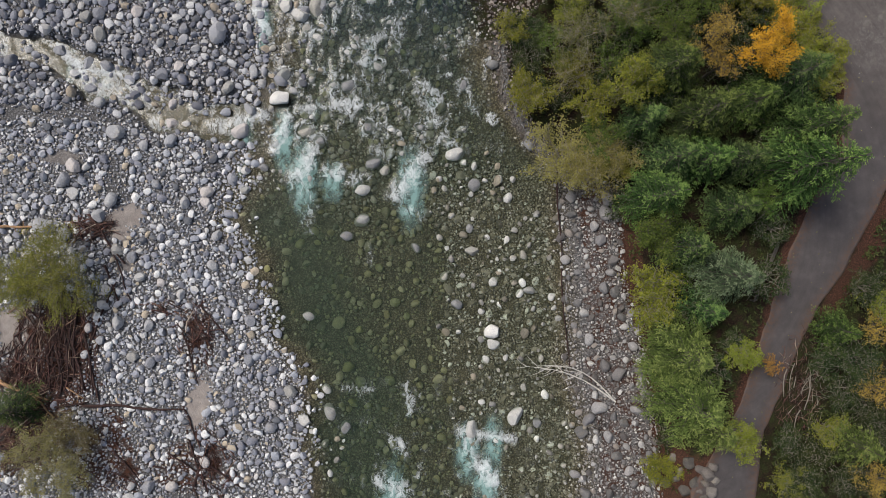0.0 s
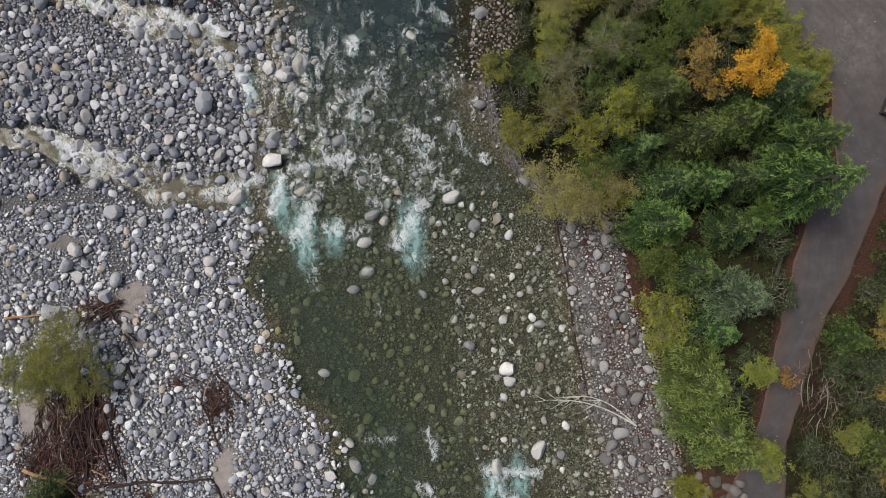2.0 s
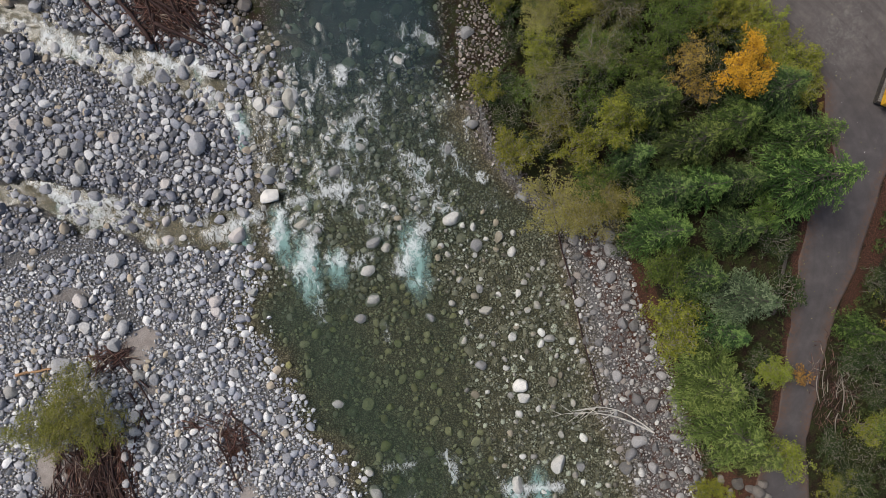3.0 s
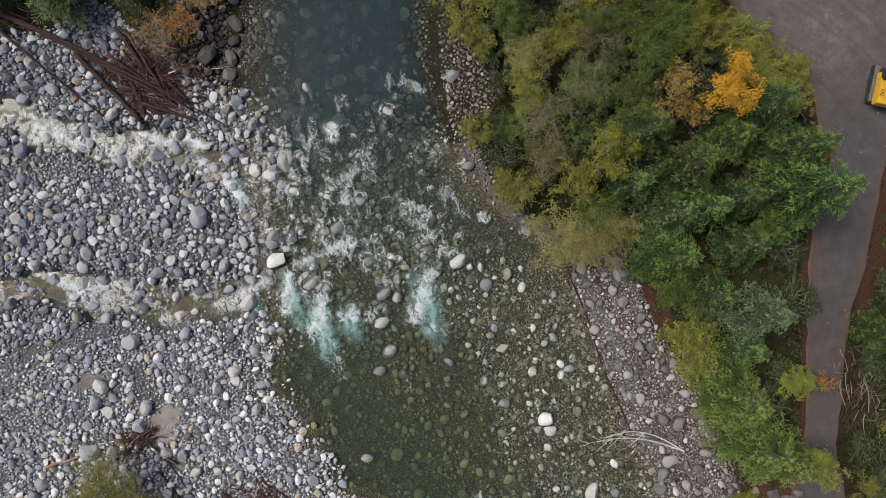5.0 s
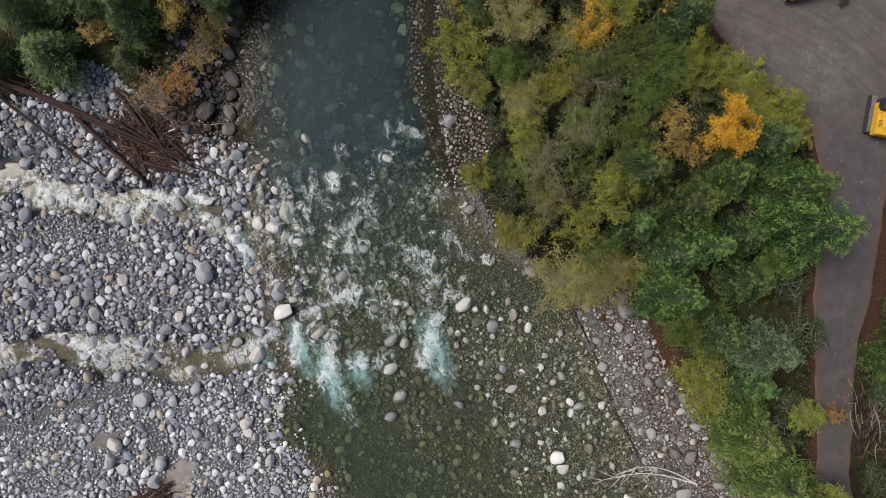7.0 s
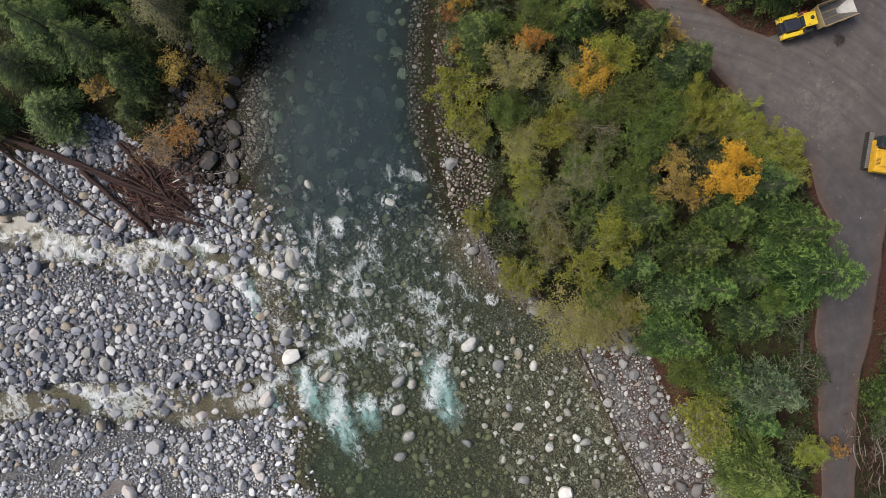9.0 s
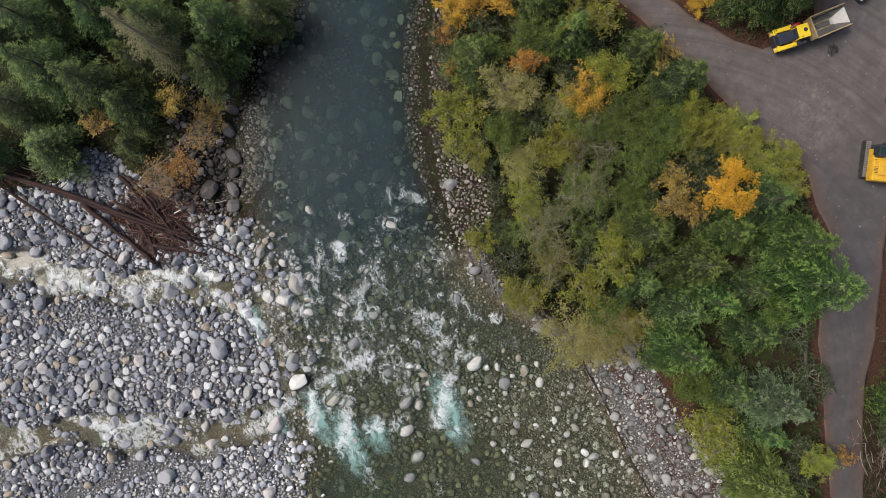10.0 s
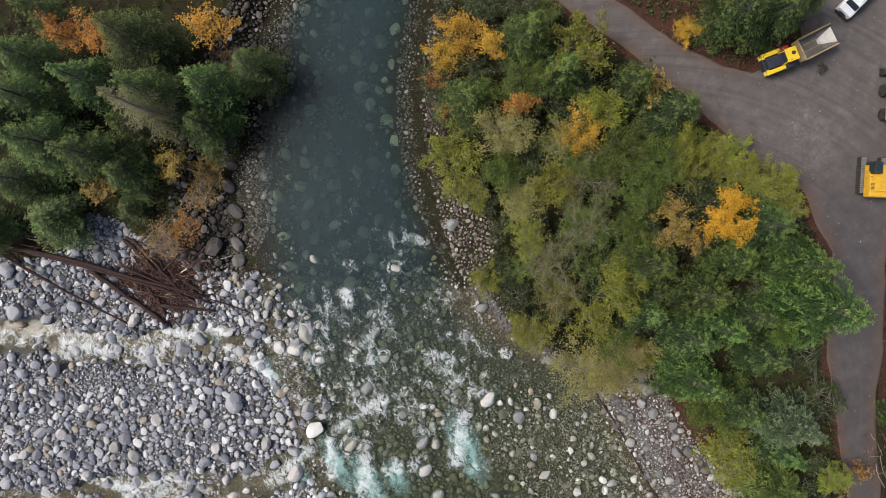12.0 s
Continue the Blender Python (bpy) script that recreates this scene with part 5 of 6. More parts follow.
            copy_thing(ob, m @ Matrix.Diagonal((r / r0, r / r0, h / h0, 1)))


def leaf_number(r, dense):
    return int(dense * 170 * r ** 1.6) + 300


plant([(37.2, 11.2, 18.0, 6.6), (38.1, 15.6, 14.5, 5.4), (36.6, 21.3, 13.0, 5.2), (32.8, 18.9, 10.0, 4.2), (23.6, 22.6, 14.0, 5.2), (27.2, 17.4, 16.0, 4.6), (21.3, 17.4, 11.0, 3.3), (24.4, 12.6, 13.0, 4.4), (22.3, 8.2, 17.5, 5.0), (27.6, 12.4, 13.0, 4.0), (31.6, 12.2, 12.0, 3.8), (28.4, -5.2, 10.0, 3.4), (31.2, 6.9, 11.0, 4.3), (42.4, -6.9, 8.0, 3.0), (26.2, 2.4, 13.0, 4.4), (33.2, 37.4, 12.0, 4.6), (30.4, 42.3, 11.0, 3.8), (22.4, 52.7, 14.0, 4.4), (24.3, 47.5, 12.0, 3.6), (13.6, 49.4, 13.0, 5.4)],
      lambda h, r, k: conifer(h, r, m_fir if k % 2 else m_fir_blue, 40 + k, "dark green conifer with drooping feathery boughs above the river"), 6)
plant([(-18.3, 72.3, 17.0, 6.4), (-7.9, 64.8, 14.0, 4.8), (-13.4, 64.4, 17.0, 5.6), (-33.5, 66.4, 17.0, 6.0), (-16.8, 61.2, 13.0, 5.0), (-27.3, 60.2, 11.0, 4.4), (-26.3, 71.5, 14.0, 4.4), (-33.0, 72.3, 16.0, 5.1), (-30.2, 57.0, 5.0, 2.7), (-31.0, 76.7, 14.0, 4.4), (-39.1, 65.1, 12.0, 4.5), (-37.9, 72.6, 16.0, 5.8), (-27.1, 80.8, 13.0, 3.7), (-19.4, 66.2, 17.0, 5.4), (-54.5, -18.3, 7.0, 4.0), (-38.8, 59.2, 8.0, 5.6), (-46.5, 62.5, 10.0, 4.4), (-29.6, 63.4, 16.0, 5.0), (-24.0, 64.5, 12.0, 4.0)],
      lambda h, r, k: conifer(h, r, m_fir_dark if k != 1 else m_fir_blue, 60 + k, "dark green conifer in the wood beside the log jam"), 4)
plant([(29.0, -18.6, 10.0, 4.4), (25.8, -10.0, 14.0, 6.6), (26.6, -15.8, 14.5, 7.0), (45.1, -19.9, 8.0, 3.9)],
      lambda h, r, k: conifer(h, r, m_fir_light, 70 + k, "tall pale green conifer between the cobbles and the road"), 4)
plant([(-20.5, 64.4, 20.0, 4.4)],
      lambda h, r, k: conifer(h, r, m_dead, 75 + k, "dying conifer with dry tan needles and bare twigs", 0.7, m_twig), 1)
plant([(-49.5, -1.3, 7.0, 5.7), (-55.0, -2.9, 6.0, 4.2)],
      lambda h, r, k: broadleaf(h, r, m_pine, 77 + k, "olive-brown young tree bent over driftwood on the bar", leaf_number(r, 3.6), 0.17, bark=m_twig, stems=3), 2)
plant([(-51.0, -25.0, 5.0, 5.4), (-48.4, -21.6, 4.0, 3.4)],
      lambda h, r, k: broadleaf(h, r, m_heath, 78 + k, "tan and olive willow bush with fading leaves", leaf_number(r, 2.6), 0.17, "bush", m_twig, 5), 1)
plant([(-28.6, 51.8, 4.0, 3.2), (-22.0, 54.9, 4.0, 2.6), (-11.0, 68.7, 4.0, 2.9)],
      lambda h, r, k: broadleaf(h, r, m_ora, 79 + k, "nearly bare grey-twigged bush beside the log jam", leaf_number(r, 0.3), 0.16, "bush", m_twig, 5), 1)
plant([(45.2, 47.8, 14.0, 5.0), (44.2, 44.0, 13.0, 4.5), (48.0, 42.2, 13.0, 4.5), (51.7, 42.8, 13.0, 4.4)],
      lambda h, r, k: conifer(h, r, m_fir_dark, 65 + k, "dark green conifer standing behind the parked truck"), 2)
plant([(21.1, 22.5, 9.0, 3.4), (23.1, 3.7, 11.0, 4.8), (25.5, -25.4, 4.0, 2.9), (18.0, 12.4, 6.0, 3.2), (34.7, 8.4, 6.0, 2.6), (26.4, 36.3, 10.0, 4.1), (30.2, 33.0, 9.0, 3.4), (26.2, 41.6, 9.0, 3.3), (13.4, 40.4, 9.0, 3.8), (33.4, 33.5, 8.0, 3.0), (19.6, 29.4, 8.0, 3.6), (26.7, 31.6, 10.0, 3.5), (22.6, 37.4, 10.0, 3.5), (16.2, 15.2, 8.0, 2.9), (24.2, 27.4, 7.0, 3.0), (18.6, 36.0, 9.0, 3.4), (19.9, 48.2, 10.0, 3.6)],
      lambda h, r, k: broadleaf(h, r, m_lime if k == 1 else m_dec, 80 + k, "green broad-leaved tree turning yellow on the river bank", leaf_number(r, 3.4), 0.17), 4)
plant([(9.0, 44.6, 8.0, 3.9), (8.8, 40.0, 6.0, 3.2), (5.8, 29.2, 5.0, 2.4), (8.0, 20.8, 7.0, 3.4), (15.4, 19.0, 9.0, 3.0), (18.9, 20.9, 12.0, 3.0), (12.6, 31.6, 7.0, 3.2), (32.1, 30.9, 7.0, 2.7), (38.3, 30.2, 4.0, 2.8), (41.8, 24.3, 5.0, 2.8), (39.3, 26.9, 4.5, 2.8), (36.6, 28.2, 5.0, 2.8), (38.6, 24.4, 4.5, 2.6), (41.2, 21.6, 4.5, 2.6), (36.0, 31.6, 4.5, 2.6), (27.2, 48.7, 9.0, 4.0), (22.6, -3.4, 9.0, 4.6), (31.4, -19.2, 8.0, 2.7), (32.2, -10.2, 6.0, 2.5)],
      lambda h, r, k: broadleaf(h, r, m_lime, 90 + k, "yellow-green alder leaning out over the bank", leaf_number(r, 3.0), 0.17, bark=m_twig, stems=3), 3)
plant([(11.9, 13.2, 7.5, 4.8), (16.0, 12.0, 8.0, 5.0), (14.0, 35.6, 7.0, 3.6), (15.0, 44.3, 12.0, 3.6)],
      lambda h, r, k: broadleaf(h, r, m_tanleaf, 94 + k, "thin olive-tan alder losing its leaves above the water", leaf_number(r, 3.2), 0.16, bark=m_twig, stems=3), 2)
plant([(13.9, 27.8, 8.0, 4.3), (19.3, 30.2, 9.0, 4.1), (22.9, 35.3, 9.0, 4.3), (20.7, 40.3, 8.0, 3.7), (13.3, 23.4, 7.0, 3.6)],
      lambda h, r, k: broadleaf(h, r, m_oli if k else m_lime, 97 + k, "half-bare alder with grey twigs and sparse leaves", leaf_number(r, 1.1), 0.16, bark=m_twig, stems=3), 3)
plant([(32.8, 24.4, 12.5, 3.9)],
      lambda h, r, k: broadleaf(h, r, m_yel, 103, "bright yellow autumn maple among the conifers", leaf_number(r, 4.2), 0.17), 1)
plant([(16.2, 57.4, 9.0, 3.4), (18.6, 54.2, 9.0, 2.4), (13.4, 56.6, 7.0, 2.6), (23.0, 40.0, 11.0, 3.0), (40.2, 45.6, 3.0, 2.0), (-10.4, 71.4, 11.0, 3.8)],
      lambda h, r, k: broadleaf(h, r, m_amber, 104 + k, "amber autumn maple full of leaves beside the river", leaf_number(r, 2.6), 0.16), 2)
plant([(18.0, 46.2, 13.0, 2.2), (-22.4, 75.6, 12.0, 3.2), (-26.0, 77.6, 11.0, 2.8)],
      lambda h, r, k: broadleaf(h, r, m_rust, 108 + k, "rust-orange autumn maple among dark conifers", leaf_number(r, 2.2), 0.16), 1)
plant([(30.0, -0.7, 14.0, 4.8)],
      lambda h, r, k: conifer(h, r, m_fir_grey, 76, "grey-green conifer with pale feathery tips by the road"), 1)
plant([(27.4, 25.2, 11.0, 2.4), (29.2, 23.0, 9.0, 1.8), (48.2, -7.1, 5.0, 2.4), (47.6, -13.6, 5.0, 2.6), (47.8, -24.3, 5.0, 3.0), (32.6, 41.0, 8.0, 2.0), (28.5, 27.4, 8.0, 2.4), (44.1, 19.4, 1.6, 0.6), (-22.4, 59.0, 8.0, 2.6), (-32.6, 60.6, 5.0, 1.9), (-19.9, 57.2, 5.0, 2.4)],
      lambda h, r, k: broadleaf(h, r, m_gold, 100 + k, "dull gold autumn maple with thinning leaves", leaf_number(r, 1.7), 0.15), 4)
plant([(36.0, -11.6, 3.0, 1.4), (-25.2, 52.0, 5.0, 3.0), (10.4, 50.4, 5.0, 1.4), (11.2, 55.0, 5.0, 1.8)],
      lambda h, r, k: broadleaf(h, r, m_ora, 110 + k, "orange autumn maple with thinning leaves", leaf_number(r, 1.1), 0.16), 4)
plant([(47.2, -1.9, 4.0, 2.7), (45.6, -11.0, 5.0, 3.5), (41.2, -21.5, 3.0, 3.9), (39.9, -24.8, 3.0, 3.3), (44.9, -24.6, 4.0, 3.2), (38.4, -20.3, 2.5, 2.1), (42.4, -10.9, 3.0, 2.2), (48.3, -18.5, 5.0, 3.2), (47.4, -16.7, 4.0, 2.6), (44.7, -14.7, 4.0, 2.9), (43.2, -19.2, 3.0, 2.6), (38.5, -25.6, 2.5, 2.6), (43.7, -8.9, 3.0, 2.0), (48.6, -4.2, 4.0, 2.6), (25.9, -21.2, 3.0, 2.1)],
      lambda h, r, k: broadleaf(h, r, m_bush if k != 1 else m_lime, 120 + k, "green and yellowing bush at the roadside", leaf_number(r, 1.9), 0.18, "bush", m_twig, 4), 4)


def understory():
    """Bushes that fill and darken the gaps between the trees of the right bank; most leaves hold painted shade."""
    g = np.random.default_rng(77)
    out = []
    for y in np.arange(-30, 64, 4.2):
        x0, x1 = np.interp(y, YB, XB) + 1.5, np.interp(y, YE, XE) - 2.0
        for x in np.arange(x0, x1, 4.6):
            if g.random() < (0.95 if y > 20 else 0.6):
                out.append((round(x + g.uniform(-1.2, 1.2), 1), round(y + g.uniform(-1.2, 1.2), 1), round(g.uniform(2.5, 5.5), 1), round(g.uniform(2.0, 3.2), 1)))
    return out


plant(understory(), lambda h, r, k: broadleaf(h, r, m_dec if k == 1 else m_bush, 140 + k, "low bush under the trees of the bank, green mostly darkened as shade", leaf_number(r, 1.3), 0.2, "bush", m_twig, 3), 4)


def undergrowth(name, area, inside, count, material, label, seed, size=0.34):
    """Ferns, brambles and seedlings: tufts of leaves over the floor of the wood."""
    g = np.random.default_rng(seed)
    x0, x1, y0, y1 = area
    x, y = g.uniform(x0, x1, count), g.uniform(y0, y1, count)
    ok = inside(x, y) & (vnoise(x, y, 3.0, 4) > 0.33)
    x, y = np.repeat(x[ok], 9), np.repeat(y[ok], 9)
    n = len(x)
    a, ln = g.uniform(0, 6.28, n), size * g.uniform(0.6, 1.6, n)
    c = np.column_stack([x + g.normal(0, 0.22, n), y + g.normal(0, 0.22, n), land(x, y) + g.uniform(0.1, 0.75, n)])
    d = np.column_stack([np.cos(a), np.sin(a), g.normal(-0.1, 0.35, n)]) * ln[:, None] * 0.5
    w2 = np.column_stack([-np.sin(a), np.cos(a), g.normal(0, 0.35, n)]) * ln[:, None] * 0.2
    v = np.stack([c - d, c + w2, c + d, c - w2], 1).reshape(-1, 3)
    tagged(new(name, mesh_of(name, v, np.arange(len(v)).reshape(-1, 4), material, False)), label, "undergrowth", kind="stuff")


undergrowth("undergrowth", (4, 46, -36, 80), lambda x, y: (x > np.interp(y, YB, XB) + 1.0) & (x < np.interp(y, YE, XE) - 0.8), 5200, m_fern,
            "ferns and brambles on the leaf-strewn river bank", 31)
undergrowth("undergrowth", (34, 66, -36, 14), lambda x, y: x > np.interp(y, YQ, XQ) + 1.2, 3000, m_fern, "ferns and brambles beside the road", 32)
undergrowth("undergrowth", (-62, 8, 44, 96), lambda x, y: (forest_left(x, y) > 0.7) & (x < np.interp(y, YL, XL) - 5), 3600, m_fern,
            "ferns and seedlings on the floor of the wood", 33)
undergrowth("undergrowth", (34, 62, 39, 66), lambda x, y: (x > np.interp(y, YU, XU) + 0.8) & (x < np.interp(y, YV, XV) - 0.5), 900, m_fern,
            "ferns and fallen leaves under the roadside conifers", 34)

# ---------------------------------------------------------------- driftwood


def log(x0, y0, x1, y1, dia, lift, material, name="log", label="", bend=0.03, stubs=3, seed=0):
    """A trunk or pole lying between two places: tapered, a little bent, with broken ends and stubs of branches."""
    g = np.random.default_rng(seed)
    a = np.array([x0, y0, float(land(x0, y0)) + 0.42 * dia + lift])
    b2 = np.array([x1, y1, float(land(x1, y1)) + 0.42 * dia + lift * 0.6])
    ln = np.linalg.norm(b2 - a)
    s = np.linspace(0, 1, 9)
    across = np.array([-(b2 - a)[1], (b2 - a)[0], 0]) / ln
    pts = a + (b2 - a) * s[:, None] + across * (bend * ln * np.sin(s * np.pi * g.uniform(0.8, 2.0)) * g.choice([-1, 1]))[:, None]
    pts[:, 2] = np.maximum(pts[:, 2], land(pts[:, 0], pts[:, 1]) + 0.3 * dia)
    rad = dia * 0.5 * (1.0 - 0.4 * s) * (1 + 0.09 * g.normal(size=9))
    pts += 0.12 * dia * g.normal(size=pts.shape)
    bm = bmesh.new()
    v, f = tube(pts - a, rad, 9)
    bv = [bm.verts.new(q) for q in v]
    for q in f:
        bm.faces.new([bv[k] for k in q])
    for end, ring in ((pts[0] - a, bv[:9]), (pts[-1] - a, bv[-9:])):
        c = bm.verts.new(end + (0.12 * dia) * g.normal(size=3))
        for k in range(9):
            bm.faces.new((ring[k], ring[(k + 1) % 9], c))
    for _ in range(stubs):
        k = g.integers(2, 8)
        d = across * g.choice([-1, 1]) + (b2 - a) / ln * g.uniform(-0.2, 0.7) + np.array([0, 0, g.uniform(0.0, 0.5)])
        d *= g.uniform(0.5, 1.6) * (0.4 + dia)
        sv, sf = tube(np.array([pts[k] - a, pts[k] - a + d * 0.6, pts[k] - a + d]), [0.16 * dia, 0.1 * dia, 0.04 * dia], 5)
        nv = [bm.verts.new(q) for q in sv]
        for q in sf:
            bm.faces.new([nv[j] for j in q])
    bmesh.ops.recalc_face_normals(bm, faces=bm.faces)
    ob = part(name, bm, material, None, label, True)
    ob.location = a
    return tagged(ob, label, "log")


def sticks(name, spots, label, seed, material=None, long=3.4):
    """Heaps of broken sticks and bark, too many to count."""
    g = np.random.default_rng(seed)
    pieces = []
    for mx, my, rx, ry, count, lie in spots:
        for _ in range(int(count * (1.9 if count > 300 else 1.2))):
            q, w2 = g.uniform(0, 6.28), 1.2 * g.random() ** 0.6
            x, y = mx + rx * w2 * np.cos(q), my + ry * w2 * np.sin(q)
            ang = radians(lie) + g.normal(0, g.choice([0.35, 1.1]))
            ln, th = g.uniform(0.2 * long, long), (0.005 + 0.026 * g.random() ** 2) * long
            dx, dy = np.cos(ang) * ln / 2, np.sin(ang) * ln / 2
            z = float(land(x, y)) + g.uniform(0.1, 0.9) * max(0.15, 1.2 - w2)
            k = g.normal(0, 0.10, 3) * ln * 0.5
            pts = np.array([[x - dx, y - dy, z + g.normal(0, 0.1)], [x + k[0], y + k[1], z + 0.1], [x + dx, y + dy, z + g.normal(0, 0.1)]])
            pieces.append(tube(pts, [th, th * 0.9, th * 0.5], 4))
    v, f = merge(pieces)
    tagged(new(name, mesh_of(name, v, f, material or m_stick)), label, "driftwood", kind="stuff")


sticks("driftwood_sticks", DEBRIS, "heaps of broken red-brown sticks and bark", 41)
m_dirt_stick = wood_mat("black_sticks", (0.012, 0.010, 0.009), (0.05, 0.045, 0.04))
sticks("brush_heap", [(53.8, 34.2, 0.6, 0.6, 70, 40)], "small heap of black roots and soil on the yard", 42, m_dirt_stick, 1.1)
sticks("brush_heap", [(41.6, -13.8, 2.2, 4.5, 60, 80)], "grey cut branches piled beside the road", 43, m_twig, 1.9)
sticks("brush_heap", [(40.6, -14.6, 2.6, 6.0, 280, 75)], "dark dead brush and bark piled beside the road", 46, m_stick, 1.8)

for k, (x0, y0, x1, y1, dia, z) in enumerate([(-49.7, 62.2, -27.9, 43.4, 0.62, 1.7), (-45.1, 58.3, -29.6, 43.7, 0.5, 1.5), (-49.1, 60.6, -38.2, 43.3, 0.4, 1.2), (-39.8, 53.1, -34.5, 42.6, 0.7, 1.5), (-33.5, 45.7, -34.3, 41.5, 0.4, 1.9), (-33.4, 44.7, -27.9, 40.9, 0.5, 1.6), (-34.0, 54.5, -32.2, 49.0, 0.6, 1.8), (-32.9, 53.9, -30.5, 45.5, 0.5, 1.9), (-35.8, 51.6, -28.0, 42.0, 0.4, 2.0), (-28.1, 42.8, -22.8, 37.5, 0.2, 1.1), (-33.5, 54.6, -31.1, 51.6, 0.4, 2.0), (-31.3, 48.6, -28.3, 49.5, 0.3, 1.7), (-29.6, 46.1, -28.1, 43.7, 0.4, 1.5), (-34.2, 48.1, -33.9, 44.5, 0.3, 1.6)]):
    tagged(log(x0, y0, x1, y1, dia, max(0.0, z - 1.1) + 0.22, m_log, "log", "wet red-brown drift log in the log jam", 0.008, 4, k), group="logs of the jam")
for k, (x0, y0, x1, y1, dia, z) in enumerate([(-58.5, 4.0, -54.1, 4.0, 0.4, 1.1), (-47.6, -18.6, -34.9, -19.0, 0.4, 1.2), (-58.3, -15.4, -52.0, -17.9, 0.5, 1.3), (-54.0, -17.0, -51.3, -20.0, 0.3, 1.2), (-50.8, -5.1, -51.5, -13.0, 0.5, 1.4), (-52.1, -5.8, -50.3, -14.4, 0.4, 1.6), (-49.8, -7.3, -47.6, -16.6, 0.4, 1.3), (-48.9, -5.1, -49.7, -13.0, 0.3, 1.6), (-46.7, -10.2, -43.8, -2.9, 0.3, 1.1), (-45.2, -0.8, -43.1, -6.2, 0.3, 1.2), (-46.9, -13.0, -45.5, -18.8, 0.3, 1.2), (-49.7, -16.2, -47.5, -17.7, 0.2, 1.4), (-35.2, -18.7, -33.4, -23.1, 0.3, 1.0), (-34.7, -24.5, -27.5, -29.1, 0.3, 1.2), (-33.6, -28.8, -32.2, -23.7, 0.4, 1.2), (-44.1, -24.2, -40.5, -28.2, 0.3, 1.0), (-39.7, -26.1, -34.4, -27.1, 0.3, 1.0), (-32.0, -7.2, -27.7, -12.9, 0.2, 1.0), (-34.9, -8.6, -29.9, -10.0, 0.2, 1.0), (-47.6, 4.2, -44.1, 4.6, 0.4, 1.5), (-46.8, 2.8, -44.4, 3.5, 0.3, 1.6)]):
    fresh = k in (0, 2, 3, 11)
    tagged(log(x0, y0, x1, y1, dia, 0.45 if fresh else max(0.0, z - 1.0) * 0.6, m_tan if fresh else m_log, "log",
               "tan freshly peeled log on the gravel bar" if fresh else "dark red-brown drift log on the gravel bar", 0.012, 3, 50 + k), group="drift logs of the bar")
for k, (x0, y0, x1, y1, dia) in enumerate([(38.4, -12.0, 38.2, -15.4, 0.13), (39.3, -11.3, 38.9, -14.6, 0.10), (41.2, -13.4, 41.0, -17.0, 0.15), (41.0, -11.8, 41.7, -14.2, 0.09), (42.7, -9.8, 42.2, -12.6, 0.10), (40.1, -16.8, 39.4, -19.4, 0.12), (40.2, -15.0, 41.3, -13.0, 0.09), (43.6, -8.6, 43.0, -10.4, 0.08)]):
    tagged(log(x0, y0, x1, y1, dia, 0.9, m_twig, "cut_branch", "grey cut branch leaning in the brush beside the road", 0.05, 4, 90 + k), group="cut branches by the road")
log(-29.4, 47.4, -22.8, 46.9, 0.16, 0.9, m_pale, "branch", "bleached forked branch lying on dark boulders", 0.05, 6, 140)
log(-32.0, 52.6, -26.4, 54.6, 0.12, 1.0, m_twig, "branch", "bare grey branch reaching out of the jam", 0.06, 7, 141)
sticks("brush_heap", [(-28.8, 51.2, 2.2, 1.6, 90, 30)], "bare grey twigs of dead brush beside the log jam", 45, m_twig, 2.4)
for k, (x0, y0, x1, y1, dia) in enumerate([(-50.0, -4.0, -49.6, -15.6, 0.42), (-50.9, -6.0, -50.4, -17.0, 0.34), (-48.6, -6.8, -48.9, -15.0, 0.3), (-52.6, -7.5, -51.6, -16.4, 0.3), (-47.6, -9.4, -46.2, -17.2, 0.26), (-54.2, -12.2, -47.6, -15.4, 0.26), (-53.6, -19.4, -47.0, -18.0, 0.28), (-45.6, 3.6, -42.6, -0.6, 0.3), (-44.0, 0.6, -41.8, -5.2, 0.22), (-37.2, -5.4, -31.6, -8.8, 0.16), (-35.4, -9.2, -33.2, -15.8, 0.2), (-34.6, -21.6, -32.0, -30.0, 0.26), (-37.0, -24.6, -30.2, -29.4, 0.22)]):
    tagged(log(x0, y0, x1, y1, dia, 0.35, m_log, "log", "dark red-brown drift log in a heap of sticks", 0.02, 4, 200 + k), group="drift logs of the bar")
log(12.3, 12.2, 13.1, -0.3, 0.24, 0.30, m_log, "pole", "long dark pole lying along the water's edge", 0.012, 0, 120)
log(13.1, -0.6, 14.2, -13.4, 0.18, 0.30, m_log, "pole", "thin dark pole lying in the shallows", 0.012, 0, 121)

sx, sy = (16.4, -21.3)
log(sx, sy, sx + 0.5, sy + 1.1, 0.62, 0.05, m_twig, "tree_stump", "broken grey stump lying among the bank cobbles", 0.01, 6, 130)
sticks("brush_heap", [(sx + 1.6, sy + 0.6, 1.1, 1.3, 40, 60)], "dark tangled roots beside the broken stump", 44, m_dirt_stick, 1.6)


def fallen_tree():
    """A bleached dead tree, lying with its crown in the water."""
    g = np.random.default_rng(5)
    ax, ay = (20.1, -17.7)
    bx, by = (8.6, -13.6)
    root = new("fallen_tree")
    root.location = (ax, ay, float(land(ax, ay)) + 0.35)
    d = np.array([bx - ax, by - ay, 0.0])
    n = np.array([-d[1], d[0], 0]) / np.linalg.norm(d)
    for side, reach in ((0.0, 1.0), (-1.0, 0.86)):
        s = np.linspace(0, 1, 9)
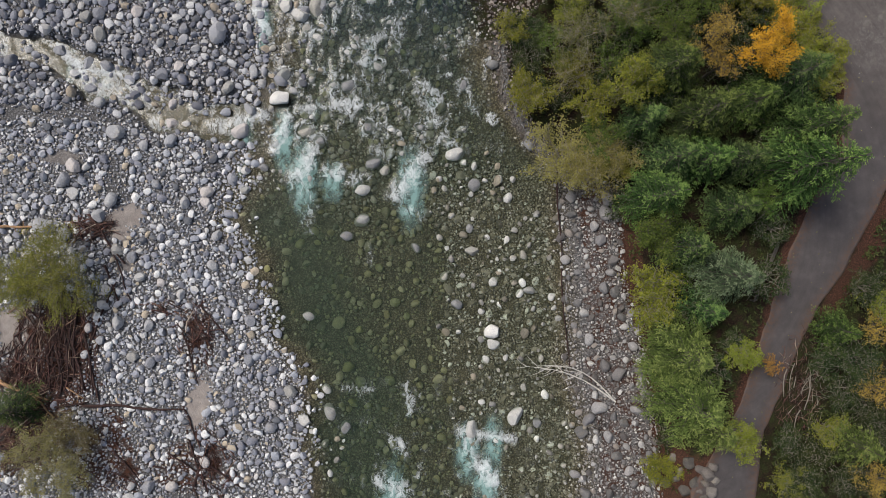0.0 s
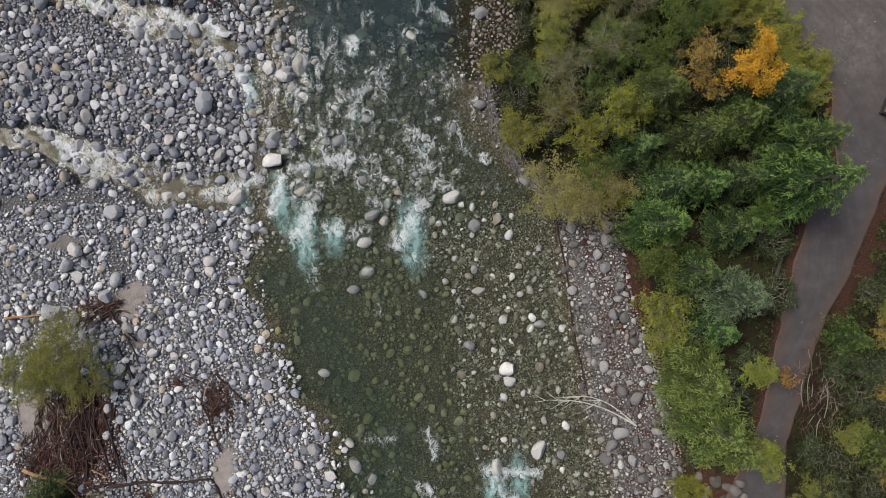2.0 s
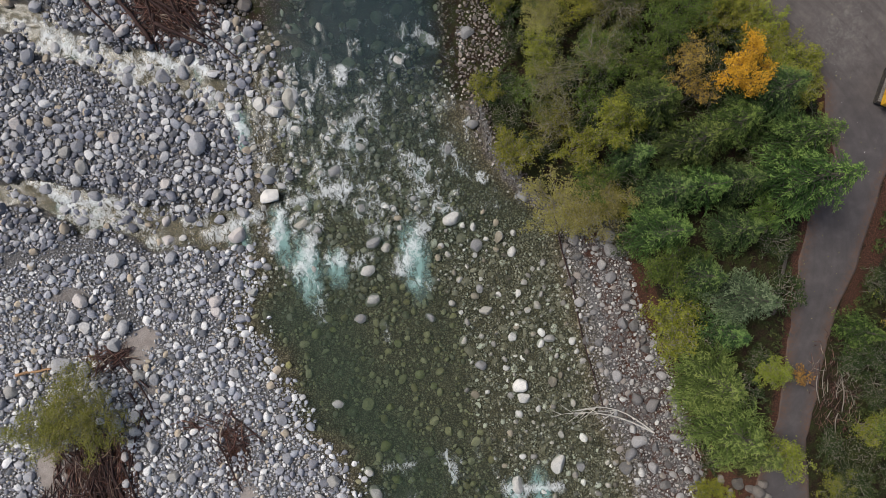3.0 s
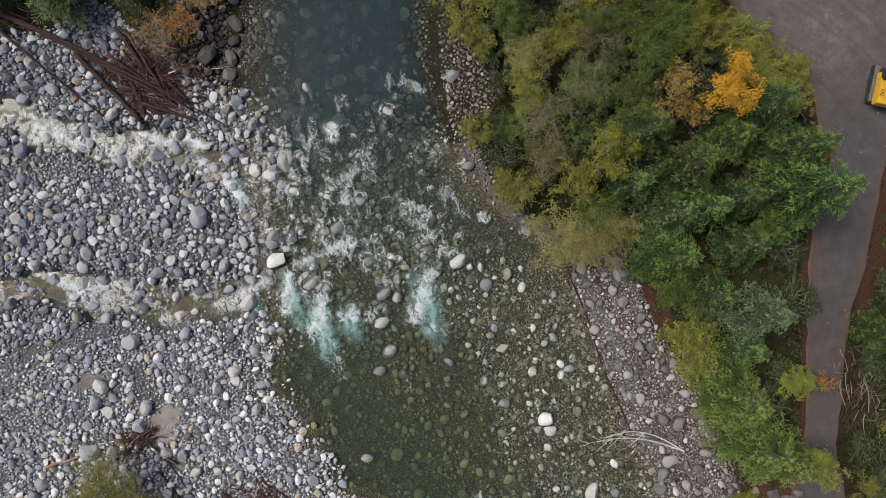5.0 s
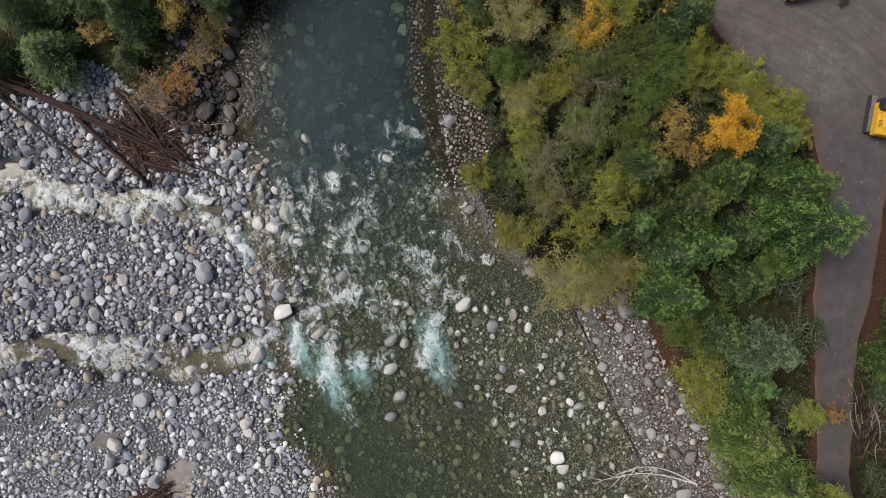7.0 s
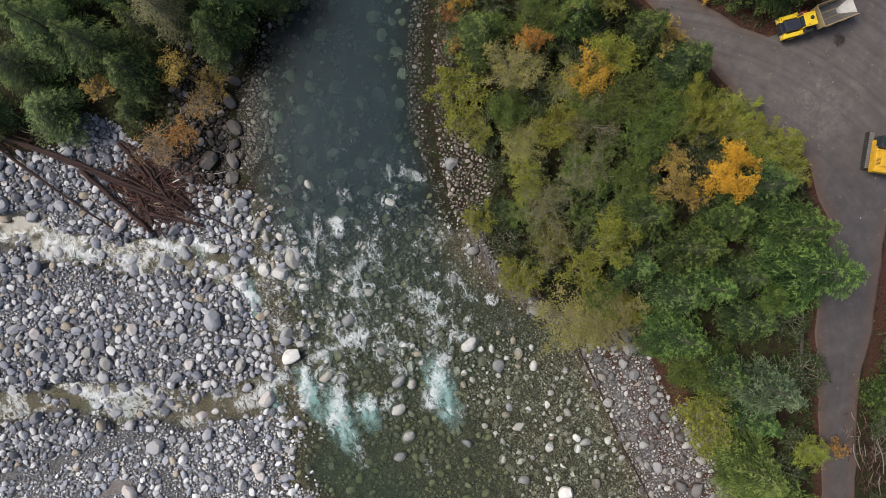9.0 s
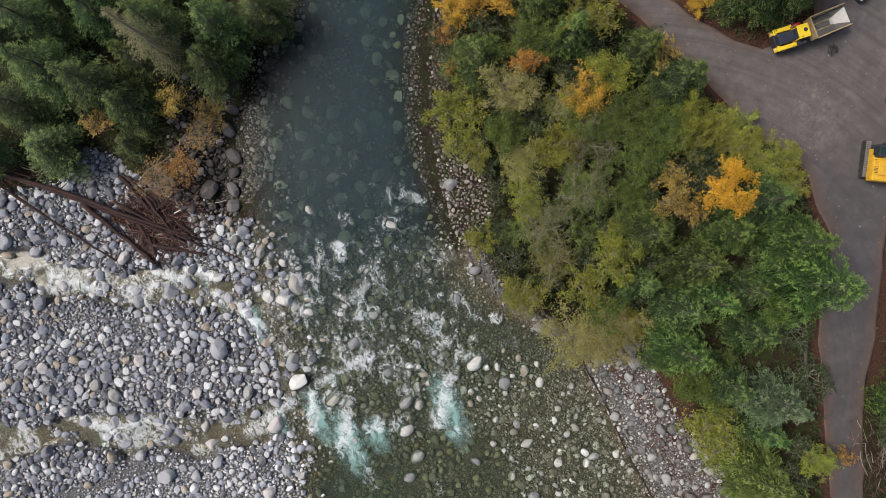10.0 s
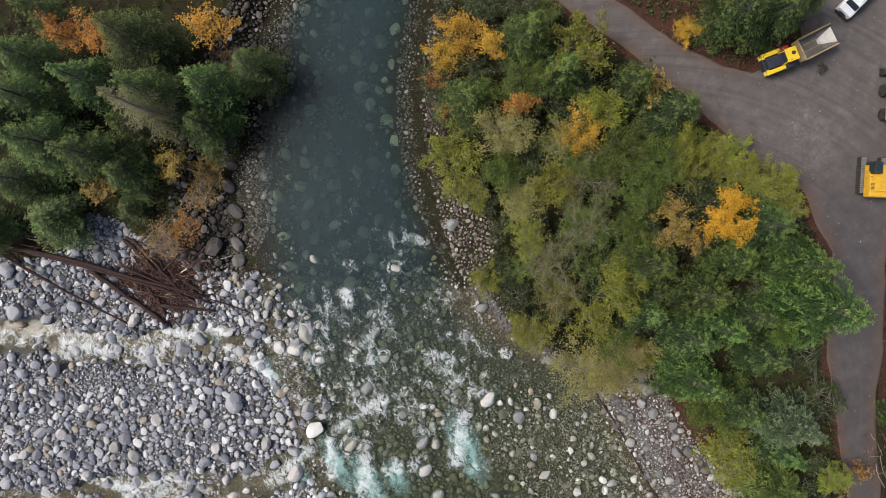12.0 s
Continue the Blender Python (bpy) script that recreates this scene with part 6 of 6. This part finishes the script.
        pts = d * (s * reach)[:, None] + n * (0.9 * side * np.sin(s * 2.2) - 1.3 * np.sin(s * 2.9))[:, None] + np.array([0, 0, 0.25])
        pts[:, 2] -= 0.4 * s
        v, f = tube(pts, 0.11 * (1 - 0.75 * s), 6)
        part_mesh("stem", mesh_of("stem", v, f, m_pale), root)
        for _ in range(11):
            k = g.integers(2, 9)
            v2 = d / np.linalg.norm(d) * g.uniform(0.6, 1.2) + n * g.normal(0.5, 0.5) + np.array([0, 0, g.uniform(0, 0.3)])
            v2 *= g.uniform(0.8, 2.4)
            v, f = tube(np.array([pts[k], pts[k] + v2 * 0.5 + n * 0.1, pts[k] + v2]), [0.05, 0.035, 0.014], 4)
            part_mesh("branch", mesh_of("branch", v, f, m_pale), root)
    tagged(root, "bleached white dead tree fallen from the bank", "fallen tree")


fallen_tree()

# ---------------------------------------------------------------- works vehicles
m_cat = paint_mat("machine_yellow", (0.72, 0.40, 0.02), 0.4)
m_lemon = paint_mat("hauler_yellow", (0.80, 0.55, 0.02), 0.4, 0, 0.2)
m_black = paint_mat("black_plastic", (0.02, 0.021, 0.024), 0.5, 0, 0.3)
m_navy = paint_mat("dark_hood", (0.022, 0.027, 0.045), 0.3, 0, 0.15)
m_rubber = paint_mat("tyre_rubber", (0.022, 0.021, 0.02), 0.8, 0, 0.5)
m_steel = paint_mat("worn_steel", (0.26, 0.245, 0.23), 0.55, 0.3, 0.5)
m_bright = paint_mat("scoured_steel", (0.55, 0.53, 0.49), 0.5, 0.2, 0.25)
m_tanrim = paint_mat("dusty_tan_paint", (0.42, 0.31, 0.16), 0.6, 0, 0.4)
m_white = paint_mat("white_paint", (0.75, 0.76, 0.77), 0.3, 0, 0.12)
m_glass, gnt, gb = mat("tinted_glass")
gb.inputs["Base Color"].default_value = (0.02, 0.035, 0.04, 1)
gb.inputs["Roughness"].default_value = 0.06
gb.inputs["Specular IOR Level"].default_value = 0.7
m_lamp = paint_mat("lamp_lens", (0.7, 0.68, 0.6), 0.15, 0, 0.1)
m_redlamp = paint_mat("red_lens", (0.5, 0.03, 0.02), 0.2, 0, 0.1)


def box(c, s, bevel=0.05, taper=(1.0, 1.0), shift=(0.0, 0.0)):
    """A bevelled block; taper and shift act on its top."""
    bm = bmesh.new()
    bmesh.ops.create_cube(bm, size=1.0)
    for v in bm.verts:
        top = v.co.z > 0
        x = v.co.x * s[0] * (taper[0] if top else 1) + (shift[0] if top else 0)
        y = v.co.y * s[1] * (taper[1] if top else 1) + (shift[1] if top else 0)
        v.co = (x + c[0], y + c[1], v.co.z * s[2] + c[2])
    if bevel:
        bmesh.ops.bevel(bm, geom=bm.edges[:], offset=bevel, segments=2, affect="EDGES", profile=0.6)
    return bm


def rod(a, b2, r, sides=10):
    bm = bmesh.new()
    v, f = tube(np.array([a, (np.array(a) + np.array(b2)) / 2, b2], float), [r, r, r], sides)
    bv = [bm.verts.new(q) for q in v]
    for q in f:
        bm.faces.new([bv[k] for k in q])
    bm.faces.new(bv[:sides])
    bm.faces.new(bv[-sides:][::-1])
    return bm


def lathe(profile, segments=24):
    """A wheel-like body turned round the y axis. profile: y, radius."""
    bm = bmesh.new()
    rings = []
    for y, r in profile:
        rings.append([bm.verts.new((r * math.cos(2 * math.pi * k / segments), y, r * math.sin(2 * math.pi * k / segments))) for k in range(segments)])
    for p, q in zip(rings, rings[1:]):
        for k in range(segments):
            bm.faces.new((p[k], p[(k + 1) % segments], q[(k + 1) % segments], q[k]))
    bm.faces.new(rings[0][::-1])
    bm.faces.new(rings[-1])
    return bm


def wheel(root, x, y, r, w, rim_mat):
    h = w / 2
    t = part("wheel", lathe([(-h * 0.8, r * 0.55), (-h, r * 0.75), (-h * 0.85, r * 0.97), (-h * 0.3, r), (h * 0.3, r), (h * 0.85, r * 0.97), (h, r * 0.75), (h * 0.8, r * 0.55)]), m_rubber, root, "black rubber tyre")
    t.location = (x, y, r)
    part("rim", lathe([(-h * 0.82, r * 0.3), (-h * 0.84, r * 0.56), (h * 0.84, r * 0.56), (h * 0.82, r * 0.3)], 20), rim_mat, t, "yellow wheel rim")
    for k in range(18):
        a = 2 * math.pi * k / 18
        bm = box((0, 0, 0), (0.10 * r, w * 0.92, 0.10 * r), 0)
        bmesh.ops.rotate(bm, verts=bm.verts, cent=(0, 0, 0), matrix=Matrix.Rotation(-a, 3, "Y"))
        bmesh.ops.translate(bm, verts=bm.verts, vec=(r * 0.99 * math.cos(a), 0, r * 0.99 * math.sin(a)))
        part("lug", bm, m_rubber, t)


def hauler(m):
    """An articulated dump truck: tractor with cab, hinge, and an empty tipping body on two axles."""
    root = new("dump_truck")
    root.matrix_basis = m
    part("tractor_frame", box((2.6, 0, 1.05), (4.2, 1.1, 0.6), 0.06), m_black, root)
    part("hood", box((3.6, 0, 2.05), (2.3, 1.5, 1.0), 0.14, (0.9, 0.9), (-0.1, 0)), m_navy, root, "dark blue-black engine hood")
    part("grille", box((4.82, 0, 1.65), (0.16, 1.5, 0.9), 0.04), m_black, root)
    for sg in (-1, 1):
        part("fender", box((3.45, sg * 1.12, 2.0), (2.6, 0.62, 0.22), 0.08, (0.9, 0.8)), m_lemon, root, "yellow front fender")
        part("fender_nose", box((4.6, sg * 1.0, 1.6), (0.5, 0.7, 0.85), 0.08, (0.7, 0.9), (-0.1, 0)), m_lemon, root)
        part("headlight", box((4.86, sg * 1.0, 1.65), (0.06, 0.36, 0.22), 0.02), m_lamp, root, "round-cornered headlight")
        part("step", box((2.2, sg * 1.25, 1.1), (0.8, 0.3, 0.08), 0.02), m_steel, root)
        part("handrail", rod((2.9, sg * 1.3, 2.1), (2.9, sg * 1.3, 3.0), 0.025, 6), m_lemon, root)
        part("mirror", box((2.55, sg * 1.45, 2.85), (0.10, 0.28, 0.42), 0.03), m_black, root)
        part("mirror_arm", rod((2.4, sg * 0.75, 3.0), (2.55, sg * 1.4, 2.95), 0.025, 6), m_black, root)
        wheel(root, 3.3, sg * 1.12, 0.88, 0.62, m_lemon)
    cab = part("cab", box((1.75, 0, 2.35), (1.5, 1.7, 1.7), 0.10, (0.86, 0.92)), m_lemon, root, "yellow driver's cab")
    part("roof", box((1.72, 0, 3.28), (1.5, 1.72, 0.16), 0.07), m_lemon, cab)
    part("windscreen", box((2.47, 0, 2.72), (0.08, 1.38, 0.8), 0.02, (1, 0.94), (-0.09, 0)), m_glass, cab, "dark tinted windscreen")
    part("rear_window", box((1.03, 0, 2.75), (0.06, 1.2, 0.7), 0.02), m_glass, cab)
    for sg in (-1, 1):
        part("side_window", box((1.75, sg * 0.83, 2.75), (1.0, 0.05, 0.7), 0.02), m_glass, cab)
    part("roof_vent", lathe([(-0.05, 0.26), (0.06, 0.22)], 16), m_black, cab).matrix_basis = pose(1.5, -0.1, 3.40, 90, 0, 0)
    part("beacon", rod((2.1, 0.6, 3.35), (2.1, 0.6, 3.55), 0.07, 10), m_ora_lamp, cab, "orange beacon")
    part("exhaust", rod((2.5, -1.0, 2.0), (2.5, -1.0, 3.35), 0.08, 10), m_steel, root)
    part("cooler", box((1.7, 1.15, 1.9), (1.1, 0.5, 0.9), 0.06), m_black, root)
    part("toolbox", box((1.5, -1.15, 1.75), (0.9, 0.45, 0.6), 0.05), m_redlamp, root, "red-brown toolbox")
    part("hinge", rod((0.65, 0, 0.9), (0.65, 0, 1.6), 0.28, 14), m_steel, root)
    part("drawbar", box((0.2, 0, 1.15), (1.1, 0.6, 0.4), 0.06), m_black, root)
    rear = part("rear_frame", box((-2.7, 0, 1.15), (4.8, 0.95, 0.4), 0.05), m_black, root)
    rear.matrix_basis = pose(0.5, 0, 0, 0, 0, 5.5)
    for x in (-2.2, -3.9):
        for sg in (-1, 1):
            wheel(root, x, sg * 1.1 + 0.096 * (x - 0.5), 0.72, 0.55, m_lemon)
    # the tipping body: floor, two walls, headboard with a canopy lip, flared tail
    bm = bmesh.new()
    prof = [(-0.35, 1.6), (-3.7, 1.65), (-5.3, 2.25)]
    rows = []
    for x, z in prof:
        hw = 1.22 if x > -4 else 1.30
        rows.append([bm.verts.new((x, y, z)) for y in (-hw, -0.55, 0.0, 0.55, hw)])
    for a, b2 in zip(rows, rows[1:]):
        for k in range(4):
            bm.faces.new((a[k], a[k + 1], b2[k + 1], b2[k]))
    bmesh.ops.solidify(bm, geom=bm.faces[:], thickness=-0.08)
    part("body_floor", bm, m_steel, rear, "grey scoured steel floor of the tipping body")
    plate = bmesh.new()
    pv = [plate.verts.new(q) for q in ((-3.3, -0.3, 1.675), (-3.3, 0.3, 1.675), (-3.7, 0.45, 1.685), (-5.28, 1.05, 2.27), (-5.28, -1.05, 2.27), (-3.7, -0.45, 1.685))]
    plate.faces.new((pv[0], pv[1], pv[2], pv[5]))
    plate.faces.new((pv[5], pv[2], pv[3], pv[4]))
    part("scoured_patch", plate, m_bright, rear, "bright worn metal at the tail of the body")
    for y in (-0.42, 0.42):
        part("floor_rib", box((-1.95, y, 1.66), (3.0, 0.09, 0.05), 0.015), m_tanrim, rear)
    for sg in (-1, 1):
        w2 = bmesh.new()
        quad = [(-0.35, 1.55), (-5.3, 2.2), (-5.1, 2.75), (-0.35, 2.95)]
        inner = [w2.verts.new((x, sg * (1.20 + 0.10 * (z - 1.55)), z)) for x, z in quad]
        outer = [w2.verts.new((x, sg * (1.28 + 0.10 * (z - 1.55)), z)) for x, z in quad]
        for k in range(4):
            w2.faces.new((inner[k], inner[(k + 1) % 4], outer[(k + 1) % 4], outer[k]))
        w2.faces.new(inner)
        w2.faces.new(outer[::-1])
        bmesh.ops.recalc_face_normals(w2, faces=w2.faces)
        part("side_wall", w2, m_tanrim, rear, "dusty tan steel side wall")
        part("top_rail", rod((-0.35, sg * 1.40, 2.97), (-5.1, sg * 1.38, 2.77), 0.07, 8), m_tanrim, rear)
        for x in (-1.4, -2.6, -3.8):
            part("wall_rib", box((x, sg * 1.38, 2.2), (0.16, 0.10, 1.1), 0.02), m_tanrim, rear)
        part("tail_lamp", box((-5.0, sg * 0.75, 1.35), (0.08, 0.3, 0.15), 0.02), m_redlamp, rear)
    part("headboard", box((-0.28, 0, 2.35), (0.12, 2.7, 1.55), 0.03), m_tanrim, rear, "dusty tan headboard")
    tagged(root, "yellow articulated dump truck with an empty grey steel body", "dump truck")


m_ora_lamp = paint_mat("orange_lens", (0.8, 0.25, 0.02), 0.2, 0, 0.1)
hauler(pose(51.0, 37.3, 7.1, 0, 0, 175) @ Matrix.Scale(0.93, 4))


def excavator(m):
    root = new("excavator")
    root.matrix_basis = m
    for sg in (-1, 1):
        bm = bmesh.new()
        n, L, R = 40, 1.85, 0.45
        outl = []
        for k in range(n):
            a = 2 * math.pi * k / n
            cx = L if math.cos(a) > 0 else -L
            outl.append((cx + R * math.cos(a), R + R * math.sin(a)))
        ring = [[bm.verts.new((x, sg * 1.2 + o, z)) for x, z in outl] for o in (-0.28, 0.28)]
        for k in range(n):
            bm.faces.new((ring[0][k], ring[0][(k + 1) % n], ring[1][(k + 1) % n], ring[1][k]))
        bm.faces.new(ring[0])
        bm.faces.new(ring[1][::-1])
        bmesh.ops.recalc_face_normals(bm, faces=bm.faces)
        tr = part("track", bm, m_rubber, root, "muddy steel crawler track")
        for k in range(19):
            x = -2.05 + k * 0.228
            part("track_shoe", box((x, sg * 1.2, 0.92), (0.17, 0.60, 0.06), 0.012), m_steel, tr)
        part("track_frame", box((0, sg * 1.2, 0.45), (3.3, 0.34, 0.5), 0.05), m_black, root)
    part("turntable", lathe([(-0.15, 0.8), (0.2, 0.8)], 24), m_black, root).matrix_basis = pose(0, 0, 1.05, 90, 0, 0)
    house = part("house", box((-0.55, 0, 1.9), (3.4, 2.75, 1.15), 0.12, (0.98, 0.97)), m_cat, root, "yellow upper structure")
    part("counterweight", box((-2.35, 0, 1.85), (0.75, 2.7, 1.2), 0.22), m_cat, house)
    part("engine_cover", box((-1.3, -0.2, 2.55), (1.5, 2.0, 0.22), 0.07), m_cat, house)
    for k in range(5):
        part("vent_slat", box((-1.75 + k * 0.16, 1.0, 2.49), (0.06, 0.5, 0.05), 0.01), m_black, house)
    part("exhaust", rod((-1.6, -0.7, 2.5), (-1.6, -0.7, 3.05), 0.09, 10), m_black, house)
    part("side_panel", box((-0.6, 1.40, 1.95), (1.8, 0.05, 0.8), 0.02), m_cat, house)
    part("handrail", rod((-0.3, 1.3, 2.5), (-0.3, 1.3, 2.95), 0.025, 6), m_black, house)
    part("handrail", rod((-1.9, 1.3, 2.5), (-1.9, 1.3, 2.85), 0.025, 6), m_black, house)
    cab = part("cab", box((0.75, 0.85, 2.35), (1.55, 1.0, 1.65), 0.12, (0.9, 0.92), (-0.05, 0)), m_black, root, "black cab with dark glass")
    part("roof_window", box((0.70, 0.85, 3.19), (0.9, 0.7, 0.05), 0.02), m_glass, cab)
    part("roof_rim", box((0.70, 0.85, 3.17), (1.36, 0.90, 0.05), 0.02), m_black, cab)
    part("windscreen", box((1.50, 0.85, 2.5), (0.06, 0.8, 1.1), 0.02, (1, 0.95), (-0.08, 0)), m_glass, cab)
    part("side_window", box((0.75, 1.36, 2.6), (1.0, 0.05, 0.8), 0.02), m_glass, cab)
    # boom and dipper folded ahead
    swung = pose(0, 0, 0, 0, 0, -42)
    pts = [(0.5, -0.1, 1.9), (2.2, -0.1, 3.7), (4.0, -0.1, 4.0), (5.6, -0.1, 3.2)]
    for a, b2 in zip(pts, pts[1:]):
        mid = (np.array(a) + np.array(b2)) / 2
        d = np.array(b2) - np.array(a)
        bm = box((0, 0, 0), (np.linalg.norm(d) + 0.25, 0.5, 0.62), 0.06)
        bmesh.ops.rotate(bm, verts=bm.verts, cent=(0, 0, 0), matrix=Matrix.Rotation(-math.atan2(d[2], d[0]), 3, "Y"))
        bmesh.ops.translate(bm, verts=bm.verts, vec=mid)
        part("boom", bm, m_cat, root).matrix_basis = swung
    bm = box((0, 0, 0), (2.9, 0.42, 0.48), 0.05)
    bmesh.ops.rotate(bm, verts=bm.verts, cent=(0, 0, 0), matrix=Matrix.Rotation(radians(70), 3, "Y"))
    bmesh.ops.translate(bm, verts=bm.verts, vec=(5.2, -0.1, 1.9))
    part("dipper", bm, m_cat, root).matrix_basis = swung
    part("bucket", box((4.6, -0.1, 0.45), (0.9, 1.1, 0.85), 0.12, (0.7, 1.0), (0.1, 0)), m_steel, root, "worn steel bucket").matrix_basis = swung
    part("boom_ram", rod((1.0, 0.28, 1.6), (2.6, 0.28, 3.5), 0.09, 10), m_steel, root).matrix_basis = swung
    tagged(root, "yellow crawler excavator with a black cab parked on the yard", "excavator")


excavator(pose(53.2, 19.95, 7.1, 0, 0, 61))


def loader(m):
    root = new("wheel_loader")
    root.matrix_basis = m
    part("frame", box((0, 0, 0.95), (5.0, 1.2, 0.5), 0.06), m_black, root)
    part("engine_cover", box((-1.5, 0, 1.7), (2.2, 1.7, 0.9), 0.12, (0.92, 0.9)), m_cat, root, "yellow engine cover")
    cab = part("cab", box((0.2, 0, 2.2), (1.4, 1.5, 1.7), 0.1, (0.9, 0.92)), m_black, root, "black cab")
    part("roof", box((0.15, 0, 3.1), (1.5, 1.6, 0.12), 0.05), m_black, cab)
    part("windscreen", box((0.9, 0, 2.45), (0.06, 1.2, 0.9), 0.02), m_glass, cab)
    for sg in (-1, 1):
        part("side_window", box((0.2, sg * 0.76, 2.45), (1.0, 0.05, 0.8), 0.02), m_glass, cab)
        part("lift_arm", box((2.3, sg * 0.5, 1.3), (2.4, 0.16, 0.34), 0.04), m_cat, root)
        part("fender", box((-1.5, sg * 1.05, 1.55), (1.6, 0.5, 0.1), 0.04), m_cat, root)
        for x in (-1.5, 1.4):
            wheel(root, x, sg * 1.0, 0.7, 0.5, m_black)
    part("bucket", box((3.7, 0, 0.6), (1.0, 2.5, 0.95), 0.1, (0.6, 1.0), (-0.2, 0)), m_black, root, "black steel bucket")
    tagged(root, "yellow and black wheel loader parked at the yard's edge", "loader")


loader(pose(59.2, 26.9, 7.1, 0, 0, 63))


def van(m):
    root = new("van")
    root.matrix_basis = m
    body = part("body", box((0.0, 0, 1.05), (5.2, 1.95, 1.0), 0.16), m_white, root, "white painted body")
    part("cabin", box((-0.35, 0, 1.75), (4.2, 1.85, 0.75), 0.15, (0.86, 0.88), (-0.15, 0)), m_white, root)
    part("bonnet", box((2.05, 0, 1.45), (1.0, 1.7, 0.25), 0.10, (0.9, 0.92)), m_white, body)
    part("windscreen", box((1.63, 0, 1.80), (0.30, 1.55, 0.55), 0.04, (0.5, 0.94), (-0.22, 0)), m_glass, root, "dark windscreen")
    part("rear_window", box((-2.42, 0, 1.85), (0.06, 1.3, 0.4), 0.02), m_glass, root)
    for sg in (-1, 1):
        part("side_window", box((-0.4, sg * 0.91, 1.82), (3.0, 0.06, 0.4), 0.02), m_glass, root)
        part("headlight", box((2.56, sg * 0.68, 1.15), (0.1, 0.4, 0.2), 0.03), m_lamp, body)
        part("tail_lamp", box((-2.6, sg * 0.8, 1.2), (0.06, 0.16, 0.4), 0.02), m_redlamp, body)
        part("mirror", box((1.35, sg * 1.08, 1.6), (0.12, 0.22, 0.2), 0.04), m_black, body)
        for x in (-1.6, 1.65):
            wheel(root, x, sg * 0.86, 0.36, 0.24, m_steel)
    part("bumper", box((2.62, 0, 0.75), (0.14, 1.9, 0.24), 0.05), m_black, body)
    part("grille", box((2.60, 0, 1.05), (0.06, 1.0, 0.25), 0.02), m_black, body)
    for y in (-0.6, 0.6):
        part("roof_bar", rod((-2.0, y, 2.16), (0.8, y, 2.16), 0.03, 6), m_steel, root)
    tagged(root, "white van parked at the top of the yard", "van")


van(pose(60.6, 40.0, 7.1, 0, 0, 200))


def guardrail():
    root = new("guardrail")
    (ax, ay), (bx, by) = (37.2, 2.6), (34.6, -4.0)
    n = 7
    for k in range(n):
        t = k / (n - 1)
        x, y = ax + (bx - ax) * t, ay + (by - ay) * t
        z = float(land(x, y))
        part("post", box((x, y, z + 0.35), (0.2, 0.2, 1.1), 0.03), m_bark, root)
    z = float(land((ax + bx) / 2, (ay + by) / 2))
    for off, h in ((0.0, 0.75), (0.35, 0.45)):
        part("rail", rod((ax + off, ay, z + h), (bx + off, by, z + h), 0.13, 8), m_bark, root)
    tagged(root, "weathered wooden guardrail at the road's edge", "guardrail")


guardrail()


def fallen_leaves():
    """Single dead leaves blown over the yard and the verges."""
    g = np.random.default_rng(88)
    n = 1500
    x, y = g.uniform(30, 64, n), g.uniform(-28, 56, n)
    e, q = np.interp(y, YE, XE), np.interp(y, YQ, XQ)
    side = np.minimum(x - e, q - x)
    ok = (side > 0.1) & (g.random(n) < 0.15 + 0.85 * np.exp(-side / 1.5))
    x, y = x[ok], y[ok]
    n = len(x)
    a, ln = g.uniform(0, 6.28, n), g.uniform(0.10, 0.26, n)
    c = np.column_stack([x, y, np.full(n, ROAD_Z + 0.165)])
    d = np.column_stack([np.cos(a), np.sin(a), g.normal(0, 0.1, n)]) * ln[:, None] * 0.5
    w2 = np.column_stack([-np.sin(a), np.cos(a), g.normal(0, 0.1, n)]) * ln[:, None] * 0.35
    v = np.stack([c - d, c + w2, c + d, c - w2], 1).reshape(-1, 3)
    tagged(new("fallen_leaves", mesh_of("fallen_leaves", v, np.arange(len(v)).reshape(-1, 4), m_dead, False)), "yellow and brown fallen leaves on the road", "leaves", kind="stuff")


fallen_leaves()


def yard_stones():
    """Loose stones and bits of gravel strewn over the yard."""
    g = np.random.default_rng(91)
    spots = np.column_stack([g.uniform(32, 64, 420), g.uniform(8, 60, 420), g.uniform(0.06, 0.17, 420)])
    e, q = np.interp(spots[:, 1], YE, XE), np.interp(spots[:, 1], YQ, XQ)
    spots = spots[(spots[:, 0] > e + 0.3) & (spots[:, 0] < q) & (vnoise(spots[:, 0], spots[:, 1], 5, 2) > 0.4)]
    stone_field("yard_stones", spots, ROCK_SMALL, m_mixed, "loose pale stones strewn over the yard", 0.3, floor=ROAD_Z + 0.11)


yard_stones()
